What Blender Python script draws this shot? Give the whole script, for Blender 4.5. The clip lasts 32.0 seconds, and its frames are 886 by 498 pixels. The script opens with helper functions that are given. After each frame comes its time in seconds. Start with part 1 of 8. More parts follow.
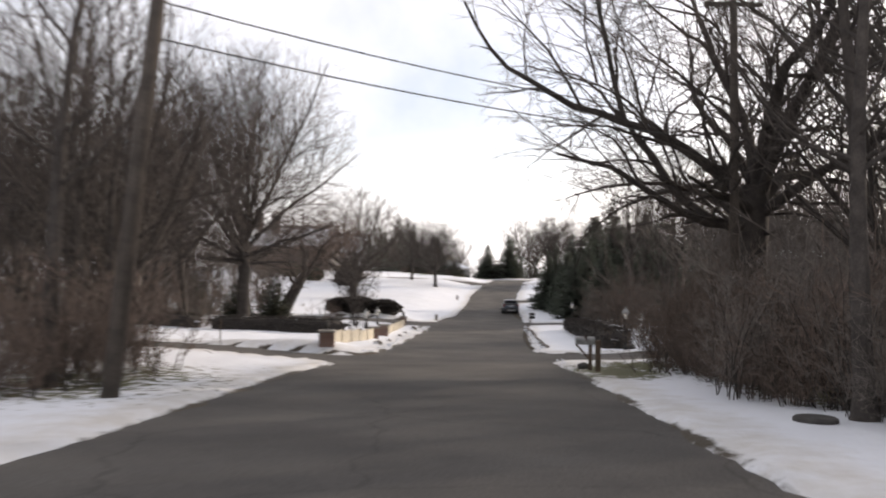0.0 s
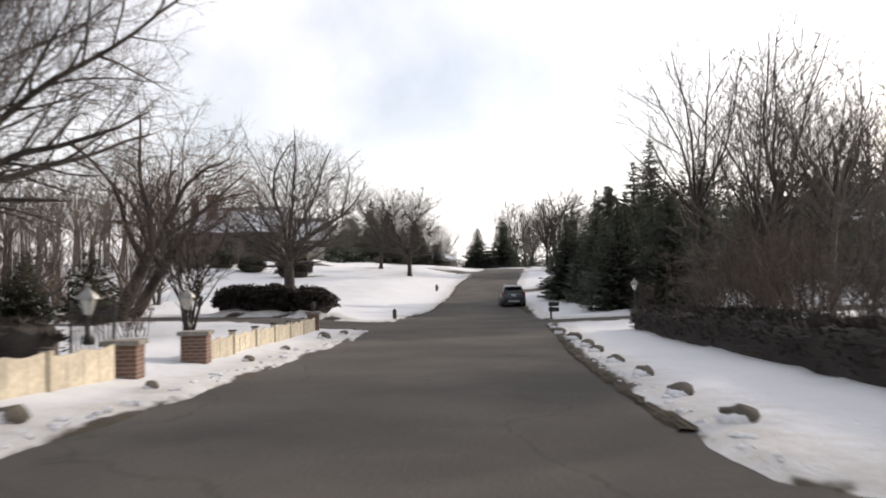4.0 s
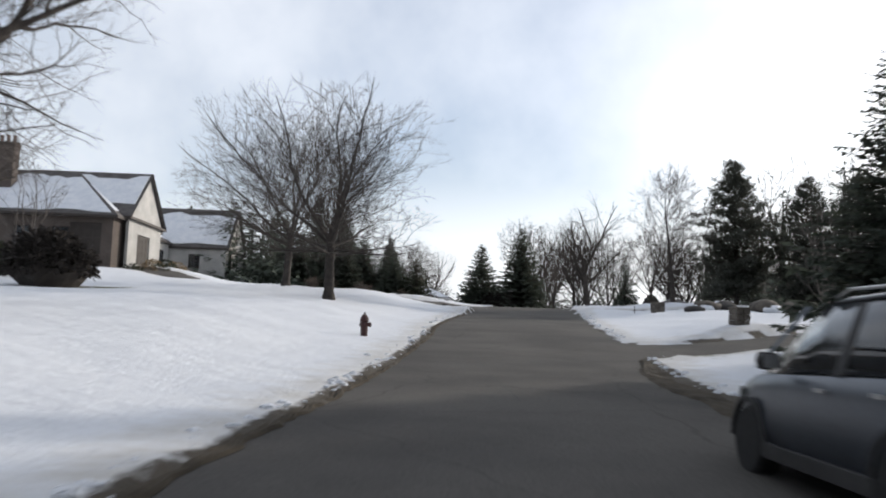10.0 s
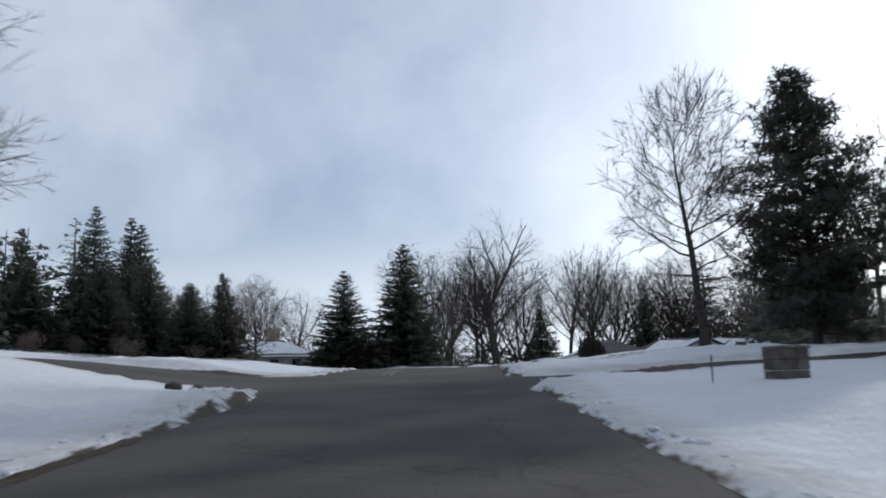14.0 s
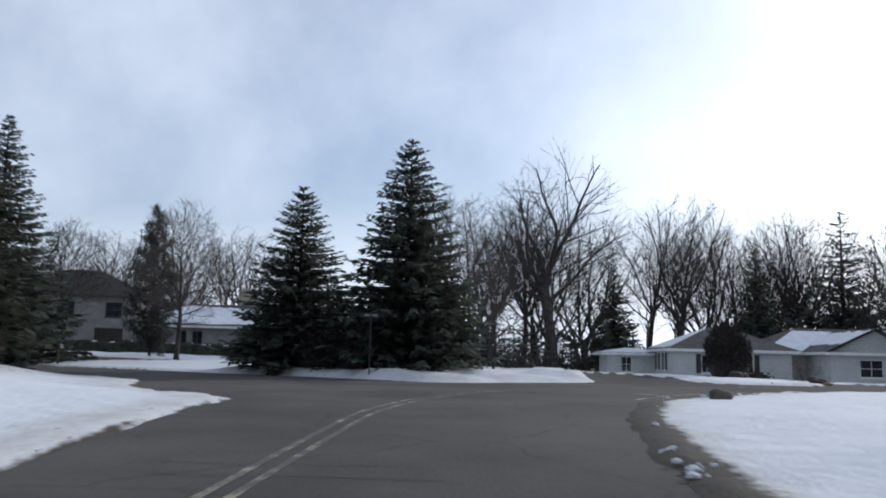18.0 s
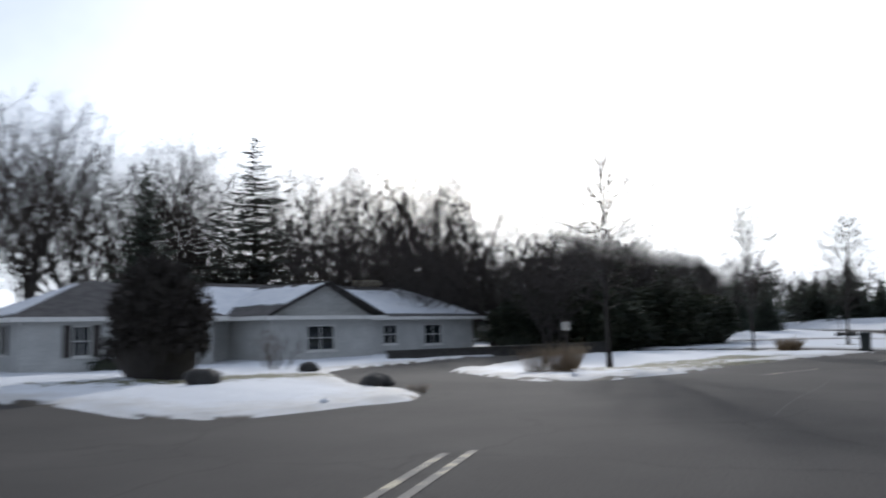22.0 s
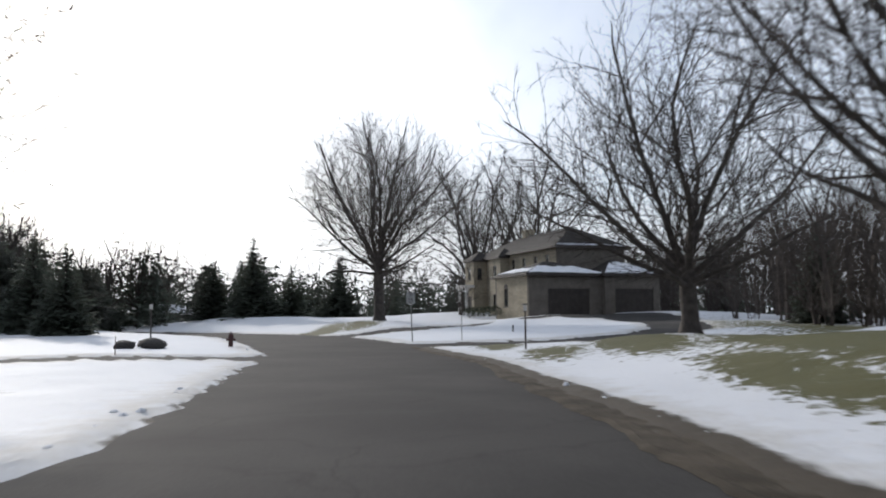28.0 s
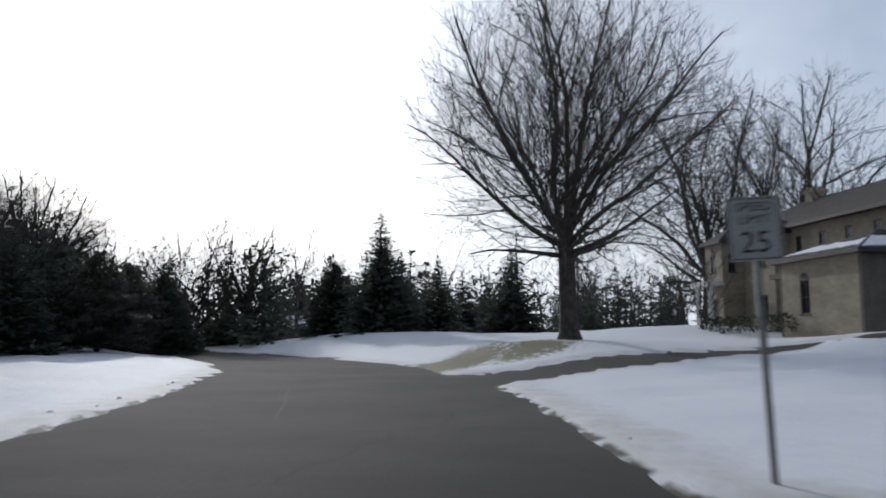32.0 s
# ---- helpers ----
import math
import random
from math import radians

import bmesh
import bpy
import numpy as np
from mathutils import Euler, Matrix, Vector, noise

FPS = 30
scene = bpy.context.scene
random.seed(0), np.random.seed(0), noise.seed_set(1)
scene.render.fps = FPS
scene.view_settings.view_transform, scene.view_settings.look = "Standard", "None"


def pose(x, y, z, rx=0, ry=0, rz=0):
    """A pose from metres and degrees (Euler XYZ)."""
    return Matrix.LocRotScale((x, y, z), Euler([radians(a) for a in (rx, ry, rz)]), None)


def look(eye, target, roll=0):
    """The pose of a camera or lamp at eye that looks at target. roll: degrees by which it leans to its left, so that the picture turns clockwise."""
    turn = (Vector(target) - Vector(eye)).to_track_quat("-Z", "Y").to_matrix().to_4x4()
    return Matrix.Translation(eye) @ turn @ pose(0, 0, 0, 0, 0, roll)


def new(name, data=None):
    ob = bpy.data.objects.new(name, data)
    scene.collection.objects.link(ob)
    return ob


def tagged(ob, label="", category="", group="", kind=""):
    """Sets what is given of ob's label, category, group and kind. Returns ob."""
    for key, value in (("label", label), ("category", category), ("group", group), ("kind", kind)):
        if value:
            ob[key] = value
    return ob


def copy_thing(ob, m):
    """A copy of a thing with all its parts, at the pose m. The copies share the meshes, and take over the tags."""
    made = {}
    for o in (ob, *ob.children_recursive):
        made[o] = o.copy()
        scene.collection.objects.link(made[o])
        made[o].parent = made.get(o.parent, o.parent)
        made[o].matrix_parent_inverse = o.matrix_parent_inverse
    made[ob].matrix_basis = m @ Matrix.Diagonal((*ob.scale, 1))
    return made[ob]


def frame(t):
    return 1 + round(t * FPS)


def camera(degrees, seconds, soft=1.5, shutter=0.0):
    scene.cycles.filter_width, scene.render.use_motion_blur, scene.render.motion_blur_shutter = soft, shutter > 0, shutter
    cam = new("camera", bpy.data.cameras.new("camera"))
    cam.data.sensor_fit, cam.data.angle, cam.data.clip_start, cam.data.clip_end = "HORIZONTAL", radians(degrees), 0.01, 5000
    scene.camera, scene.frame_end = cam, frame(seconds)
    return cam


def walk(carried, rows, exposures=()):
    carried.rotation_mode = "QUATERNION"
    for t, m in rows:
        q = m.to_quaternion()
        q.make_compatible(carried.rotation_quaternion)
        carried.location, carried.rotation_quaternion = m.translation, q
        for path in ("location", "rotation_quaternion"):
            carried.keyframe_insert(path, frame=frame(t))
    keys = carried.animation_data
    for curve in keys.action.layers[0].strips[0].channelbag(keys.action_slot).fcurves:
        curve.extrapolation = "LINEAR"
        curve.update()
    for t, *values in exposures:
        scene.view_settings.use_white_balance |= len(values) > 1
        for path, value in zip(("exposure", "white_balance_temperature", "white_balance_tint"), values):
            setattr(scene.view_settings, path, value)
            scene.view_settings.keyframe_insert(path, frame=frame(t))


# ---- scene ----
cam = camera(56.42, 32.0, soft=1.9, shutter=0.5)
# seconds, place of the eye, yaw, pitch, roll
PATH = [
    (0.0, 0.00, -0.00, 1.35, -0.36, 2.26, -0.58),
    (0.5, 0.25, 3.47, 1.16, -3.72, 1.98, -0.49),
    (1.0, 0.57, 6.98, 0.95, -3.23, 1.92, 0.02),
    (1.5, 0.86, 10.59, 0.75, -1.88, 1.96, 0.36),
    (2.0, 1.09, 14.35, 0.54, -0.83, 2.29, 0.51),
    (2.5, 1.26, 18.29, 0.35, -0.45, 2.35, 0.60),
    (3.0, 1.44, 22.40, 0.15, -0.55, 2.27, 0.75),
    (3.5, 1.63, 26.65, -0.06, -0.78, 2.21, 0.99),
    (5.5, 2.71, 45.17, -0.67, -1.70, 3.24, 0.52),
    (6.0, 2.93, 50.00, -0.79, -1.27, 3.85, 0.13),
    (6.5, 3.13, 54.92, -0.83, -0.97, 4.37, 0.14),
    (7.0, 3.29, 59.82, -0.86, -0.71, 4.54, -0.41),
    (7.5, 3.45, 64.74, -0.90, -0.43, 4.75, -0.49),
    (8.0, 3.61, 69.74, -0.97, -0.55, 5.03, -0.65),
    (8.5, 3.79, 74.66, -1.05, -0.93, 5.35, -1.12),
    (9.0, 4.03, 79.57, -1.12, -1.48, 5.46, -1.45),
    (9.5, 4.22, 84.47, -1.12, -1.67, 5.70, -1.44),
    (10.0, 4.46, 89.11, -1.04, -1.46, 5.85, -2.05),
    (10.5, 4.75, 93.64, -0.94, -1.86, 6.47, -2.44),
    (11.0, 5.15, 98.13, -0.81, -3.44, 7.13, -1.95),
    (11.5, 5.67, 102.60, -0.65, -5.29, 7.77, -1.45),
    (12.0, 6.31, 106.96, -0.43, -7.29, 8.36, -0.55),
    (12.5, 7.03, 111.16, -0.18, -8.84, 8.71, 0.15),
    (13.0, 7.78, 115.27, 0.10, -9.18, 9.39, 0.54),
    (13.5, 8.52, 119.37, 0.40, -9.32, 9.56, 1.21),
    (14.0, 9.20, 123.40, 0.68, -8.68, 9.44, 1.27),
    (14.5, 9.83, 127.16, 0.93, -7.86, 9.31, 1.15),
    (15.0, 10.42, 130.96, 1.15, -7.30, 8.91, 1.42),
    (15.5, 11.00, 134.99, 1.41, -6.34, 8.76, 1.41),
    (17.5, 13.45, 150.01, 2.46, -5.97, 7.57, -1.40),
    (18.0, 13.94, 153.81, 2.63, -6.23, 7.57, -1.39),
    (18.5, 14.45, 157.56, 2.79, -6.74, 7.36, -1.44),
    (19.0, 15.01, 161.23, 2.91, -7.61, 7.06, -1.61),
    (19.5, 15.68, 164.91, 3.01, -9.31, 6.86, -1.96),
    (20.0, 16.54, 168.38, 3.09, -14.95, 6.49, -0.73),
    (20.5, 17.65, 171.41, 3.13, -22.62, 5.87, -0.04),
    (21.0, 19.13, 174.25, 3.15, -30.23, 5.42, 0.72),
    (21.5, 21.09, 176.92, 3.14, -39.01, 4.95, 1.38),
    (22.0, 23.54, 179.29, 3.13, -49.29, 5.38, 1.04),
    (22.5, 26.43, 181.18, 3.14, -59.06, 5.64, 1.70),
    (23.0, 29.85, 182.71, 3.16, -67.35, 5.44, 1.63),
    (23.5, 33.81, 183.84, 3.17, -74.74, 5.34, 1.25),
    (24.0, 38.35, 184.62, 3.16, -80.69, 4.91, 1.06),
    (24.5, 43.13, 185.08, 3.14, -84.41, 4.59, 0.89),
    (26.5, 60.54, 185.27, 2.74, -89.34, 4.46, 0.78),
    (27.0, 65.24, 185.29, 2.68, -88.24, 4.53, -0.20),
    (27.5, 69.93, 185.45, 2.64, -86.36, 4.84, -0.23),
    (28.0, 74.54, 185.76, 2.62, -85.03, 4.98, 0.57),
    (28.5, 79.06, 186.19, 2.61, -83.49, 5.31, 0.70),
    (29.0, 83.46, 186.67, 2.60, -82.43, 5.41, 0.90),
    (29.5, 87.88, 187.21, 2.57, -81.29, 5.46, 1.01),
    (30.0, 92.33, 187.80, 2.56, -80.48, 5.54, 0.95),
    (30.5, 96.86, 188.52, 2.62, -78.88, 5.78, 0.29),
    (31.0, 101.46, 189.42, 2.70, -76.68, 6.02, 0.22),
    (31.5, 106.00, 190.49, 2.80, -74.39, 6.00, 0.55),
    (32.0, 110.47, 191.75, 2.88, -72.06, 6.10, 0.35),
]
walk(cam, [(t, pose(x, y, z, 90 + pitch, roll, yaw)) for t, x, y, z, yaw, pitch, roll in PATH],
     exposures=[(0, 0.2, 7200, 16), (1, 0.1, 7200, 16), (3.5, 0.12, 7200, 15), (7, -0.1, 6800, 10), (9, -0.1, 6600, 10), (11, -0.48, 6400, 10), (13, -0.65, 6200, 10), (15, -0.75, 5750, 10), (18, -0.55, 5800, 10), (20, -0.1, 5950, 10), (21, -0.08, 5950, 10), (22, -0.65, 5900, 10), (24, -1.33, 5800, 10), (26.5, -0.45, 6000, 10), (28, -0.45, 6200, 10), (30, -0.76, 6100, 10), (32, -0.97, 5900, 10)])

# ---- light: hazy winter sun ahead of the road, thin cloud ----
SUN_AZ, SUN_EL = radians(54), radians(20)
world = bpy.data.worlds.new("sky")
scene.world = world
world.use_nodes = True
wn, wl = world.node_tree.nodes, world.node_tree.links
wn.clear()
sky = wn.new("ShaderNodeTexSky")
sky.sky_type, sky.sun_disc = "NISHITA", False
sky.sun_elevation, sky.sun_rotation = SUN_EL, SUN_AZ
sky.air_density, sky.dust_density, sky.ozone_density = 1.0, 2.2, 3.0
cloud = wn.new("ShaderNodeTexNoise")
cloud.inputs["Scale"].default_value, cloud.inputs["Detail"].default_value, cloud.inputs["Roughness"].default_value = 2.2, 6, 0.55
cramp = wn.new("ShaderNodeValToRGB")
cramp.color_ramp.elements[0].position, cramp.color_ramp.elements[1].position = 0.36, 0.68
cramp.color_ramp.elements[0].color, cramp.color_ramp.elements[1].color = (0.26, 0.26, 0.26, 1), (0.8, 0.8, 0.8, 1)
cmix = wn.new("ShaderNodeMixRGB")
back = wn.new("ShaderNodeBackground")
back.inputs["Strength"].default_value = 0.15
wout = wn.new("ShaderNodeOutputWorld")
wl.new(cloud.outputs["Fac"], cramp.inputs["Fac"])
wtc, wsep, low_sky, veil = wn.new("ShaderNodeTexCoord"), wn.new("ShaderNodeSeparateXYZ"), wn.new("ShaderNodeMapRange"), wn.new("ShaderNodeMath")
low_sky.interpolation_type = "SMOOTHSTEP"
low_sky.inputs["From Min"].default_value, low_sky.inputs["From Max"].default_value = 0.0, 0.30
low_sky.inputs["To Min"].default_value, low_sky.inputs["To Max"].default_value = 0.92, 0.0
veil.operation = "MAXIMUM"
wl.new(wtc.outputs["Generated"], wsep.inputs[0])
wl.new(wsep.outputs["Z"], low_sky.inputs["Value"])
wl.new(low_sky.outputs["Result"], veil.inputs[0])
wl.new(cramp.outputs["Color"], veil.inputs[1])
wl.new(veil.outputs[0], cmix.inputs["Fac"])
lit_cloud = wn.new("ShaderNodeMixRGB")
lit_cloud.blend_type, lit_cloud.inputs["Fac"].default_value, lit_cloud.inputs["Color1"].default_value = "ADD", 0.8, (6.8, 7.1, 7.6, 1)
grey_sky = wn.new("ShaderNodeRGBToBW")
wl.new(sky.outputs["Color"], grey_sky.inputs["Color"])
wl.new(grey_sky.outputs["Val"], lit_cloud.inputs["Color2"])
wl.new(lit_cloud.outputs["Color"], cmix.inputs["Color2"])
wl.new(sky.outputs["Color"], cmix.inputs["Color1"])
wl.new(cmix.outputs["Color"], back.inputs["Color"])
wl.new(back.outputs["Background"], wout.inputs["Surface"])
lamp = bpy.data.lights.new("sun", "SUN")
lamp.energy, lamp.angle, lamp.color = 3.6, radians(1.6), (1.0, 0.92, 0.82)
sun = new("sun", lamp)
sun.matrix_basis = look((0, 0, 60), (-math.sin(SUN_AZ) * math.cos(SUN_EL), -math.cos(SUN_AZ) * math.cos(SUN_EL), 60 - math.sin(SUN_EL)))
scene.view_settings.exposure = 0.0


# ---- materials ----
def material(name, color, rough=0.8, metal=0.0, scale=8.0, vary=0.3, second=None, bump=0.3, bump_scale=40.0, dist=0.01, per_object=0.0, spec=0.4, fine=None):
    """Paint or stuff with variation at two scales: broad patches and fine grain, and a fine relief."""
    m = bpy.data.materials.new(name)
    m.use_nodes = True
    n, l = m.node_tree.nodes, m.node_tree.links
    b = n["Principled BSDF"]
    b.inputs["Roughness"].default_value, b.inputs["Metallic"].default_value = rough, metal
    b.inputs["Specular IOR Level"].default_value = spec
    tc = n.new("ShaderNodeTexCoord")
    big, small = n.new("ShaderNodeTexNoise"), n.new("ShaderNodeTexNoise")
    big.inputs["Scale"].default_value, big.inputs["Detail"].default_value = scale, 4
    small.inputs["Scale"].default_value, small.inputs["Detail"].default_value = fine or scale * 9, 3
    l.new(tc.outputs["Object"], big.inputs["Vector"])
    l.new(tc.outputs["Object"], small.inputs["Vector"])
    c2 = second or tuple(c * (1 - vary) for c in color)
    mix = n.new("ShaderNodeMixRGB")
    mix.inputs["Color1"].default_value, mix.inputs["Color2"].default_value = (*c2, 1), (*color, 1)
    ramp = n.new("ShaderNodeValToRGB")
    ramp.color_ramp.elements[0].position, ramp.color_ramp.elements[1].position = 0.36, 0.64
    l.new(big.outputs["Fac"], ramp.inputs["Fac"])
    l.new(ramp.outputs["Color"], mix.inputs["Fac"])
    grain = n.new("ShaderNodeMixRGB")
    grain.blend_type, grain.inputs["Fac"].default_value = "OVERLAY", 0.5
    l.new(mix.outputs["Color"], grain.inputs["Color1"])
    l.new(small.outputs["Fac"], grain.inputs["Color2"])
    last = grain
    if per_object:
        info, hsv = n.new("ShaderNodeObjectInfo"), n.new("ShaderNodeHueSaturation")
        mp = n.new("ShaderNodeMapRange")
        mp.inputs["To Min"].default_value, mp.inputs["To Max"].default_value = 1 - per_object, 1 + per_object
        l.new(info.outputs["Random"], mp.inputs["Value"])
        l.new(mp.outputs["Result"], hsv.inputs["Value"])
        l.new(grain.outputs["Color"], hsv.inputs["Color"])
        last = hsv
    l.new(last.outputs["Color"], b.inputs["Base Color"])
    if bump:
        bn, bp = n.new("ShaderNodeTexNoise"), n.new("ShaderNodeBump")
        bn.inputs["Scale"].default_value, bn.inputs["Detail"].default_value = bump_scale, 4
        bp.inputs["Strength"].default_value, bp.inputs["Distance"].default_value = bump, dist
        l.new(tc.outputs["Object"], bn.inputs["Vector"])
        l.new(bn.outputs["Fac"], bp.inputs["Height"])
        l.new(bp.outputs["Normal"], b.inputs["Normal"])
    return m


def glass_material(name, tint, rough=0.04):
    m = bpy.data.materials.new(name)
    m.use_nodes = True
    b = m.node_tree.nodes["Principled BSDF"]
    b.inputs["Base Color"].default_value, b.inputs["Roughness"].default_value = (*tint, 1), rough
    b.inputs["Transmission Weight"].default_value = 0.55
    return m


def ground_material():
    """Snow that has thawed to grass and mud where the sheet's 'bare' and 'mud' values say so."""
    m = bpy.data.materials.new("snow_and_grass")
    m.use_nodes = True
    n, l = m.node_tree.nodes, m.node_tree.links
    b = n["Principled BSDF"]
    tc = n.new("ShaderNodeTexCoord")

    def noise_of(scale, detail=5, rough=0.6):
        x = n.new("ShaderNodeTexNoise")
        x.inputs["Scale"].default_value, x.inputs["Detail"].default_value, x.inputs["Roughness"].default_value = scale, detail, rough
        l.new(tc.outputs["Object"], x.inputs["Vector"])
        return x.outputs["Fac"]

    def mixed(fac, c1, c2):
        x = n.new("ShaderNodeMixRGB")
        for sock, v in ((x.inputs["Fac"], fac), (x.inputs["Color1"], c1), (x.inputs["Color2"], c2)):
            if isinstance(v, tuple):
                sock.default_value = (*v, 1)
            else:
                l.new(v, sock)
        return x.outputs["Color"]

    def threshold(attr, scale, width, amount):
        a = n.new("ShaderNodeAttribute")
        a.attribute_name = attr
        mul, add = n.new("ShaderNodeMath"), n.new("ShaderNodeMath")
        mul.operation, add.operation = "MULTIPLY_ADD", "ADD"
        l.new(noise_of(scale, 7, 0.7), mul.inputs[0])
        mul.inputs[1].default_value, mul.inputs[2].default_value = amount, -amount / 2
        l.new(a.outputs["Fac"], add.inputs[0])
        l.new(mul.outputs[0], add.inputs[1])
        r = n.new("ShaderNodeMapRange")
        r.inputs["From Min"].default_value, r.inputs["From Max"].default_value = 0.5 - width, 0.5 + width
        l.new(add.outputs[0], r.inputs["Value"])
        return r.outputs["Result"]

    snow = mixed(noise_of(0.35), (0.58, 0.61, 0.66), (0.71, 0.73, 0.76))
    snow = mixed(noise_of(6.0), snow, (0.66, 0.67, 0.69))
    snow = mixed(threshold("thin", 1.4, 0.22, 1.1), snow, (0.50, 0.485, 0.46))
    grass = mixed(noise_of(1.3), (0.085, 0.085, 0.03), (0.15, 0.125, 0.055))
    grass = mixed(noise_of(22, 6, 0.75), grass, (0.055, 0.06, 0.02))
    mud = mixed(noise_of(3.0), (0.032, 0.026, 0.018), (0.07, 0.055, 0.036))
    bare, dirt = threshold("bare", 3.2, 0.06, 1.7), threshold("mud", 2.6, 0.10, 0.8)
    col = mixed(dirt, mixed(bare, snow, grass), mud)
    l.new(col, b.inputs["Base Color"])
    b.inputs["Roughness"].default_value = 0.75
    b.inputs["Specular IOR Level"].default_value = 0.25
    bp, bp2 = n.new("ShaderNodeBump"), n.new("ShaderNodeBump")
    bp.inputs["Strength"].default_value, bp.inputs["Distance"].default_value = 0.45, 0.14
    l.new(noise_of(1.6, 8, 0.62), bp.inputs["Height"])
    bp2.inputs["Strength"].default_value, bp2.inputs["Distance"].default_value = 0.5, 0.03
    l.new(noise_of(14, 5, 0.6), bp2.inputs["Height"])
    l.new(bp.outputs["Normal"], bp2.inputs["Normal"])
    l.new(bp2.outputs["Normal"], b.inputs["Normal"])
    return m


def asphalt_material():
    m = material("asphalt", (0.098, 0.091, 0.083), rough=0.92, scale=0.32, second=(0.066, 0.062, 0.058), bump=0.35, bump_scale=60, dist=0.006, fine=30, spec=0.12)
    n, l = m.node_tree.nodes, m.node_tree.links
    b = n["Principled BSDF"]
    src = b.inputs["Base Color"].links[0].from_socket
    tc = next(x for x in n if x.bl_idname == "ShaderNodeTexCoord")
    # base colour multiplied darker past the corner, blended in from x 21 to 30
    sep, past, past_mix = n.new("ShaderNodeSeparateXYZ"), n.new("ShaderNodeMapRange"), n.new("ShaderNodeMixRGB")
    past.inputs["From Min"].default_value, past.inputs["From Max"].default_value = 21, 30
    past_mix.blend_type, past_mix.inputs["Color2"].default_value = "MULTIPLY", (0.52, 0.53, 0.55, 1)
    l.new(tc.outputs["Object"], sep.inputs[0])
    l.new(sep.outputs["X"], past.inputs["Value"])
    l.new(past.outputs["Result"], past_mix.inputs["Fac"])
    l.new(src, past_mix.inputs["Color1"])
    src = past_mix.outputs["Color"]
    # dark crack lines and sealed seams
    vor = n.new("ShaderNodeTexVoronoi")
    vor.feature = "DISTANCE_TO_EDGE"
    vor.inputs["Scale"].default_value = 0.23
    warp, add = n.new("ShaderNodeTexNoise"), n.new("ShaderNodeMixRGB")
    warp.inputs["Scale"].default_value, warp.inputs["Detail"].default_value = 0.8, 5
    add.blend_type, add.inputs["Fac"].default_value = "ADD", 1.0
    l.new(tc.outputs["Object"], warp.inputs["Vector"])
    l.new(tc.outputs["Object"], add.inputs["Color1"])
    l.new(warp.outputs["Color"], add.inputs["Color2"])
    l.new(add.outputs["Color"], vor.inputs["Vector"])
    r = n.new("ShaderNodeMapRange")
    r.inputs["From Min"].default_value, r.inputs["From Max"].default_value = 0.002, 0.008
    r.inputs["To Min"].default_value, r.inputs["To Max"].default_value = 0.78, 1.0
    l.new(vor.outputs["Distance"], r.inputs["Value"])
    mul = n.new("ShaderNodeMixRGB")
    mul.blend_type, mul.inputs["Fac"].default_value = "MULTIPLY", 1.0
    l.new(src, mul.inputs["Color1"])
    l.new(r.outputs["Result"], mul.inputs["Color2"])
    l.new(mul.outputs["Color"], b.inputs["Base Color"])
    return m


def shingle_material(name, color):
    m = material(name, color, rough=0.9, scale=2.0, vary=0.35, bump=0.0)
    n, l = m.node_tree.nodes, m.node_tree.links
    b = n["Principled BSDF"]
    tc = next(x for x in n if x.bl_idname == "ShaderNodeTexCoord")
    w, bp = n.new("ShaderNodeTexWave"), n.new("ShaderNodeBump")
    w.bands_direction, w.wave_profile = "Z", "SAW"
    w.inputs["Scale"].default_value, w.inputs["Distortion"].default_value = 2.4, 0.4
    bp.inputs["Strength"].default_value, bp.inputs["Distance"].default_value = 0.7, 0.02
    l.new(tc.outputs["Object"], w.inputs["Vector"])
    l.new(w.outputs["Fac"], bp.inputs["Height"])
    l.new(bp.outputs["Normal"], b.inputs["Normal"])
    return m


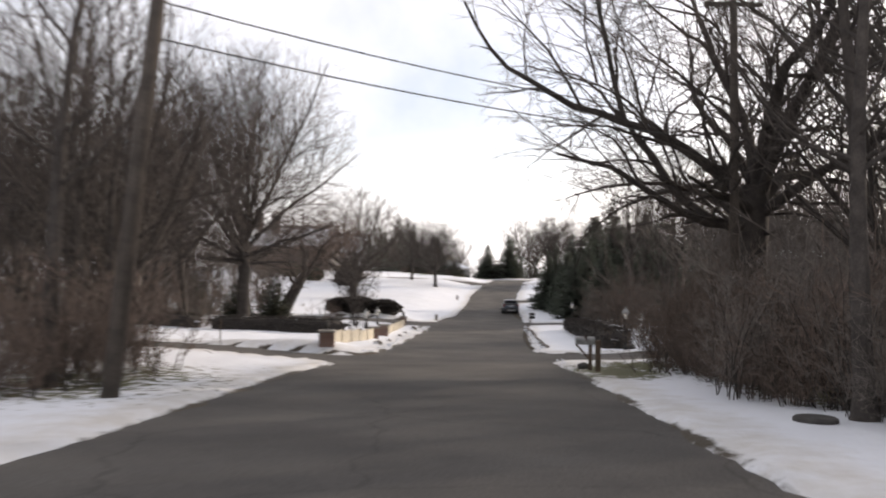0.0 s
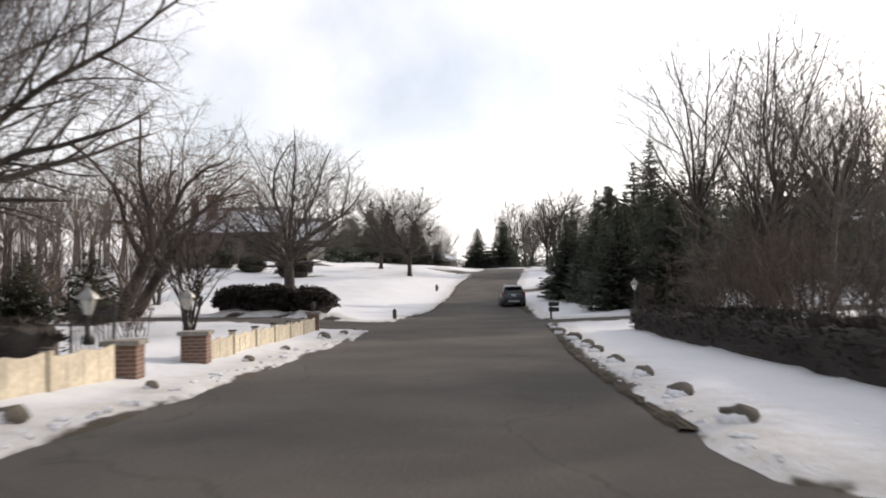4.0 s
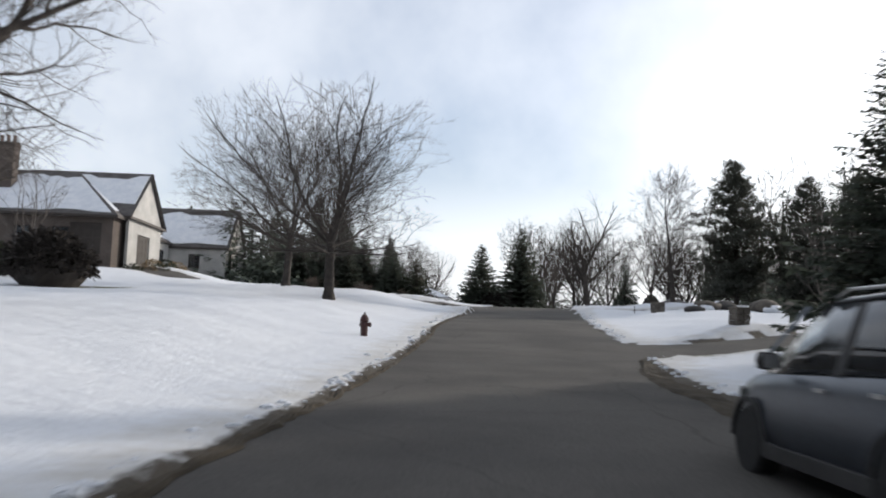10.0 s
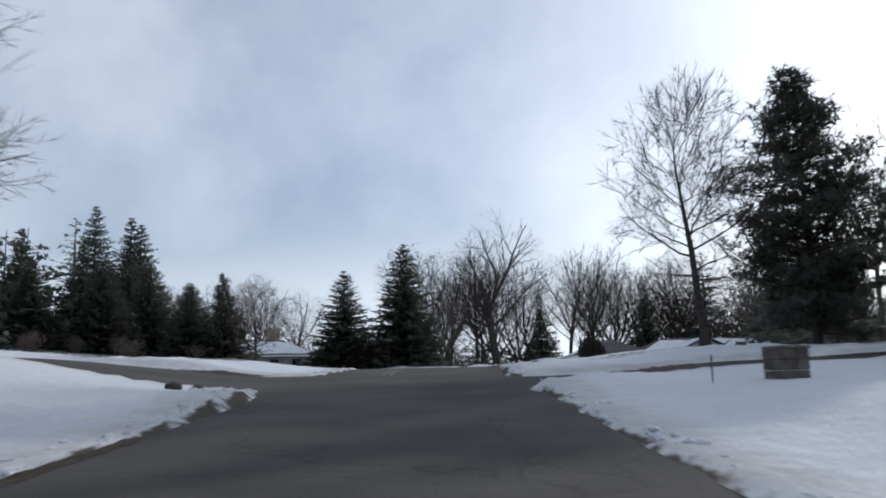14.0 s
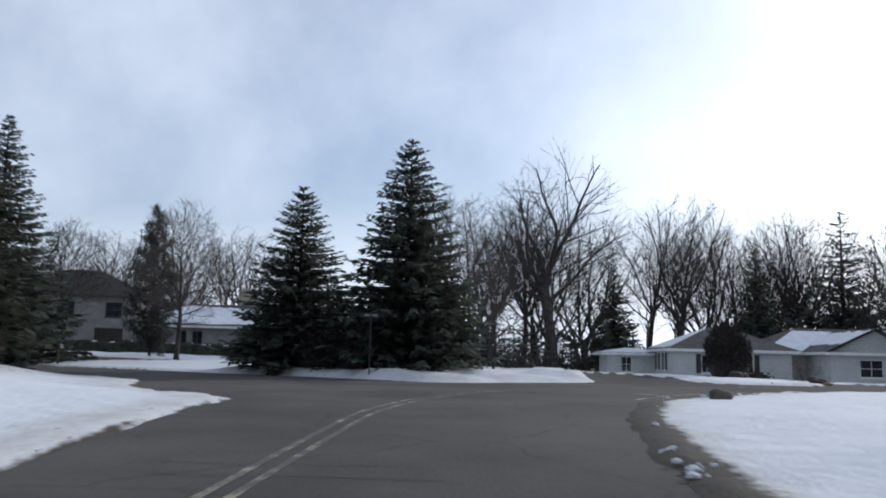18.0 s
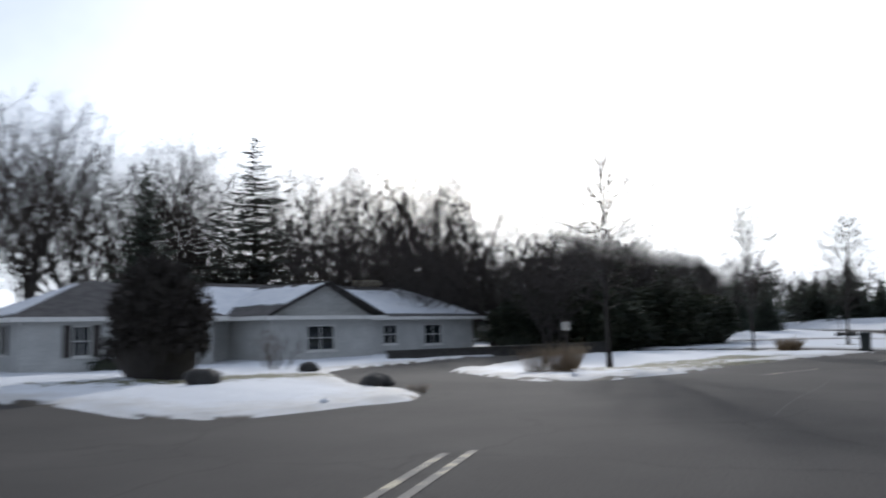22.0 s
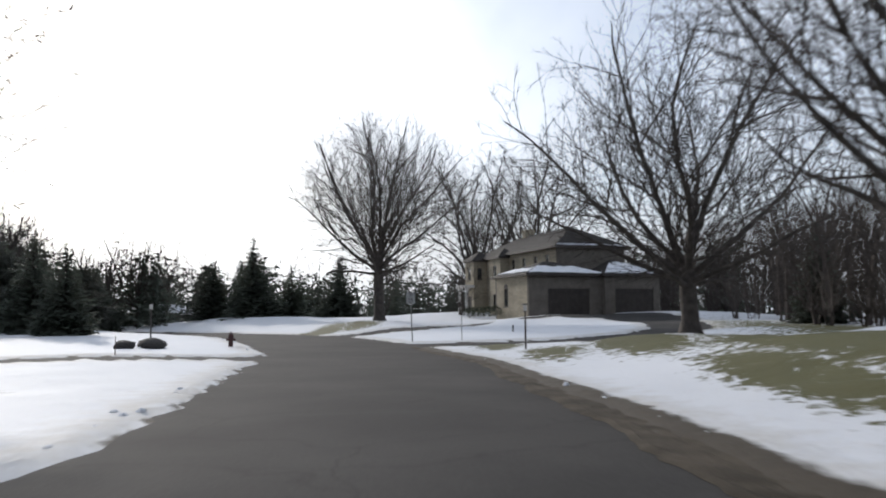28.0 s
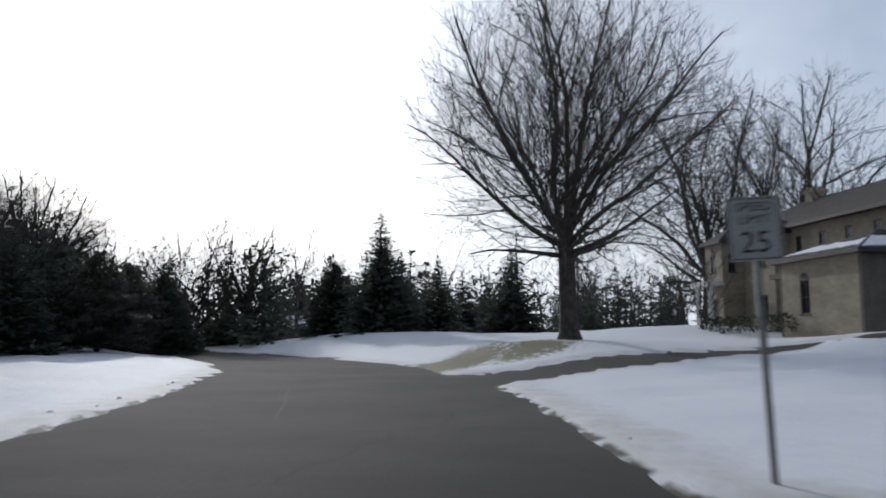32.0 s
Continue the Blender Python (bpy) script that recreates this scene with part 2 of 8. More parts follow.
def brick_material(name, c1, c2, mortar, sx=0.22, sy=0.075):
    """Stone or brick courses in real size, for walls that stay far off."""
    m = material(name, c1, rough=0.9, bump=0.0)
    n, l = m.node_tree.nodes, m.node_tree.links
    b = n["Principled BSDF"]
    tc = next(x for x in n if x.bl_idname == "ShaderNodeTexCoord")
    sep, ad, com = n.new("ShaderNodeSeparateXYZ"), n.new("ShaderNodeMath"), n.new("ShaderNodeCombineXYZ")
    l.new(tc.outputs["Object"], sep.inputs[0])
    l.new(sep.outputs["X"], ad.inputs[0])
    l.new(sep.outputs["Y"], ad.inputs[1])
    l.new(ad.outputs[0], com.inputs["X"])
    l.new(sep.outputs["Z"], com.inputs["Y"])
    br, bp = n.new("ShaderNodeTexBrick"), n.new("ShaderNodeBump")
    br.inputs["Scale"].default_value = 1.0
    br.inputs["Brick Width"].default_value, br.inputs["Row Height"].default_value, br.inputs["Mortar Size"].default_value = sx, sy, 0.008
    br.inputs["Color1"].default_value, br.inputs["Color2"].default_value, br.inputs["Mortar"].default_value = (*c1, 1), (*c2, 1), (*mortar, 1)
    l.new(com.outputs[0], br.inputs["Vector"])
    stain, mx = n.new("ShaderNodeTexNoise"), n.new("ShaderNodeMixRGB")
    stain.inputs["Scale"].default_value, stain.inputs["Detail"].default_value = 0.7, 6
    mx.blend_type, mx.inputs["Fac"].default_value = "OVERLAY", 0.45
    l.new(tc.outputs["Object"], stain.inputs["Vector"])
    l.new(br.outputs["Color"], mx.inputs["Color1"])
    l.new(stain.outputs["Fac"], mx.inputs["Color2"])
    l.new(mx.outputs["Color"], b.inputs["Base Color"])
    bp.inputs["Strength"].default_value, bp.inputs["Distance"].default_value, bp.invert = 0.6, 0.01, True
    l.new(br.outputs["Fac"], bp.inputs["Height"])
    l.new(bp.outputs["Normal"], b.inputs["Normal"])
    return m


def worn_paint(name, color, wear=0.5):
    """Road paint rubbed through to the asphalt."""
    m = material(name, color, rough=0.8, scale=3, vary=0.25)
    n, l = m.node_tree.nodes, m.node_tree.links
    b = n["Principled BSDF"]
    src = b.inputs["Base Color"].links[0].from_socket
    tc = next(x for x in n if x.bl_idname == "ShaderNodeTexCoord")
    w, r, mx = n.new("ShaderNodeTexNoise"), n.new("ShaderNodeValToRGB"), n.new("ShaderNodeMixRGB")
    w.inputs["Scale"].default_value, w.inputs["Detail"].default_value, w.inputs["Roughness"].default_value = 1.7, 9, 0.75
    r.color_ramp.elements[0].position, r.color_ramp.elements[1].position = wear - 0.06, wear + 0.06
    mx.inputs["Color1"].default_value = (0.075, 0.07, 0.065, 1)
    l.new(tc.outputs["Object"], w.inputs["Vector"])
    l.new(w.outputs["Fac"], r.inputs["Fac"])
    l.new(r.outputs["Color"], mx.inputs["Fac"])
    l.new(src, mx.inputs["Color2"])
    l.new(mx.outputs["Color"], b.inputs["Base Color"])
    return m


def leafed(name, color, **rest):
    """Foliage that lets part of the light through."""
    m = material(name, color, **rest)
    n, l = m.node_tree.nodes, m.node_tree.links
    b = n["Principled BSDF"]
    t, mx = n.new("ShaderNodeBsdfTranslucent"), n.new("ShaderNodeMixShader")
    mx.inputs["Fac"].default_value = 0.35
    l.new(b.inputs["Base Color"].links[0].from_socket, t.inputs["Color"])
    l.new(b.outputs["BSDF"], mx.inputs[1])
    l.new(t.outputs["BSDF"], mx.inputs[2])
    out = next(x for x in n if x.bl_idname == "ShaderNodeOutputMaterial")
    l.new(mx.outputs["Shader"], out.inputs["Surface"])
    return m


SNOW = material("snow", (0.76, 0.77, 0.79), rough=0.7, scale=1.5, second=(0.66, 0.68, 0.72), bump=0.6, bump_scale=6, dist=0.05, spec=0.25)
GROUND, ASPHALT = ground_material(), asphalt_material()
SOIL = material("verge_soil", (0.075, 0.062, 0.046), rough=0.95, scale=1.4, second=(0.04, 0.033, 0.024), bump=0.8, bump_scale=18, dist=0.03, fine=40, spec=0.15)
BARK = material("grey_bark", (0.066, 0.056, 0.049), rough=0.95, scale=3, vary=0.45, bump=0.9, bump_scale=14, dist=0.03, per_object=0.2)
TWIG = material("twig", (0.075, 0.062, 0.054), rough=0.9, scale=2, vary=0.3, bump=0.0, per_object=0.25)
GREYTWIG = material("grey_wood_twig", (0.145, 0.124, 0.108), rough=0.9, scale=2, vary=0.3, bump=0.0, per_object=0.25)
DARKTWIG = material("dark_shrub_twigs", (0.05, 0.042, 0.036), rough=0.9, scale=2, vary=0.35, bump=0.0, per_object=0.2)
RED_TWIG = material("red_brown_twig", (0.15, 0.11, 0.088), rough=0.9, scale=2, vary=0.35, bump=0.0, per_object=0.25)
NEEDLE = leafed("spruce_needles", (0.115, 0.132, 0.105), rough=0.75, scale=1.2, second=(0.08, 0.095, 0.072), bump=0.0, per_object=0.25)
PINE = leafed("pine_needles", (0.11, 0.115, 0.098), rough=0.75, scale=1.2, second=(0.065, 0.07, 0.056), bump=0.0, per_object=0.2)
YEW = leafed("yew_leaves", (0.07, 0.075, 0.048), rough=0.7, scale=2.0, second=(0.022, 0.030, 0.018), bump=0.0, per_object=0.2)
DRYGRASS = material("dry_grass", (0.34, 0.25, 0.15), rough=0.9, scale=2.0, vary=0.4, bump=0.0, per_object=0.15)
ROCK = material("boulder", (0.15, 0.13, 0.108), rough=0.92, scale=3, vary=0.5, bump=0.9, bump_scale=12, dist=0.03, per_object=0.2)
DARKROCK = material("dark_stone", (0.065, 0.06, 0.055), rough=0.9, scale=4, vary=0.4, bump=0.8, bump_scale=14, dist=0.02)
WOOD = material("weathered_timber", (0.12, 0.085, 0.06), rough=0.9, scale=5, vary=0.4, bump=0.6, bump_scale=25, dist=0.01)
POLE = material("creosoted_pole", (0.085, 0.07, 0.058), rough=0.9, scale=3, vary=0.4, bump=0.7, bump_scale=18, dist=0.012)
CREAM = material("cream_painted_boards", (0.56, 0.50, 0.39), rough=0.75, scale=1.5, vary=0.22, bump=0.3, bump_scale=30, dist=0.004, per_object=0.07)
BRICK = brick_material("red_brown_brick", (0.17, 0.09, 0.065), (0.13, 0.07, 0.055), (0.25, 0.22, 0.19))
# brown brick of the chimneys, dark enough to hold the south front's shade
SHADEDBROWN = brick_material("shaded_brown_brick", (0.10, 0.078, 0.066), (0.08, 0.062, 0.054), (0.14, 0.125, 0.11))
WHITEBRICK = brick_material("whitewashed_brick", (0.46, 0.45, 0.43), (0.40, 0.39, 0.37), (0.41, 0.40, 0.38))
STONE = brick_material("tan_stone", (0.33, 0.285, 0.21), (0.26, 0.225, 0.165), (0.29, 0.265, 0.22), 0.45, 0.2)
SIDING = material("white_siding", (0.50, 0.495, 0.47), rough=0.7, scale=1.2, vary=0.15, bump=0.2, bump_scale=8, dist=0.01)
GREYWALL = material("grey_stucco", (0.27, 0.255, 0.235), rough=0.9, scale=1.2, vary=0.25, bump=0.4, bump_scale=30, dist=0.006)
# taupe lowered to hold the shade on the stone house's fronts
TAUPE = material("shaded_taupe_stucco", (0.14, 0.122, 0.103), rough=0.9, scale=1.2, vary=0.25, bump=0.4, bump_scale=30, dist=0.006)
SHINGLE, BROWNROOF = shingle_material("grey_shingles", (0.12, 0.11, 0.105)), shingle_material("brown_shingles", (0.040, 0.035, 0.031))
TRIM = material("white_trim", (0.72, 0.70, 0.66), rough=0.6, scale=3, vary=0.12, bump=0.1)
DARKTRIM = material("dark_brown_trim", (0.05, 0.04, 0.034), rough=0.6, scale=3, vary=0.25, bump=0.15)
DOOR = material("dark_garage_door", (0.045, 0.036, 0.03), rough=0.6, scale=2, vary=0.3, bump=0.2)
BLACKMETAL = material("black_iron", (0.028, 0.028, 0.028), rough=0.5, metal=0.3, scale=10, vary=0.4, bump=0.2)
STEEL = material("galvanised_steel", (0.32, 0.32, 0.31), rough=0.55, metal=0.8, scale=8, vary=0.3, bump=0.15)
SIGNWHITE = material("white_sign_sheet", (0.34, 0.34, 0.33), rough=0.5, scale=4, vary=0.1, bump=0.0)
SIGNBLACK = material("black_sign_ink", (0.03, 0.03, 0.03), rough=0.5, scale=4, vary=0.2, bump=0.0)
PANE = glass_material("window_glass", (0.06, 0.07, 0.08))
LANTERN = glass_material("lantern_glass", (0.75, 0.74, 0.70), 0.25)
URN = material("lichened_concrete", (0.27, 0.25, 0.22), rough=0.9, scale=6, vary=0.35, bump=0.6, bump_scale=25, dist=0.01)
BINPLASTIC = material("dark_green_plastic", (0.022, 0.028, 0.026), rough=0.45, scale=6, vary=0.3, bump=0.1)
TAR = material("crack_shadow", (0.03, 0.029, 0.028), rough=0.8, scale=4, vary=0.4, bump=0.2)
IRON = material("worn_cast_iron", (0.16, 0.155, 0.15), rough=0.65, metal=0.3, scale=12, vary=0.3, bump=0.5, bump_scale=60)
HYDRANT = material("faded_red_paint", (0.07, 0.028, 0.026), rough=0.6, scale=10, vary=0.4, bump=0.3)
YELLOW, WHITELINE = worn_paint("worn_yellow_line", (0.42, 0.375, 0.25), 0.56), worn_paint("worn_white_line", (0.5, 0.49, 0.46), 0.53)
CARPAINT = material("blue_grey_car_paint", (0.055, 0.065, 0.08), rough=0.28, metal=0.5, scale=3, vary=0.15, bump=0.0, spec=0.6)
SALTED = material("salt_grimed_plastic", (0.035, 0.034, 0.034), rough=0.7, scale=5, vary=0.4, bump=0.2)
TYRE = material("tyre_rubber", (0.02, 0.02, 0.02), rough=0.85, scale=12, vary=0.3, bump=0.3)
RIM = material("alloy_rim", (0.42, 0.42, 0.43), rough=0.35, metal=0.9, scale=8, vary=0.2, bump=0.0)
TAILLENS = material("red_tail_lens", (0.2, 0.015, 0.012), rough=0.2, scale=8, vary=0.3, bump=0.0)
PLATEWHITE = material("pale_plate", (0.6, 0.62, 0.64), rough=0.5, scale=20, vary=0.1, bump=0.0)
CARGLASS = glass_material("car_glass", (0.03, 0.035, 0.04), 0.03)
SILVER = material("silver_trim", (0.45, 0.45, 0.45), rough=0.3, metal=0.8, scale=8, vary=0.2, bump=0.0)


# ---- building blocks ----
class Shape:
    """Vertices and faces of one mesh, put together from simple solids."""

    def __init__(self):
        self.v, self.f = [], []

    def face(self, pts):
        k = len(self.v)
        self.v += [tuple(p) for p in pts]
        self.f.append(tuple(range(k, k + len(pts))))
        return self

    def box(self, x0, x1, y0, y1, z0, z1, m=None):
        k = len(self.v)
        pts = [(x, y, z) for z in (z0, z1) for x, y in ((x0, y0), (x1, y0), (x1, y1), (x0, y1))]
        self.v += [tuple(m @ Vector(p)) if m else p for p in pts]
        self.f += [tuple(k + i for i in q) for q in ((3, 2, 1, 0), (4, 5, 6, 7), (0, 1, 5, 4), (1, 2, 6, 5), (2, 3, 7, 6), (3, 0, 4, 7))]
        return self

    def rings(self, rings, close=True):
        """A skin through rings of equally many points."""
        k, n = len(self.v), len(rings[0])
        for r in rings:
            self.v += [tuple(p) for p in r]
        for i in range(len(rings) - 1):
            for j in range(n):
                a, b = k + i * n + j, k + i * n + (j + 1) % n
                self.f.append((a, b, b + n, a + n))
        if close:
            self.f.append(tuple(k + j for j in reversed(range(n))))
            self.f.append(tuple(k + (len(rings) - 1) * n + j for j in range(n)))
        return self

    def lathe(self, profile, n=12, cx=0, cy=0, cz=0):
        return self.rings([[(cx + r * math.cos(2 * math.pi * j / n), cy + r * math.sin(2 * math.pi * j / n), cz + z) for j in range(n)] for r, z in profile])

    def tube(self, pts, radii, n=5, close=False):
        rings = []
        pts = [Vector(p) for p in pts]
        for i, p in enumerate(pts):
            d = (pts[min(i + 1, len(pts) - 1)] - pts[max(i - 1, 0)]).normalized()
            a = d.cross(Vector((0.31, 0.17, 0.94)) if abs(d.z) < 0.9 else Vector((1, 0, 0))).normalized()
            b = d.cross(a)
            rings.append([p + radii[i] * (math.cos(2 * math.pi * j / n) * a + math.sin(2 * math.pi * j / n) * b) for j in range(n)])
        return self.rings(rings, close)

    def mesh(self, name, mat, smooth=False):
        me = bpy.data.meshes.new(name)
        me.from_pydata(self.v, [], self.f)
        me.materials.append(mat)
        if smooth:
            me.polygons.foreach_set("use_smooth", [True] * len(me.polygons))
        me.update()
        return me


def part(name, shape, mat, parent, label="", smooth=False, bevel=0.0, kind=""):
    ob = new(name, shape if isinstance(shape, bpy.types.Mesh) else shape.mesh(name, mat, smooth))
    ob.parent = parent
    if bevel:
        mod = ob.modifiers.new("edge", "BEVEL")
        mod.width, mod.segments, mod.limit_method = bevel, 2, "ANGLE"
    return tagged(ob, label, kind=kind)


def thing(name, label, category, x=0, y=0, z=0, turn=0, group="", kind=""):
    ob = new(name)
    ob.matrix_basis = pose(x, y, z, 0, 0, turn)
    return tagged(ob, label, category, group, kind)


def single(name, shape, mat, label, category, m, group="", smooth=False, bevel=0.0, kind=""):
    ob = part(name, shape, mat, None, label, smooth, bevel, kind)
    ob.matrix_basis = m
    return tagged(ob, "", category, group)


# ---- lie of the land ----
# asphalt: centre line and half width
ROAD = [(-0.5, -60, 3.5), (-0.55, 8, 3.45), (-0.4, 11, 3.5), (0.0, 22, 3.8), (0.5, 30, 3.6), (1.1, 38, 3.25), (1.75, 48, 3.3), (2.3, 55, 3.4), (2.9, 61, 3.5),
        (3.4, 68, 3.7), (4.2, 80, 3.9), (5.45, 89, 3.3), (5.9, 97, 3.05), (6.5, 105, 2.75), (7.3, 112, 2.9), (8.05, 118.5, 3.1), (8.2, 121, 3.2), (8.85, 127, 3.15), (11.0, 142, 3.3), (11.9, 150, 3.3),
        (13.5, 157, 3.2), (13.9, 162, 3.05), (15.0, 169, 3.65), (16.8, 174.5, 4.3), (20, 178.6, 5.0), (24.5, 182.4, 4.6), (30, 185.3, 4.4), (37.5, 186, 3.8), (45, 186, 3.1), (52, 186.9, 3.5),
        (57, 187.1, 3.6), (65, 187.1, 3.7), (75, 187.0, 3.7), (83, 187.0, 3.0), (88, 187.9, 3.2), (101, 190.5, 3.7), (106, 191.6, 3.2), (118, 196.1, 3.8),
        (129.3, 200.5, 4.1), (144.5, 208.5, 4.1), (158, 219, 4.0), (172, 233, 4.0), (190, 254, 4.0), (225, 300, 4.0)]
SIDE = [
    [(17, 177.5, 5), (14.4, 176.2, 6.0), (12, 181.8, 4.5), (5.5, 188, 4), (-3, 196.5, 4), (-15, 209, 4), (-40, 235, 4)],
    [(-1.5, 30.9, 2.9), (-3.6, 31.4, 1.9), (-8, 33.6, 1.6), (-16, 36.8, 1.9), (-40, 42, 2.3)],
    [(3.5, 34, 2.9), (9, 33.2, 2.2), (20, 35, 2.1), (45, 40, 2.1)],
    [(1.2, 70.6, 4.9), (-6, 73.6, 3.7), (-14, 76.6, 2.5), (-40, 86, 2.3)],
    [(7.5, 73.5, 3.2), (13, 74.2, 2.0), (25, 76, 2.0), (45, 80, 2.0)],
    [(9.5, 113.3, 2.2), (15, 114.2, 1.9), (25, 119, 1.9), (45, 126, 1.9)],
    [(9.5, 149.3, 3.8), (2, 150, 3.6), (-12, 154, 2.4), (-25, 160, 2.4)],
    [(14.2, 146.6, 1.9), (20, 146.9, 1.3), (40, 148, 1.3)],
    [(27.5, 188, 3.4), (27, 194, 2.4), (22, 200.5, 2.0), (8, 205, 2.0), (-8, 212, 2)],
    [(37.6, 188, 2.2), (38.8, 193, 1.9), (44, 199.5, 1.9), (56, 204, 1.9), (70, 206, 1.9)],
    [(75.5, 190.5, 2.3), (75.5, 197, 2.0), (71, 208, 2.2)],
    [(49.6, 183.2, 4.1), (50.2, 177, 3.8), (53, 150, 3.0)],
    [(59.6, 184, 4.6), (62, 177, 2.6), (70, 162, 2.6)],
    [(115.2, 191, 2.0), (116.2, 186.4, 1.6), (118.6, 181.8, 1.7), (124, 177.4, 1.8), (132, 174.4, 1.9), (142, 173.2, 2.2), (150, 174.4, 4.0), (155.5, 176.5, 5.0)],
    [(134, 200, 2.2), (141, 196.3, 1.8), (147.5, 192.6, 1.8), (150.8, 188.4, 1.8), (151.8, 183.5, 1.8), (150.5, 178, 2.5)],
    [(105.6, 194, 1.2), (102, 199.5, 1.3), (94, 208, 1.4)],
]
# height of the carriageway along its length: place, height
HEIGHT = [(-40, 2.5), (0, 0.0), (3.5, -0.19), (10.6, -0.6), (18.3, -1.0), (26.6, -1.41), (36, -1.78), (45.2, -2.02), (55, -2.18), (65, -2.26), (75, -2.4), (82, -2.47), (89, -2.39), (98, -2.16),
          (107, -1.78), (111, -1.53), (115.5, -1.25), (123.6, -0.67), (131, -0.2), (137, 0.1), (152, 1.1), (160, 1.42), (167, 1.66), (172, 1.76), (178, 1.8), (190, 1.8), (206, 1.79), (214, 1.6), (230, 1.4), (239, 1.3), (254, 1.24), (262, 1.22), (272, 1.3), (282, 1.5), (400, 1.6)]
# rise of the lawns above the nearest carriageway
RISE = [(-4.5, 143, 1.2), (-0.4, 131.7, 0.7), (-12, 129, 0.9), (-20, 161, 2.9), (-17.7, 182, 2.9), (-21, 155, 2.4), (-7, 93, 0.5), (-12, 110, 0.8), (-8, 158, 1.0), (-4, 166, 0.7), (2, 160, 0.2), (-11, 171, 1.7), (-7, 150, 1.0), (-13, 148, 1.6), (-30, 140, 2.4), (-50, 165, 3),
        (-40, 100, 1.2), (-40, 60, 0.6), (-20, 45, 0.3), (-30, 10, 0.2), (-12, 20, 0.1), (-12, 72, 0.3), (19, 139.5, 0.3), (15, 118, 0.45), (19.4, 133, 0.7), (24, 153.5, 0.7), (32, 153, 0.7), (18, 150, 0.1), (22, 148, 0.3),
        (12, 97.5, 0.4), (25, 100, 0.8), (15, 70, 0.1), (30, 60, 0.2), (12, 25, 0.2), (30, 30, 0.3), (8, 10, 0.0), (24, 172, 0.1), (32, 166, 0.3), (50, 165, 0.3), (106, 179.3, 0.75), (112, 180.5, 0.1), (118, 179, 0.1), (117, 184.5, 0.0), (124, 177.5, 0.25), (88, 179, 1.0),
        (79, 177.4, 0.9), (100, 166, 1.9), (75, 165, 1.2), (122, 172, 0.7), (130, 183, 0.4), (131, 176.4, 0.45), (142, 172, 0.9), (138, 181, 0.7), (131, 187, 0.3), (142, 185, 0.6), (139, 191, 0.2), (147, 190, 0.5), (124, 188, 0.3), (152, 181, 1.65), (160, 171, 1.8), (185, 190, 2.2), (156, 199, 1.1), (175, 218, 1.7), (49.6, 194, -0.1), (70, 196.5, 0.0),
        (88.6, 196.4, 0.0), (116, 203, 0.0), (40, 219, -0.4), (72, 216, -0.2), (110, 215, 0.1), (60, 236, 0.0), (34, 235, 0.0), (16.5, 187, 0.2), (8, 207, 0.4), (-10, 231, 0.8), (140, 225, 0.3)]
# heaps and ridges left by the plough: place, height, breadth
HEAPS = [(23.4, 189.6, 0.32, 0.9), (22.4, 190.0, 0.22, 0.8), (20.5, 186.4, 0.15, 1.2), (15.2, 186.2, 0.16, 1.3), (18.0, 150.5, 0.15, 1.2), (21.0, 151.2, 0.18, 1.3), (25.0, 151.0, 0.2, 1.5), (17.0, 152.5, 0.2, 1.5),
         (4.5, 155.6, 0.3, 1.6), (1.5, 156.3, 0.25, 1.5), (7.2, 141.0, 0.25, 1.6), (-9.5, 79.0, 0.35, 0.8), (-7.4, 78.4, 0.3, 0.8), (-5.0, 77.8, 0.34, 0.8), (-3.2, 77.4, 0.22, 0.6), (16.2, 142.5, 0.25, 1.4), (148, 186.5, 0.5, 1.2), (33.5, 192.8, 0.12, 1.0)]
# low banks along a line: from, to, height, breadth
BANKS = [(-8.5, 36.6, -5.2, 35.8, 0.16, 1.1), (-5.2, 35.6, -4.6, 41, 0.08, 1.2), (-5.6, 34, -4.2, 64, 0.2, 1.3), (15.3, 118, 16.5, 120, 0.3, 1.5), (9.5, 190.2, 18.5, 188.2, 0.3, 1.5), (7, 187.8, 13, 186.0, 0.2, 0.55), (13, 186.0, 18, 184.3, 0.22, 0.5)]


def dense(rows, step=0.7):
    rows = np.array(rows, float)
    t = np.concatenate([[0], np.cumsum(np.linalg.norm(np.diff(rows[:, :2], axis=0), axis=1))])
    s = np.arange(0, t[-1], step)
    out = np.stack([np.interp(s, t, rows[:, i]) for i in range(rows.shape[1])], 1)
    for _ in range(4):  # ease the corners
        out[1:-1] = (out[:-2] + 2 * out[1:-1] + out[2:]) / 4
    return out, s


MAIN, MAIN_S = dense(ROAD)
START = float(MAIN_S[np.argmin(np.abs(MAIN[:, 1]) + 10 * (np.abs(MAIN[:, 0]) > 5))])
MAIN_Z = np.interp(MAIN_S - START, [a for a, _ in HEIGHT], [b for _, b in HEIGHT])
for _ in range(30):
    MAIN_Z[1:-1] = (MAIN_Z[:-2] + 2 * MAIN_Z[1:-1] + MAIN_Z[2:]) / 4
LANES = [dense(r)[0] for r in SIDE]


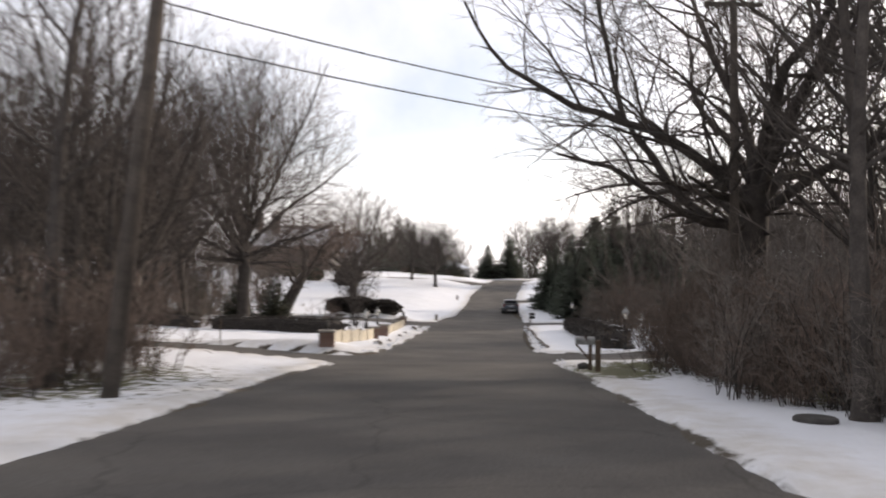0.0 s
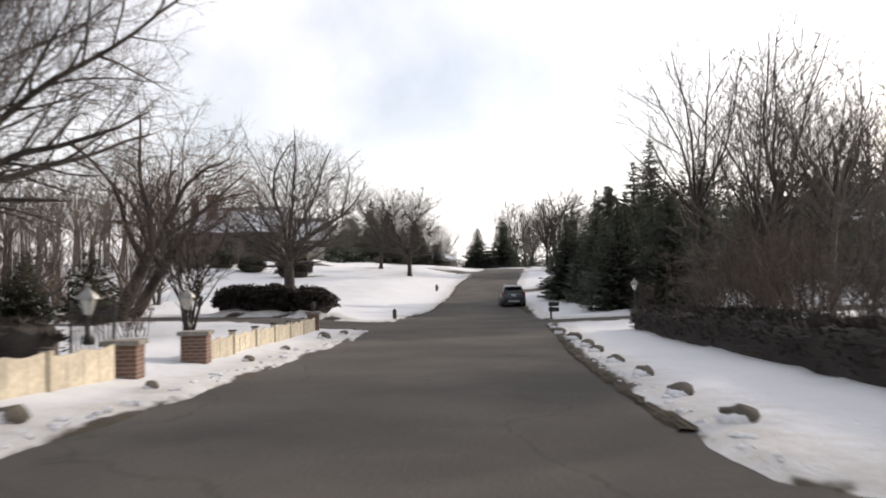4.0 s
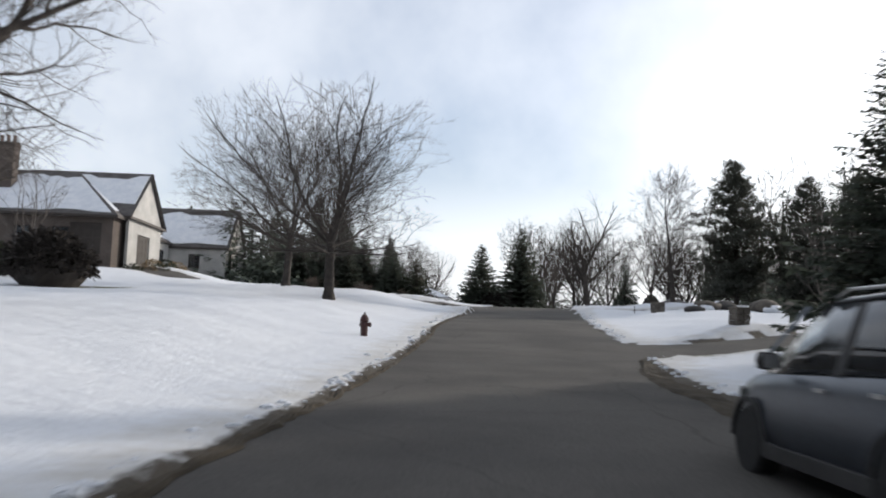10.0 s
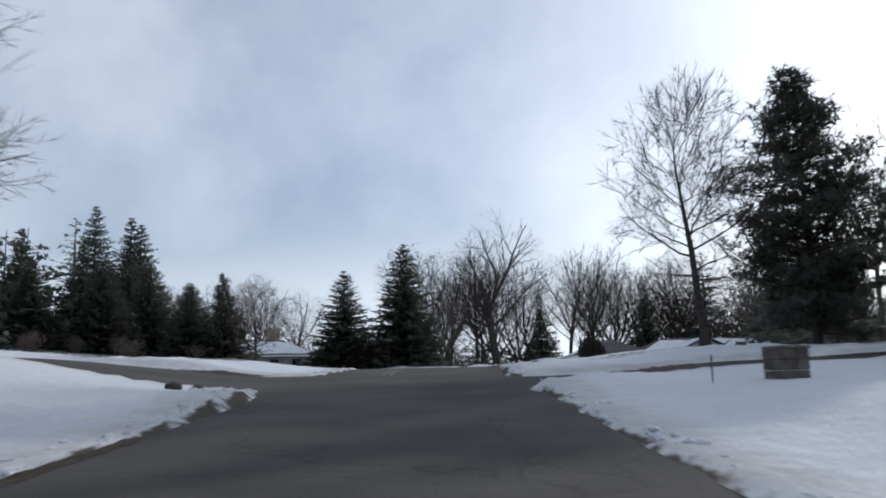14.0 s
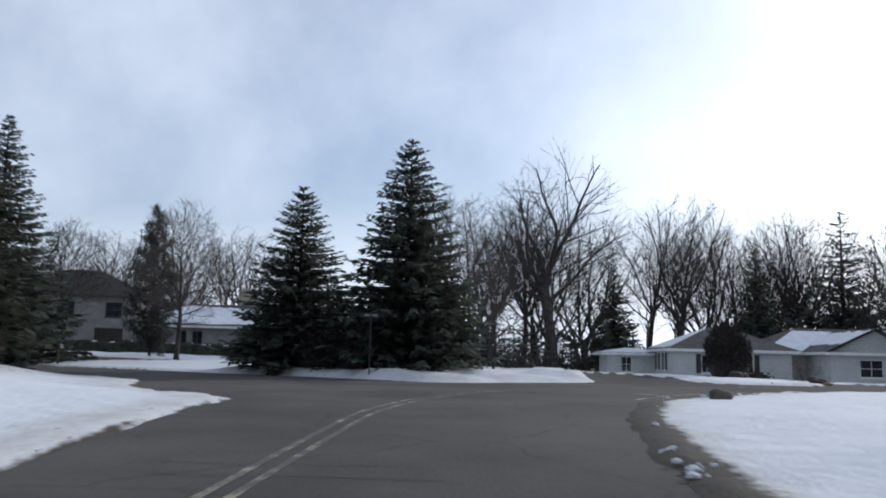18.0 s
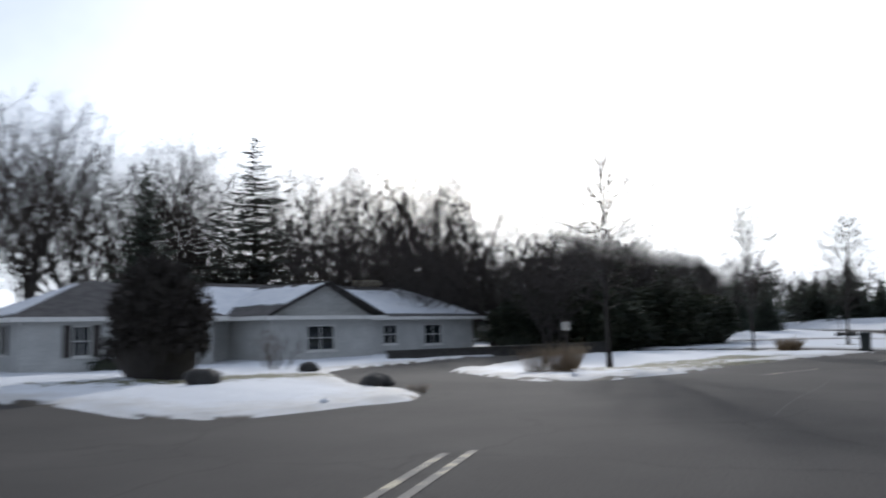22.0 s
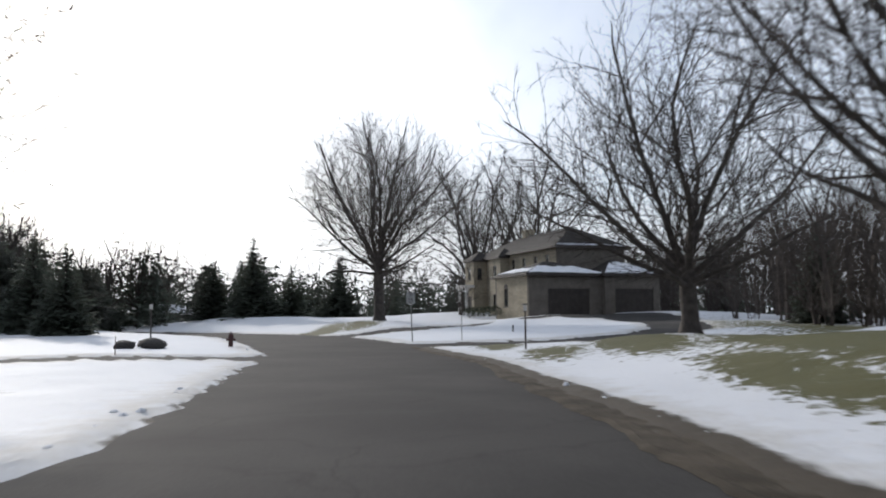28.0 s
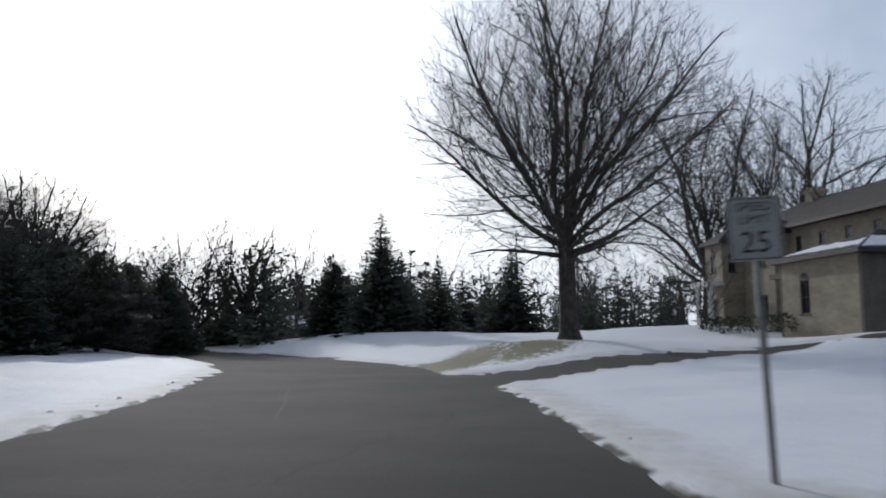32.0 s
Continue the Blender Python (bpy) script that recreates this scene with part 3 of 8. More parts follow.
def land(x, y):
    """Arrays of height of the carriageway, distance outside the asphalt, which lane is nearest, and rise of the lawn."""
    x, y = np.asarray(x, float), np.asarray(y, float)
    zr, dist, lane, rise, public = np.zeros_like(x), np.zeros_like(x), np.zeros(x.shape, int), np.zeros_like(x), np.zeros_like(x)
    for a in range(0, len(x), 4000):
        px, py = x[a:a + 4000, None], y[a:a + 4000, None]
        d2 = (px - MAIN[:, 0]) ** 2 + (py - MAIN[:, 1]) ** 2
        w = 1 / (d2 + 0.5) ** 3
        zr[a:a + 4000] = (w * MAIN_Z).sum(1) / w.sum(1)
        ds = [(np.sqrt(d2) - MAIN[:, 2]).min(1)]
        for q in LANES:
            ds.append((np.sqrt((px - q[:, 0]) ** 2 + (py - q[:, 1]) ** 2) - q[:, 2]).min(1))
        ds = np.stack(ds, 1)
        lane[a:a + 4000] = ds.argmin(1)
        public[a:a + 4000] = ds[:, :2].min(1)
        best = ds[:, 0]
        for i in range(1, ds.shape[1]):  # soft union: the mouths of the drives flare
            h = np.clip(0.5 + 0.5 * (ds[:, i] - best) / 2.2, 0, 1)
            best = ds[:, i] * (1 - h) + best * h - 2.2 * h * (1 - h) * 0.55
        dist[a:a + 4000] = best
        r = np.array(RISE)
        w = 1 / ((px - r[:, 0]) ** 2 + (py - r[:, 1]) ** 2 + 9) ** 1.6
        rise[a:a + 4000] = (w * r[:, 2]).sum(1) / (w.sum(1) + 3e-5)
    near = np.clip((public - 0.5) / 7, 0, 1)
    return zr, dist, lane, rise * near * near * (3 - 2 * near)


def bumps(x, y):
    """Soft unevenness of the snow."""
    out = 0.05 * np.sin(x * 0.9 + 1.7 * np.sin(y * 0.5)) * np.sin(y * 0.8 + 1.3 * np.sin(x * 0.43))
    out += 0.025 * np.sin(x * 2.3 + 2 * np.sin(y * 1.3)) * np.sin(y * 2.1 + np.sin(x * 1.9))
    return out + 0.02 * np.sin(x * 5.1 + 3 * np.sin(y * 3.7)) * np.sin(y * 4.6 + 2 * np.sin(x * 4.1))


def lawn(x, y):
    """Height of the snow or grass."""
    zr, d, lane, rise = land(x, y)
    zr, rise = zr + rise, 0
    out = np.clip((d + 0.25) / 0.6, 0, 1)
    out = out * out * (3 - 2 * out)
    wob = bumps(x, y)
    ragged = np.where((x > 4) & (x < 32) & (y > 180) & (y < 195), 0.012, 0.07) * np.sin(x * 7.3 + 2 * np.sin(y * 5.1)) * np.sin(y * 6.7 + np.sin(x * 8.9))
    z = zr + rise - 0.14 + out * (0.22 + wob * np.clip(d / 3, 0.25, 1)) + ragged * np.clip(1 - abs(d) / 0.8, 0, 1)
    for hx, hy, h, s in HEAPS:
        z = z + out * h * np.exp(-((x - hx) ** 2 + (y - hy) ** 2) / (2 * s * s)) * (1 + 0.35 * np.sin(3 * x + hy) * np.sin(3.7 * y))
    for ax, ay, bx, by, h, s in BANKS:
        u = np.clip(((x - ax) * (bx - ax) + (y - ay) * (by - ay)) / ((bx - ax) ** 2 + (by - ay) ** 2), 0, 1)
        z = z + out * h * np.exp(-((x - ax - u * (bx - ax)) ** 2 + (y - ay - u * (by - ay)) ** 2) / (2 * s * s))
    return z, zr, d, lane


def ground_z(x, y):
    return float(lawn(np.array([float(x)]), np.array([float(y)]))[0][0])


def road_z(x, y):
    q = land(np.array([float(x)]), np.array([float(y)]))
    return float(q[0][0] + q[3][0])


def axis(stops):
    out = []
    for a, b, n in stops:
        out += list(np.linspace(a, b, n, endpoint=False))
    return np.array(out + [stops[-1][1]])


GX = axis([(-2600, -300, 8), (-300, -60, 16), (-60, -12, 34), (-12, 22, 92), (22, 140, 185), (140, 200, 40), (200, 400, 18), (400, 2600, 8)])
GY = axis([(-2400, -100, 7), (-100, -8, 24), (-8, 172, 280), (172, 207, 78), (207, 260, 40), (260, 420, 20), (420, 2600, 8)])
XX, YY = np.meshgrid(GX, GY)
FLATX, FLATY = XX.ravel(), YY.ravel()
LZ, RZ, RD, RL = lawn(FLATX, FLATY)
NX, NY = len(GX), len(GY)


def cells(keep):
    i, j = np.meshgrid(np.arange(NX - 1), np.arange(NY - 1))
    k = (j * NX + i).ravel()
    quads = np.stack([k, k + 1, k + 1 + NX, k + NX], 1)
    return quads[keep(quads)]


def sheet(name, z, quads, mat, label, category):
    used, inv = np.unique(quads, return_inverse=True)
    me = bpy.data.meshes.new(name)
    me.from_pydata(np.stack([FLATX[used], FLATY[used], z[used]], 1).tolist(), [], inv.reshape(-1, 4).tolist())
    me.materials.append(mat)
    me.polygons.foreach_set("use_smooth", [True] * len(me.polygons))
    return tagged(new(name, me), label, category, kind="structure"), used


ground, _ = sheet("ground", LZ, cells(lambda q: (RD[q].max(1) > -1.2)), GROUND, "snow-covered lawns thawing to grass and mud in places", "snow")
# where the snow has gone: place, radii, strength
THAW = [(92, 178.5, 14, 2.2, 1.0), (89, 181.2, 7, 1.0, 0.85), (78, 177.0, 9, 2.8, 1.1), (68, 177.5, 6, 2.5, 1.1), (104, 181.5, 7, 1.6, 1.0), (112, 186.5, 3.5, 1.2, 0.9), (104, 184.5, 5, 1.2, 0.8), (146, 203, 8, 2.0, 1.0), (150, 200, 6, 2.2, 0.8), (50, 192.4, 6, 1.2, 0.85), (58, 193, 7, 1.2, 0.85), (52, 190.8, 8, 0.7, 0.75),
        (88, 196.2, 2.5, 0.8, 0.8), (70, 196, 2.5, 0.7, 0.7), (11.5, 112, 2.0, 2.0, 0.6), (5.2, 24, 1.4, 3.5, 0.85), (6.5, 27, 1.5, 3, 0.8), (-7.5, 18, 3.5, 7, 0.6), (18, 205, 8, 3, 0.6), (-3, 178, 7, 5, 0.8), (4.5, 168.5, 1.5, 1.0, 0.9),
        (21.5, 174.5, 1.6, 1.2, 0.6), (8.4, 18, 1.9, 7, 0.95), (83, 178.8, 9, 1.5, 1.1), (12, 92, 3, 9, 0.2), (24, 156, 9, 3, 0.5), (14.5, 190.4, 5, 1.0, 0.6), (-13, 132, 3, 2, 0.7), (120, 168, 30, 6, 0.75), (36, 197, 6, 1.5, 0.75)]
BARE = np.zeros_like(FLATX)
for tx, ty, sx, sy, s in THAW:
    BARE = np.maximum(BARE, s * np.exp(-(((FLATX - tx) / sx) ** 2 + ((FLATY - ty) / sy) ** 2) / 1.4))
MUD = 0.95 * np.exp(-((RD - 0.04) / 0.2) ** 2)
verge = ((FLATX < 5) & (FLATY > 82) & (FLATY < 122)) | ((FLATX > 25) & (FLATX < 30) & (FLATY > 180))
MUD = np.maximum(MUD, np.where(verge, 1.0 * np.exp(-((RD - 0.1) / 0.28) ** 2), 0))
dirt = (FLATX > 8) & (FLATX < 13) & (FLATY > 87) & (FLATY < 113)
MUD = np.maximum(MUD, np.where(dirt, 0.95 * np.exp(-((RD - 0.15) / 0.35) ** 2), 0))
east = (FLATX > 62) & (FLATX < 114) & (FLATY < 190)
MUD = np.maximum(MUD, np.where(east, 1.0 * np.exp(-((RD - 0.3) / 0.45) ** 2), 0))
west = (FLATX > 4) & (FLATX < 9) & (FLATY > 44) & (FLATY < 72)
MUD = np.maximum(MUD, np.where(west, 0.95 * np.exp(-((RD - 0.1) / 0.3) ** 2), 0))
corner = (FLATX > 15.5) & (FLATX < 25) & (FLATY > 157) & (FLATY < 177)
MUD = np.maximum(MUD, np.where(corner, 1.0 * np.exp(-((RD - 0.3) / 0.5) ** 2), 0))
MUD = MUD * np.where((FLATX > 4) & (FLATX < 24) & (FLATY > 180) & (FLATY < 195), 0.25, 1.0)
THIN = 0.10 + 0.5 * np.exp(-((RD - 0.5) / 0.9) ** 2) + 0.25 * BARE
for key, val in (("bare", BARE), ("mud", MUD), ("thin", THIN)):
    at = ground.data.attributes.new(key, "FLOAT", "POINT")
    at.data.foreach_set("value", val[_].astype(np.float32))
near_asphalt = cells(lambda q: RD[q].min(1) < 0.75)
which = RL[near_asphalt].min(1)
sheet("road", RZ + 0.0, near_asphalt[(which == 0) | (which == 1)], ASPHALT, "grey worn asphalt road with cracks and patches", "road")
for k in range(2, len(SIDE) + 1):
    q = near_asphalt[which == k]
    if len(q):
        sheet("driveway_%d" % (k - 1), RZ + 0.0, q, ASPHALT, "asphalt driveway between snowy lawns", "driveway")


# ---- trees ----
def turned(d, angle, rng):
    """d leant by about angle degrees to a random side."""
    d = Vector(d).normalized()
    a = d.orthogonal().normalized()
    a.rotate(Matrix.Rotation(rng.uniform(0, 2 * math.pi), 3, d))
    v = d.copy()
    v.rotate(Matrix.Rotation(radians(angle), 3, a))
    return v


def bough(shape, p, d, length, r0, r1, segs, sides, rng, wobble, lift):
    """One tapering, wandering limb; returns its points and directions."""
    pts, dirs, rad = [Vector(p)], [Vector(d).normalized()], [r0]
    for i in range(segs):
        d = (dirs[-1] + Vector((rng.gauss(0, wobble), rng.gauss(0, wobble), rng.gauss(0, wobble) + lift))).normalized()
        pts.append(pts[-1] + d * (length / segs))
        dirs.append(d)
        rad.append(r0 + (r1 - r0) * (i + 1) / segs)
    shape.tube(pts, rad, sides)
    return pts, dirs, rad


def spike(shape, p, tip, r):
    """A tapering twig of three sides."""
    d = (tip - p).normalized()
    a = d.orthogonal().normalized() * r
    b = d.cross(a)
    k = len(shape.v)
    shape.v += [tuple(p + a), tuple(p - a * 0.5 + b * 0.87), tuple(p - a * 0.5 - b * 0.87), tuple(tip)]
    shape.f += [(k, k + 1, k + 3), (k + 1, k + 2, k + 3), (k + 2, k, k + 3)]


def sprig(shape, p, d, length, r, rng, forks, up):
    """A twig with side twigs."""
    tip = p + d * length
    spike(shape, p, tip, r)
    for k in range(forks):
        u = rng.uniform(0.2, 0.8)
        v = (turned(d, rng.uniform(25, 55), rng) + Vector((0, 0, up))).normalized()
        q = p + d * length * u
        spike(shape, q, q + v * length * rng.uniform(0.3, 0.6), r * 0.75)


def blade(shape, p, tip, r):
    """The thinnest twig: one narrow triangle."""
    side = (tip - p).orthogonal().normalized() * r
    k = len(shape.v)
    shape.v += [tuple(p + side), tuple(p - side), tuple(tip)]
    shape.f.append((k, k + 1, k + 2))


def bare_tree(seed, height, fork, trunk_r, rx, z_low, limbs=10, rise=(12, 78), lift=0.07, wobble=0.10, gap=1.0, twig_r=0.008, twig_len=0.6, forks=2, leader=0.0, stems=1, lean=(0, 0), droop=0.0, vase=0.0, levels=2, coarse=False):
    """A leafless tree: trunk, ascending limbs, branches in two orders and fine twigs, all kept within a rounded, lobed crown."""
    rng = random.Random(seed)
    wood, crown = Shape(), Shape()
    zc, hz, unit = (z_low + height) / 2, (height - z_low) / 2, height / 14
    lobe = Vector((seed * 1.7, 0, 0))

    def inside(p, grace):
        h = (p.z - zc) / hz
        x, y = p.x - lean[0] * (p.z - fork), p.y - lean[1] * (p.z - fork)
        w = rx * max(0.3, 1 + vase * h)
        d = Vector((x / w, y / w, h))
        return d.length < grace * (1 + 0.14 * noise.noise(d.normalized() * 2.2 + lobe) + 0.08 * noise.noise(d.normalized() * 6 + lobe))

    def grow(p, d, r0, longest, level, up):
        seg = (0.75, 0.5, 0.34)[min(level, 2)] * unit * (1.5 if coarse else 1.0)
        pts, dirs, gone, grace = [p], [d], 0.0, rng.uniform(0.9, 1.03)
        wob = wobble * (1.0, 1.2, 1.4)[min(level, 2)]
        while gone < longest:
            d = (d + Vector((rng.gauss(0, wob), rng.gauss(0, wob), rng.gauss(0, wob) + up))).normalized()
            p = p + d * seg
            if len(pts) > 1 and not inside(p, grace):
                break
            pts.append(p)
            dirs.append(d)
            gone += seg
        n = len(pts) - 1
        if n < 1:
            return
        end = max(twig_r, r0 * 0.2)
        rad = [r0 + (end - r0) * (i / n) ** 0.85 for i in range(n + 1)]
        thick = r0 > 0.035
        sides = 3 if coarse else 7 if r0 > 0.12 else 5 if r0 > 0.05 else 3
        (wood if thick or coarse else crown).tube(pts, rad, sides)
        step = (0.8, 0.5, 0.34)[min(level, 2)] * unit * gap
        u, turn = step * (1.2 if level else 0.9), rng.uniform(0, 6.28)
        total = n * seg
        while u < total:
            k = min(n - 1, int(u / seg))
            q = pts[k] + (pts[k + 1] - pts[k]) * (u / seg - k)
            rr = rad[k] + (rad[k + 1] - rad[k]) * (u / seg - k)
            turn += 2.4 + rng.uniform(-0.5, 0.5)
            side = dirs[k].orthogonal().normalized()
            side.rotate(Matrix.Rotation(turn, 3, dirs[k]))
            a = radians(rng.uniform(28, 56))
            way = (dirs[k] * math.cos(a) + side * math.sin(a) + Vector((0, 0, 0.12 - droop * (level + 1) * 0.5))).normalized()
            left = total - u
            if level < levels:
                grow(q, way, max(twig_r, min(rr * 0.6, 0.3 * r0 + 0.003)), (0.32 * total + 0.42 * left) * rng.uniform(0.6, 1.1), level + 1, up * 0.8 - droop * 0.06)
            elif coarse:
                blade(crown, q, q + way * twig_len * rng.uniform(0.6, 1.3), twig_r)
                v = turned(way, 35, rng)
                blade(crown, q, q + v * twig_len * rng.uniform(0.5, 1.2), twig_r)
            else:
                L = twig_len * rng.uniform(0.5, 1.15)
                blade(crown, q, q + way * L, twig_r)
                for f in range(forks):
                    t = rng.uniform(0.15, 0.75)
                    v = turned(way, rng.uniform(22, 48), rng)
                    blade(crown, q + way * L * t, q + way * L * t + v * L * rng.uniform(0.4, 0.8), twig_r * 0.8)
            u += step * rng.uniform(0.7, 1.3)
        for f in range(3):
            blade(crown, pts[-1], pts[-1] + turned(dirs[-1], rng.uniform(3, 32), rng) * twig_len * rng.uniform(0.5, 1.2), twig_r)

    for st in range(stems):
        a0 = st * 6.283 / stems + seed
        splay = 0 if stems == 1 else rng.uniform(0.14, 0.3)
        p = Vector((0, 0, -0.2)) if stems == 1 else Vector((0.22 * math.cos(a0) * trunk_r * 5, 0.22 * math.sin(a0) * trunk_r * 5, -0.2))
        d = Vector((lean[0] + splay * math.cos(a0), lean[1] + splay * math.sin(a0), 1)).normalized()
        top = max(fork, leader * height) * (1 if stems == 1 else rng.uniform(0.8, 1.2))
        pts = [p]
        while pts[-1].z < top:
            d = (d + Vector((rng.gauss(0, 0.025), rng.gauss(0, 0.025), 0.02))).normalized()
            pts.append(pts[-1] + d * 0.5 * unit)
        n = len(pts) - 1
        thin = 0.12 if leader else 0.8
        rad = [trunk_r * (1 + (thin - 1) * i / n) for i in range(n + 1)]
        wood.tube(pts, rad, 4 if coarse else 9)
        if not coarse and stems == 1:
            wood.tube([(0, 0, -0.25), (0, 0, 0.1), (0, 0, 0.5)], [trunk_r * 1.7, trunk_r * 1.3, trunk_r * 0.99], 10)
        count = limbs if stems == 1 else max(3, limbs // stems + 1)
        turn = rng.uniform(0, 6.28)
        for i in range(count):
            f = (i + rng.uniform(0.1, 0.9)) / count
            z = fork + (top - fork) * f if leader else top * (0.72 + 0.28 * f)
            k = min(n - 1, max(0, next((j for j in range(n) if pts[j + 1].z >= z), n - 1)))
            q = pts[k] + (pts[k + 1] - pts[k]) * max(0.0, min(1.0, (z - pts[k].z) / max(1e-3, pts[k + 1].z - pts[k].z)))
            turn += 2.4 + rng.uniform(-0.35, 0.35)
            e = radians(rise[0] + (rise[1] - rise[0]) * f ** 1.25 + rng.uniform(-7, 7))
            way = Vector((math.cos(turn) * math.cos(e) + lean[0], math.sin(turn) * math.cos(e) + lean[1], math.sin(e))).normalized()
            here = rad[k]
            r = max(0.014 + 0.0012 * height, here * 0.45) if leader else here * (0.46 + 0.16 * f) * (9 / max(4, count)) ** 0.4
            grow(q - way * here * 0.4, way, max(twig_r * 1.5, r), height, 0, lift)
        if leader:
            grow(pts[-1], d, rad[-1], height * 0.3, 1, 0.1)
    return wood, crown


def spray(shape, p, d, length, width, rng):
    """A flat, pointed spray of needles along d."""
    side = d.cross(Vector((rng.gauss(0, 0.4), rng.gauss(0, 0.4), 1))).normalized() * width
    mid = p + d * length * 0.45
    k = len(shape.v)
    shape.v += [tuple(p), tuple(mid + side), tuple(p + d * length), tuple(mid - side)]
    shape.f.append((k, k + 1, k + 2, k + 3))


def spruce(seed, height, radius, whorls, per, sprays, droop=0.35, open_=0.0, ragged=0.15, skirt=0.03, power=0.85, fine=1.0):
    """A conifer: whorls of boughs with hanging sprays of needles, dense towards the stem."""
    rng = random.Random(seed)
    wood, crown = Shape(), Shape()
    wood.tube([(0, 0, -0.2), (0, 0, height * 0.5), (0, 0, height * 0.97)], [height * 0.017, height * 0.010, 0.012], 7)
    for w in range(whorls):
        level = skirt + (1 - skirt) * (w + rng.uniform(-0.35, 0.35)) / whorls
        n = max(4, int(per * (0.3 + 0.7 * (1 - level))))
        off = rng.uniform(0, 6.28)
        for i in range(n):
            if rng.random() < open_:
                continue
            f = max(0.02, min(0.985, level + rng.uniform(-0.9, 0.9) / whorls))
            r = radius * (1 - f) ** power * rng.uniform(1 - ragged, 1 + ragged) + 0.05
            a = off + 2 * math.pi * (i + rng.uniform(-0.35, 0.35)) / n
            L = r * rng.uniform(0.7, 1.15)
            out, across = Vector((math.cos(a), math.sin(a), 0)), Vector((-math.sin(a), math.cos(a), 0))
            p = Vector((0, 0, height * f))
            dr = droop * rng.uniform(0.6, 1.3) * (1 - 1.5 * f * f)
            way = lambda u: p + out * L * u + Vector((0, 0, L * (0.26 * u * u - dr * u)))
            spike(wood, way(0), way(0.95), 0.02 + 0.006 * L)
            m = max(4, int(sprays * (0.3 + 0.7 * L / radius)))
            for s in range(m):
                u = 0.1 + 0.9 * ((s + rng.random()) / m) ** 0.8
                v = (out * rng.uniform(0.4, 1.1) + across * rng.choice((-1, 1)) * rng.uniform(0.1, 0.9) + Vector((0, 0, rng.uniform(-0.75, 0.35)))).normalized()
                size = (0.32 + 0.30 * rng.random()) * (0.62 + 0.22 * L) * fine * (0.6 + 0.4 * (1 - f))
                spray(crown, way(u) - v * size * 0.2, v, size, size * (0.18 + 0.08 * rng.random()), rng)
    for s in range(6):  # the leading shoot
        spray(crown, Vector((0, 0, height * (0.94 + 0.008 * s))), Vector((rng.gauss(0, 0.3), rng.gauss(0, 0.3), 1)).normalized(), 0.25, 0.025, rng)
    return wood, crown


def pine(seed, height, radius, limbs, tufts, low=0.06):
    """An irregular, clumped pine."""
    rng = random.Random(seed)
    wood, crown = Shape(), Shape()
    pts, dirs, rad = bough(wood, (0, 0, -0.2), (0, 0, 1), height * 0.97, height * 0.016, 0.02, 10, 7, rng, 0.02, 0.1)
    for i in range(limbs):
        f = low + (1 - low) * (1 - (1 - (i + rng.random()) / limbs) ** 0.62)
        k = min(9, int(f * 10))
        p = pts[k] + (pts[k + 1] - pts[k]) * (f * 10 - k)
        a = i * 2.4 + rng.uniform(-0.5, 0.5)
        prof = min(1.0, 2.3 * (1 - f) + 0.06, 0.62 + 1.6 * f)
        L = radius * prof * rng.uniform(0.55, 1.12)
        d = Vector((math.cos(a), math.sin(a), rng.uniform(-0.15, 0.45)))
        bp, bd, br = bough(wood, p, d, L, 0.045 * prof + 0.015, 0.012, 5, 4, rng, 0.1, 0.04)
        for s in range(tufts):
            u = 5 * (0.15 + 0.85 * rng.random() ** 0.7)
            j = min(4, int(u))
            q = bp[j] + (bp[j + 1] - bp[j]) * (u - j) + Vector((rng.gauss(0, 0.22), rng.gauss(0, 0.22), rng.gauss(0.02, 0.14)))
            for n in range(9 if tufts > 10 else 6):
                v = Vector((rng.gauss(0, 1), rng.gauss(0, 1), rng.gauss(0.3, 0.6))).normalized()
                spray(crown, q, v, rng.uniform(0.22, 0.42), (0.02 + 0.016 * rng.random()) * (1 if tufts > 10 else 3.4), rng)
    return wood, crown


def thicket(seed, height, stems, spread, twigs, lean=0.5):
    """Many thin, branching stems from one stool."""
    rng = random.Random(seed)
    wood, crown = Shape(), Shape()
    for s in range(stems):
        p = (rng.gauss(0, spread * 0.3), rng.gauss(0, spread * 0.3), -0.1)
        d = Vector((p[0] * lean / spread + rng.gauss(0, 0.22), p[1] * lean / spread + rng.gauss(0, 0.22), 1))
        h = height * rng.uniform(0.6, 1.05)
        bp, bd, br = bough(wood, p, d, h, 0.024, 0.009, 5, 3, rng, 0.13, 0.03)
        for b in range(twigs):
            k = rng.randint(1, 5)
            cd, cl = turned(bd[k], rng.uniform(20, 60), rng), h * rng.uniform(0.2, 0.45)
            spike(crown, bp[k], bp[k] + cd * cl, 0.014)
            for q in range(3):
                sprig(crown, bp[k] + cd * cl * rng.uniform(0.2, 0.85), turned(cd, rng.uniform(20, 60), rng), h * rng.uniform(0.10, 0.26), 0.011, rng, 2, 0.1)
    return wood, crown


def leafy(seed, outline, count, size, rng_tilt=0.8):
    """Leaf sprays over a closed outline given as a function of two angles, on a darker core."""
    rng = random.Random(seed)
    s = Shape()
    for i in range(count):
        u, w = rng.uniform(0, 2 * math.pi), math.acos(rng.uniform(-0.25, 1))
        p, nrm = outline(u, w)
        p = p * rng.uniform(0.86, 1.04)
        v = (nrm + Vector((rng.gauss(0, rng_tilt), rng.gauss(0, rng_tilt), rng.gauss(0, rng_tilt)))).normalized()
        spray(s, p, v, size * rng.uniform(0.6, 1.3), size * 0.3, rng)
    return s


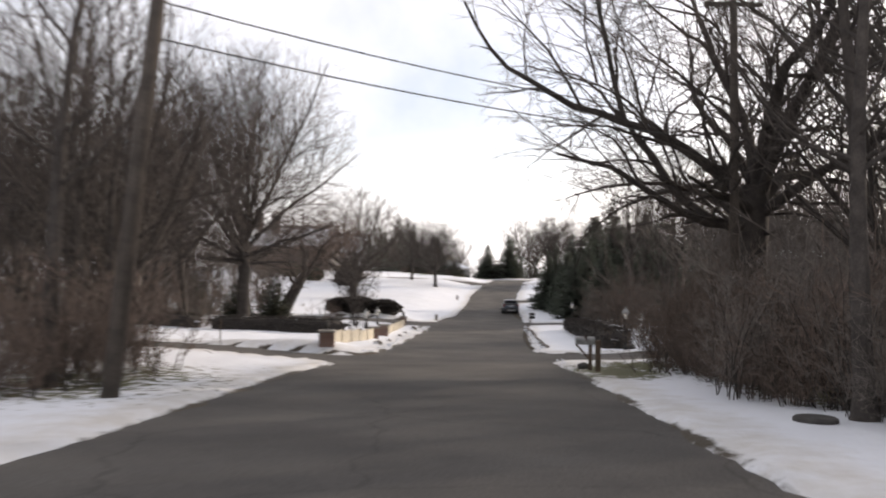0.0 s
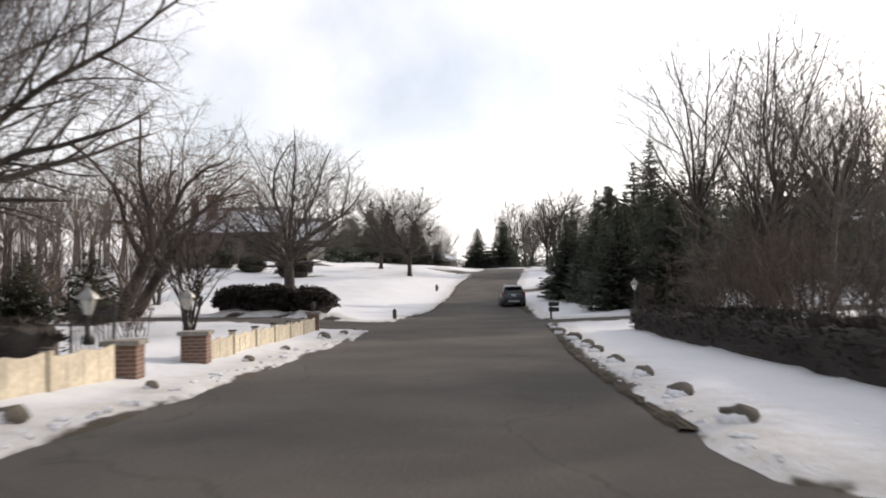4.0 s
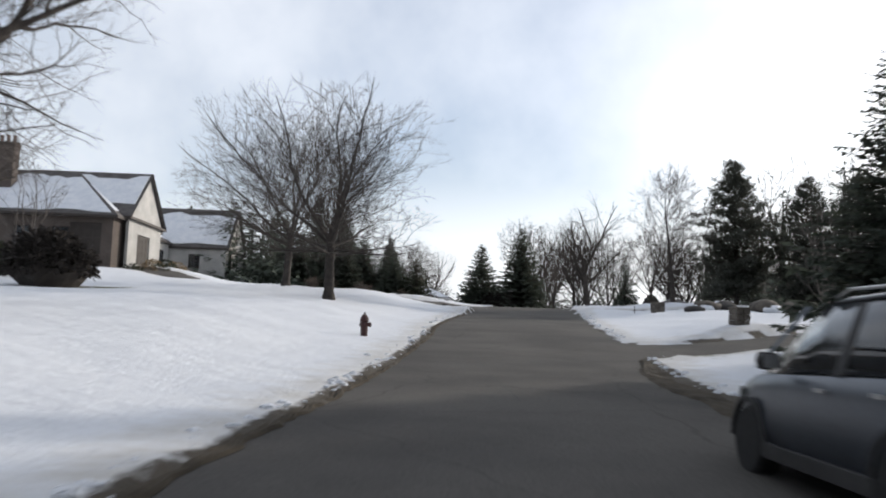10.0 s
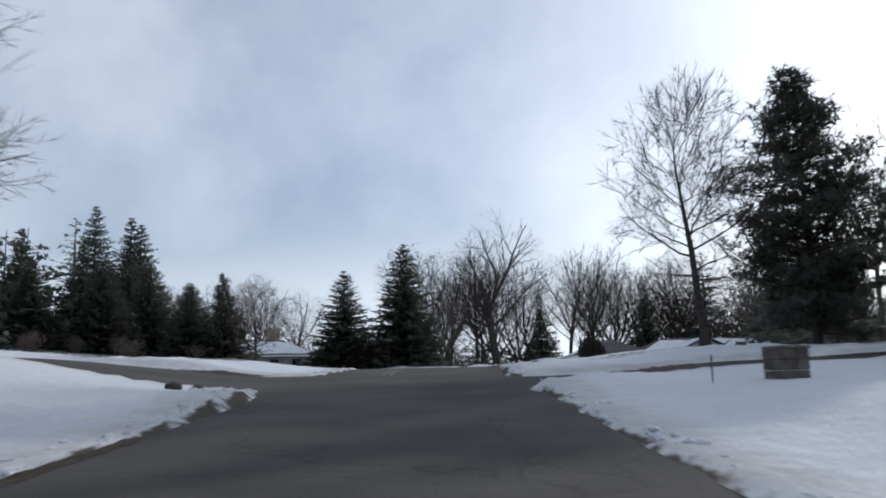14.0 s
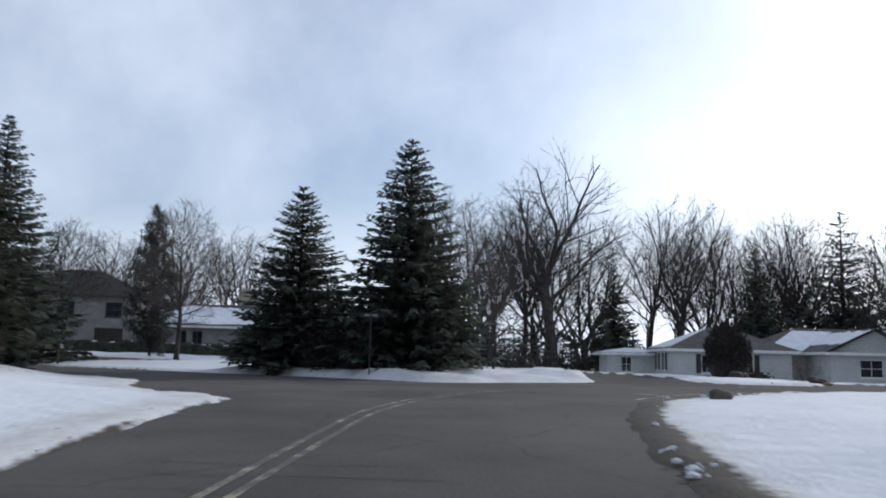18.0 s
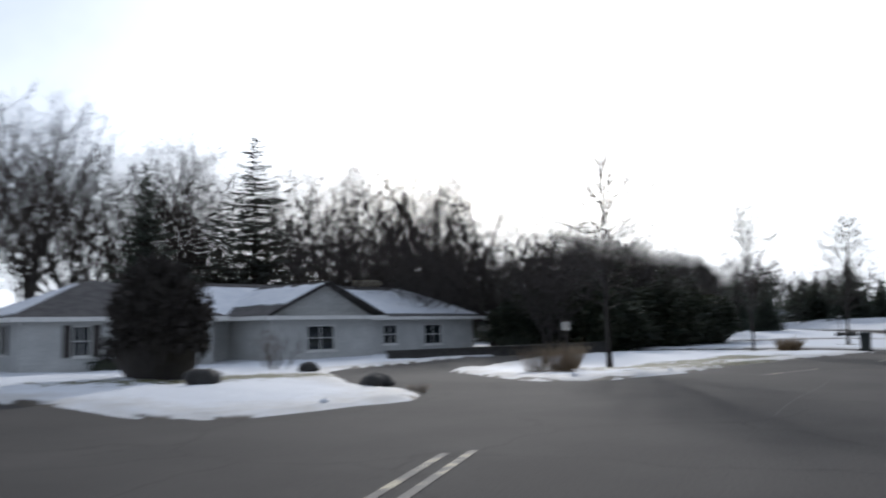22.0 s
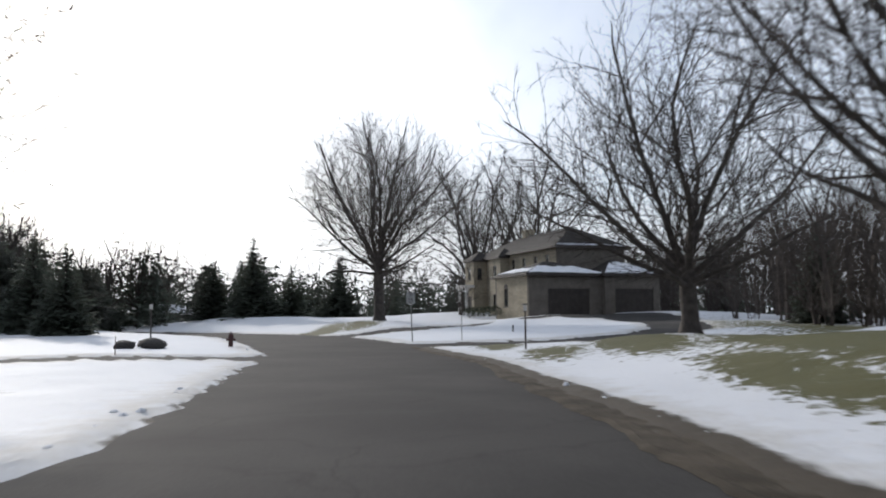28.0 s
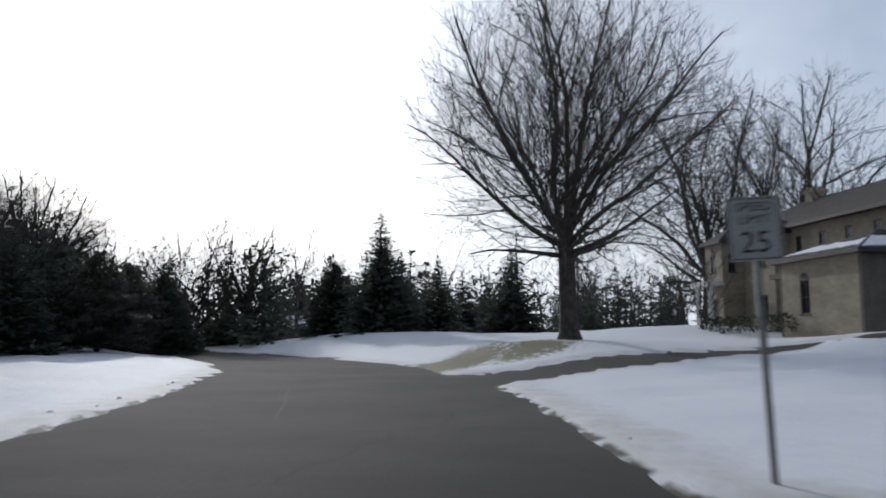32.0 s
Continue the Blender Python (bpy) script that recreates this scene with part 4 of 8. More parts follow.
def bush(seed, height, radius, count, size):
    """A rounded evergreen shrub: short stems, an uneven dark heart and leaf sprays all over it."""
    rng = random.Random(seed)
    wood = Shape()
    for k in range(7):
        a = k * 0.9
        spike(wood, Vector((0.15 * math.cos(a), 0.15 * math.sin(a), -0.1)), Vector((radius * 0.6 * math.cos(a), radius * 0.6 * math.sin(a), height * 0.7)), 0.04)

    def skin(u, w):
        n = Vector((math.sin(w) * math.cos(u), math.sin(w) * math.sin(u), math.cos(w)))
        f = 1 + 0.28 * noise.noise(n * 2.1 + Vector((seed, 0, 0))) + 0.1 * noise.noise(n * 5 + Vector((0, seed, 0)))
        return Vector((n.x * radius * f, n.y * radius * f, height * 0.42 + n.z * height * 0.58 * f)), n

    crown = leafy(seed, skin, count, size, 0.7)
    heart = [[skin(2 * math.pi * j / 14, math.pi * (0.03 + 0.62 * i / 7))[0] * 0.88 for j in range(14)] for i in range(8)]
    heart.append([Vector((p.x * 0.8, p.y * 0.8, 0.0)) for p in heart[-1]])
    crown.rings(heart[::-1])
    return wood, crown


MODELS = {}


def model(kind, made, wood_mat, crown_mat):
    MODELS[kind] = (made[0].mesh(kind + "_trunk", wood_mat, True), made[1].mesh(kind + "_crown", crown_mat))


# lawn trees, round-headed trees, oak, elm, woodland trees, saplings, brush, conifers
model("lawn_oak", bare_tree(11, 15.5, 3.4, 0.54, 9.4, 1.6, 14, (-4, 78), 0.010, 0.12, 0.85, twig_r=0.007, twig_len=0.65), BARK, TWIG)
model("lawn_b", bare_tree(12, 12.5, 3.5, 0.25, 7.3, 1.2, 13, (-3, 80), 0.010, 0.10, 0.95, twig_r=0.007), BARK, TWIG)
model("lawn_c", bare_tree(26, 13, 2.5, 0.37, 8.2, 1.4, 12, (4, 80), 0.014, 0.09, 0.98, vase=0.1, twig_r=0.008), BARK, TWIG)
model("round", bare_tree(13, 19.5, 5.4, 0.48, 8.7, 1.2, 17, (0, 84), 0.016, 0.08, 0.62, twig_r=0.007, twig_len=0.75), BARK, TWIG)
model("round_b", bare_tree(17, 15.5, 3.4, 0.42, 7.6, 1.4, 12, (5, 82), 0.016, 0.09, 1.05, twig_r=0.008, twig_len=0.7), BARK, TWIG)
model("oak", bare_tree(14, 16, 5.4, 0.52, 9.0, 3.4, 13, (10, 76), 0.008, 0.15, 0.92, twig_r=0.008), BARK, TWIG)
model("elm", bare_tree(19, 24, 9.5, 0.62, 8.4, 7.0, 8, (28, 78), 0.012, 0.13, 0.9, twig_r=0.013, twig_len=0.8, forks=1), BARK, TWIG)
model("tall_a", bare_tree(21, 15, 4.0, 0.19, 3.0, 3.0, 18, (25, 55), 0.03, 0.08, 0.95, leader=0.8, twig_r=0.008, levels=1), BARK, TWIG)
model("tall_b", bare_tree(22, 14, 5.2, 0.2, 4.0, 3.4, 8, (38, 82), 0.015, 0.08, 0.92, twig_r=0.008, vase=0.25), BARK, TWIG)
model("tall_c", bare_tree(23, 14, 2.2, 0.17, 5.2, 1.6, 14, (30, 80), 0.02, 0.07, 1.15, stems=4, vase=0.3, twig_r=0.007), BARK, TWIG)
model("upright", bare_tree(24, 12, 2.4, 0.21, 3.9, 2.0, 26, (8, 62), 0.02, 0.10, 0.85, leader=0.76, twig_r=0.011), BARK, TWIG)
model("young", bare_tree(25, 7.0, 1.7, 0.08, 1.95, 1.8, 44, (24, 60), 0.03, 0.06, 0.8, leader=0.9, twig_r=0.0085, twig_len=0.42, levels=1), BARK, TWIG)
model("spread", bare_tree(26, 10.5, 1.9, 0.25, 4.7, 1.2, 12, (14, 82), 0.018, 0.08, 1.0, vase=0.2, twig_r=0.006, twig_len=0.6), BARK, TWIG)
model("willow", bare_tree(27, 10, 3.0, 0.3, 4.6, 2.6, 8, (10, 65), 0.0, 0.15, 1.0, lean=(0.5, -0.1), droop=0.2, twig_r=0.008, twig_len=0.8), BARK, RED_TWIG)
model("sapling", bare_tree(29, 1.6, 0.4, 0.02, 0.6, 0.4, 8, (30, 60), 0.05, 0.1, 2.0, leader=0.8, twig_r=0.005, twig_len=0.2, levels=1), BARK, TWIG)
model("small_clump", bare_tree(28, 5.2, 1.2, 0.055, 1.9, 0.9, 18, (40, 82), 0.03, 0.1, 1.2, stems=5, vase=0.3, twig_r=0.007, twig_len=0.35, levels=1), BARK, TWIG)
model("brush_a", thicket(31, 4.2, 18, 1.9, 8), BARK, RED_TWIG)
model("brush_b", thicket(32, 3.0, 16, 1.6, 8), BARK, RED_TWIG)
model("brush_c", thicket(33, 5.2, 20, 2.0, 8), BARK, GREYTWIG)
model("spruce_a", spruce(41, 9.2, 2.75, 46, 23, 46, 0.30, fine=0.72, power=0.72), BARK, NEEDLE)
model("spruce_b", spruce(42, 12.5, 3.3, 56, 22, 40, 0.30, ragged=0.22, fine=0.78), BARK, NEEDLE)
model("spruce_c", spruce(43, 11.0, 2.9, 50, 20, 38, 0.36, fine=0.78, open_=0.04, ragged=0.28), BARK, NEEDLE)
model("spruce_thin", spruce(44, 16.0, 4.4, 40, 17, 28, 0.12, open_=0.08, ragged=0.35, skirt=0.16), BARK, PINE)
model("cedar", spruce(45, 5.5, 2.0, 26, 18, 16, 0.0, fine=0.9, ragged=0.16, skirt=0.02, power=0.6), BARK, YEW)
model("bush", bush(48, 2.2, 1.5, 3200, 0.24), BARK, YEW)
model("brown_bush", bush(49, 2.2, 1.6, 3200, 0.26), BARK, DARKTWIG)
model("pine_a", pine(46, 11.5, 3.3, 165, 30), BARK, PINE)
model("pine_b", pine(47, 9.5, 2.9, 110, 28), BARK, PINE)

LABELS = {
    "lawn_oak": ("great spreading bare oak on the snowy lawn", "oak"), "lawn_c": ("wide spreading bare tree on thawing lawn", "bare tree"), "lawn_b": ("broad bare lawn tree rising from snow", "bare tree"), "round": ("tall round-headed bare tree beside the bend", "bare tree"),
    "round_b": ("round-headed bare tree near a house", "bare tree"), "oak": ("old oak with crooked limbs over the road", "oak"), "elm": ("very tall forked bare tree behind the white house", "bare tree"),
    "tall_a": ("slender bare woodland tree", "bare tree"), "tall_b": ("forked bare woodland tree", "bare tree"), "tall_c": ("bare woodland tree with several stems", "bare tree"), "upright": ("upright bare tree on a lawn", "bare tree"),
    "young": ("young thin bare tree planted near the road", "young tree"), "spread": ("spreading bare tree on thawing lawn", "bare tree"), "willow": ("leaning bare tree with reddish drooping twigs", "bare tree"),
    "sapling": ("small leafless sapling standing in snow", "sapling"), "small_clump": ("small bare tree with many stems", "small tree"), "brush_a": ("reddish-brown leafless brush at the verge", "brush"), "brush_b": ("low leafless brush with reddish stems", "brush"), "brush_c": ("tall leafless grey brush", "brush"),
    "spruce_a": ("dark green spruce with drooping branches", "spruce"), "spruce_b": ("tall dark spruce with ragged outline", "spruce"), "spruce_c": ("dark spruce with gaps between its branches", "spruce"),
    "spruce_thin": ("tall sparse conifer behind the white house", "conifer"), "bush": ("rounded dark evergreen bush on snow", "bush"), "brown_bush": ("dense dark brown rounded shrub", "bush"), "cedar": ("dense dark evergreen of conical shape", "evergreen"), "pine_a": ("dark clumpy pine on a snowy bank", "pine"), "pine_b": ("shorter clumpy pine beside another pine", "pine")}
NAMES = {"bush": "bush", "brown_bush": "bush", "spruce_a": "spruce", "spruce_b": "spruce", "spruce_c": "spruce", "spruce_thin": "conifer", "cedar": "evergreen_shrub", "pine_a": "pine_tree", "pine_b": "pine_tree", "young": "young_tree", "sapling": "sapling", "oak": "oak_tree", "lawn_oak": "oak_tree",
         "brush_a": "brush", "brush_b": "brush", "brush_c": "brush"}
FIRST = {}


def real_height(kind):
    return max(v.co.z for me in MODELS[kind] for v in me.vertices)


TALL = {k: real_height(k) for k in MODELS}


def plant(kind, x, y, height, turn=0, wide=1.0, label="", group=""):
    m = pose(x, y, ground_z(x, y) - 0.03, 0, 0, turn) @ Matrix.Diagonal((wide * height / TALL[kind], wide * height / TALL[kind], height / TALL[kind], 1))
    if kind not in FIRST:
        text, cat = LABELS[kind]
        root = thing(NAMES.get(kind, "bare_tree"), text, cat)
        part("trunk" if "brush" not in kind else "stem_clump", MODELS[kind][0], None, root)
        part("crown" if "brush" not in kind else "twig_mass", MODELS[kind][1], None, root)
        if "brush" in kind:
            for ob in root.children:
                tagged(ob, kind="stuff")
        root.matrix_basis = m
        FIRST[kind] = (root, text)
        root["group"] = group or {"bare tree": "bare trees", "brush": "roadside brush", "spruce": "spruces", "young tree": "young trees"}.get(cat, cat + "s")
    else:
        src = FIRST[kind][0]
        root = copy_thing(src, Matrix.Identity(4))
        root.matrix_basis = m
        root["label"] = FIRST[kind][1]
    if label:
        root["label"] = label
    return root


# ---- planting, along the way ----
rnd = random.Random(5)
# start of the walk: oak and brush by the verge
oak = plant("oak", 10.2, 26.8, 17, 200, 1.0)
limb, lrng = Shape(), random.Random(8)
for start, way, length, r in (((9.9, 27.3, 3.6), (-0.3, 0.75, 0.6), 7.6, 0.11), ((10.0, 27.5, 4.4), (0.0, 0.85, 0.45), 8.0, 0.10), ((9.6, 27.0, 3.9), (-0.75, 0.45, 0.5), 5.8, 0.10), ((9.7, 27.0, 5.0), (-0.8, -0.1, 0.6), 6.0, 0.09), ((10.0, 27.5, 4.5), (-0.44, 0.84, 0.27), 7.7, 0.10)):
    pts, dirs, rad = bough(limb, start, way, length, r, 0.025, 12, 6, lrng, 0.08, -0.085)
    for k in range(3, 13):
        for q in range(3):
            p2, d2, r2 = bough(limb, pts[k], turned(dirs[k], lrng.uniform(25, 60), lrng), length * lrng.uniform(0.08, 0.2), max(0.018, rad[k] * 0.4), 0.01, 4, 4, lrng, 0.16, -0.02)
            for e in range(1, 5):
                sprig(limb, p2[e], turned(d2[e], lrng.uniform(15, 50), lrng), lrng.uniform(0.35, 0.8), 0.009, lrng, 2, -0.05)
part("limb", limb, BARK, oak).matrix_basis = oak.matrix_basis.inverted()
plant("tall_a", 10.4, 17.2, 17, 40)
plant("tall_b", 9.3, 14.3, 16, 80)
plant("tall_c", 12.5, 21.5, 15, 10)
plant("tall_a", 11.2, 9.5, 16, 150)
plant("tall_b", 14.5, 13.0, 15, 250)
for i in range(38):
    k, x, y, h, a = rnd.choice(("brush_a", "brush_c", "brush_a")), rnd.uniform(6.8, 15), rnd.uniform(22.0, 30.5), rnd.uniform(3.2, 4.6), rnd.uniform(0, 360)
    if x > 7.6:
        plant(k, x, y, h, a)
for i in range(36):
    plant(rnd.choice(("brush_b", "brush_a", "brush_c")), rnd.uniform(6.6, 13), rnd.uniform(9.5, 22), rnd.uniform(1.2, 2.8), rnd.uniform(0, 360))
for i in range(30):
    plant(rnd.choice(("brush_c", "brush_a", "brush_c")), rnd.uniform(12, 26), rnd.uniform(40, 66), rnd.uniform(3.5, 5.2), rnd.uniform(0, 360))
for i in range(30):
    x, y = rnd.uniform(5.8, 9.0), rnd.uniform(17.0, 27.5)
    k, h, a = rnd.choice(("brush_b", "brush_a", "brush_c")), rnd.uniform(1.1, 1.6) + 0.5 * (x - 5.8), rnd.uniform(0, 360)
    if x > 6.3 or y < 19:
        plant(k, x, y, h, a)
low = random.Random(77)
for i in range(20):
    plant("brush_b", low.uniform(6.2, 8.2), low.uniform(12.0, 19.5), low.uniform(0.7, 1.2), low.uniform(0, 360))
edge = random.Random(78)
for i in range(24):
    plant(edge.choice(("brush_b", "brush_a")), edge.uniform(5.6, 9.5), edge.uniform(8.5, 16.5), edge.uniform(0.8, 1.6), edge.uniform(0, 360))
for i in range(16):
    plant(edge.choice(("brush_c", "brush_a")), edge.uniform(5.6, 8.2), edge.uniform(9.5, 16.5), edge.uniform(2.4, 3.8), edge.uniform(0, 360))
plant("tall_a", 6.1, 11.8, 12, 40)
plant("tall_a", 6.8, 13.4, 13, 200)
# reddish brush on the other side
for i in range(14):
    plant(edge.choice(("brush_a", "brush_b")), edge.uniform(-10.5, -5.9), edge.uniform(12, 22), edge.uniform(0.9, 2.2), edge.uniform(0, 360))
for i in range(16):
    plant(rnd.choice(("brush_a", "brush_b")), rnd.uniform(-13, -6.3), rnd.uniform(13, 25.5), rnd.uniform(1.8, 3.4), rnd.uniform(0, 360))
plant("tall_c", -9.6, 24.5, 11.5, 60, 1.1)
plant("tall_c", -13.0, 33.0, 12.5, 160, 1.2)
plant("tall_b", -11.5, 25.5, 13.5, 10)
plant("tall_a", -7.4, 15.8, 13, 0)
plant("tall_c", -14.5, 29, 13, 140)
plant("tall_a", -14, 24, 14, 40)
plant("tall_b", -17, 21, 13, 200)
plant("round", -13.2, 56.5, 21, 30, 0.9, "tall bare tree with a wide fan of limbs behind the hedge")
plant("tall_b", -21.5, 62, 17, 0)
plant("tall_b", -18.5, 61, 17, 200, 1.1)
plant("tall_b", -20, 56, 18, 30, 1.2)
plant("round_b", -25, 64, 19, 100, 0.9)
plant("tall_c", -20, 31, 13, 20, 1.1)
plant("willow", -13.5, 72, 11.5, 0)
plant("willow", -15.5, 80, 11.0, 15, 1.1)
plant("small_clump", -5.7, 57.3, 5.4, 0)
plant("brush_b", -7.6, 57.6, 2.3, 30)
for x, y, h in ((-13.7, 69.6, 3.6), (-16.9, 69.7, 3.5), (-20.5, 69.8, 3.7)):
    plant("cedar", x, y, h, x * 40, 1.15, "dark conical evergreen shrub on snow")
for i in range(14):
    plant(rnd.choice(("brush_a", "brush_b")), rnd.uniform(-34, -15), rnd.uniform(73, 84), rnd.uniform(2.0, 3.6), rnd.uniform(0, 360))
for x, y, h, a in ((-5.0, 79.1, 1.7, 20), (-7.2, 79.7, 1.8, 80), (-9.3, 80.2, 1.75, 140)):
    plant("brown_bush", x, y, h, a, 1.35, "broad dark clipped shrub on snow by the drive")
# lawn of the big brick house
plant("lawn_oak", -10.9, 107.5, 15.5, 20, 1.0)
plant("sapling", -7.1, 93.3, 1.7, 0, 1.1)
plant("lawn_b", -0.4, 131.7, 12.0, 100, 1.2)
plant("lawn_b", -4.5, 143, 12.3, 210, 1.1)
for x, y, h, w in ((-20.5, 136, 2.2, 1.2), (-24.5, 137, 2.4, 1.2), (-28.0, 135, 2.4, 1.2)):
    plant("bush", x, y, h, x * 30, w, "wide rounded evergreen bush by the house")
plant("brown_bush", -14.2, 130.7, 3.1, 40, 1.0, "wide dark brown bush on the lawn before the house")
# dark evergreens across from it
for k, x, y, h, w in (("spruce_b", 23.3, 109.6, 14.0, 1.0), ("spruce_c", 15.4, 107.6, 7.9, 1.1), ("spruce_c", 16.9, 104.3, 9.0, 1.1), ("spruce_b", 13.2, 98.5, 7.0, 1.2), ("spruce_a", 14.6, 93, 7.0, 1.2), ("spruce_b", 17.5, 96, 8.2, 1.1),
                      ("spruce_c", 19.5, 101, 11, 1.1), ("spruce_a", 14.2, 88.2, 5.6, 1.2), ("spruce_b", 18, 90, 7.4, 1.2), ("spruce_c", 21.5, 94, 9.5, 1.1), ("spruce_a", 17.4, 84.6, 5.8, 1.3), ("spruce_b", 26, 103, 12, 1.0), ("spruce_c", 27, 96, 9, 1.1)):
    plant(k, x, y, h, x * 50, w)
plant("spruce_c", 13.8, 82.6, 6.8, 20, 1.3)
plant("spruce_b", 16.2, 79.8, 7.6, 80, 1.2)
plant("tall_a", 24, 86, 17, 20)
plant("tall_b", 27, 82, 15, 80)
plant("tall_b", 20.2, 88.5, 19, 0, 1.0, "tall bare tree rising above dark spruces")
plant("tall_b", 23.5, 80.5, 18.5, 130, 1.0, "tall bare tree rising above dark spruces")
plant("tall_b", 22, 79.5, 13, 200)
for i in range(12):
    plant(rnd.choice(("brush_a", "brush_c")), rnd.uniform(12.5, 24), rnd.uniform(78, 85), rnd.uniform(1.8, 3.4), rnd.uniform(0, 360))
# snowy bank with the pines
plant("upright", 24.0, 153.4, 11.8, 60)
plant("pine_a", 29.4, 154.4, 12.0, 0, 1.05)
plant("pine_b", 33.5, 151, 10.2, 80, 1.0)
plant("pine_b", 38, 152, 11, 200)
plant("tall_b", 41, 160, 15, 20)
# evergreens by the junction
for k, x, y, h, w in (("spruce_b", -9.4, 196.5, 15.0, 1.1), ("spruce_b", -5.7, 192.8, 13.2, 1.1), ("spruce_a", -2.6, 185, 7.5, 1.2), ("spruce_b", -7.5, 205.7, 15.4, 1.2), ("spruce_a", 1.2, 179, 5.2, 1.35), ("spruce_c", -8, 188, 9.0, 1.2), ("cedar", 3.6, 177.2, 4.6, 1.2),
                      ("spruce_a", -4.6, 180.5, 6.4, 1.3), ("spruce_b", -12, 187, 8.5, 1.2), ("spruce_a", -9.5, 181.5, 6.0, 1.3), ("spruce_b", -4.6, 188, 8.6, 1.2), ("spruce_a", 0.2, 184.5, 6.6, 1.3)):
    plant(k, x, y, h, x * 35, w)
for i in range(10):
    plant("brush_b", rnd.uniform(-8, 5.5), rnd.uniform(172.8, 176.0), rnd.uniform(0.9, 1.5), rnd.uniform(0, 360))
plant("spruce_a", 16.2, 189.0, 9.9, 0, 1.2, "large dark spruce on the snowy corner")
plant("spruce_a", 11.5, 190.9, 8.2, 120, 1.25, "dark spruce beside a larger one on the corner")
plant("spruce_b", 17.5, 199, 9.0, 50, 1.0)
for x, y, h in ((14.2, 188.6, 2.2), (12.6, 189.4, 2.1)):
    plant("brown_bush", x, y, h, x * 99, 1.15, "dark dense shrub between the corner spruces")
plant("young", 22.3, 202.7, 7.2, 0, 0.8, "young bare tree on a snowy strip")
plant("pine_b", -0.9, 217, 11.5, 40, 0.6)
plant("upright", 3.5, 205, 10.5, 30)
plant("upright", -6, 214, 10, 130)
# behind and before the white house
plant("elm", 34, 236, 24, 20)
for i in range(20):
    x = 24 + i * 3.6 + rnd.uniform(-1.2, 1.2)
    k, y, h, a, w = rnd.choice(("tall_b", "tall_c", "tall_b")), rnd.uniform(238, 250), rnd.uniform(16, 19.5), rnd.uniform(0, 360), rnd.uniform(1.0, 1.3)
    if i % 5 < 3 or x < 36:
        plant(k, x, y, h * 1.15, a, w)
plant("round_b", 70.4, 230.4, 17.2, 0, 0.95)
plant("round_b", 75.2, 224.8, 17.4, 77, 0.95)
plant("tall_b", 53.3, 250.2, 18.5, 154, 0.95)
plant("round_b", 55.4, 247.7, 18.7, 231, 0.95)
plant("tall_c", 60.8, 241.6, 17.3, 308, 0.95)
for i in range(5):
    plant("tall_b", -14 + i * 5 + rnd.uniform(-1, 1), rnd.uniform(240, 250), rnd.uniform(13, 16), rnd.uniform(0, 360), 1.3)
plant("tall_b", 27, 233, 15, 0)
plant("spruce_c", 41, 238, 12, 0)
plant("spruce_c", 56.2, 237, 14.5, 0, 0.9)
plant("spruce_thin", 64.5, 234.7, 17.6, 0, 1.3)
plant("tall_c", 68, 208.5, 9.5, 60, 1.2)
plant("round_b", 74, 213, 10.5, 20, 1.0)
plant("tall_c", 76, 232, 15, 40)
plant("tall_c", 83, 230, 17, 0)
plant("brown_bush", 34.9, 198.6, 3.3, 0, 0.54, "dense dark shrub before the white house")
plant("brush_b", 42.0, 203.0, 1.7, 70, 1.0, "low brown leafless brush before the white house")
# island with the young trees
plant("young", 49.6, 194.0, 8.8, 0, 1.0)
plant("young", 70.2, 196.5, 8.8, 90, 0.75)
plant("young", 88.6, 196.4, 10.0, 200, 0.95)
for k, x, y, h, w in (("cedar", 72, 208, 5.8, 1.3), ("cedar", 76, 208, 6.4, 1.2), ("spruce_a", 78, 212, 8.4, 1.1), ("cedar", 81.5, 207, 6.2, 1.3), ("cedar", 85.5, 207, 5.4, 1.4),
                      ("cedar", 89.5, 214, 4.6, 1.5), ("spruce_a", 94, 220, 6.5, 1.3), ("cedar", 98, 219, 4.8, 1.5)):
    plant(k, x, y, h, x * 41, w)
for i in range(14):
    plant(rnd.choice(("tall_c", "round_b", "tall_b")), 66 + i * 3.0 + rnd.uniform(-1.5, 1.5), rnd.uniform(213, 228), rnd.uniform(9, 12), rnd.uniform(0, 360), 1.2)
for i in range(16):
    plant(rnd.choice(("bush", "cedar", "bush")), 72 + i * 1.2 + rnd.uniform(-1, 1), rnd.uniform(207, 216), rnd.uniform(3.4, 5.2), rnd.uniform(0, 360), rnd.uniform(0.9, 1.2))
# the east lawn
plant("lawn_c", 105.9, 179.3, 12.8, 15, 1.0)
plant("spread", 87.6, 179.0, 11.2, 110, 0.9)
plant("spread", 79.3, 176.9, 10.2, 230, 0.85)
plant("spread", 66.5, 174.5, 15.5, 330, 1.2)
plant("round", 156.1, 199.2, 22.5, 0, 1.0)
plant("round_b", 198.5, 192.0, 27, 70, 0.9)
plant("round_b", 200, 183.2, 28, 160, 0.9)
for i in range(9):
    plant(rnd.choice(("round_b", "tall_c")), rnd.uniform(150, 200), 240 + i * 4 + rnd.uniform(-2, 2), rnd.uniform(14, 18), rnd.uniform(0, 360), 1.2)
for i in range(12):
    plant(rnd.choice(("spruce_c", "spruce_b")), rnd.uniform(172, 230), rnd.uniform(212, 262), rnd.uniform(7, 11), rnd.uniform(0, 360), 1.4)
plant("spruce_b", 176, 218.5, 10.4, 30, 1.35)
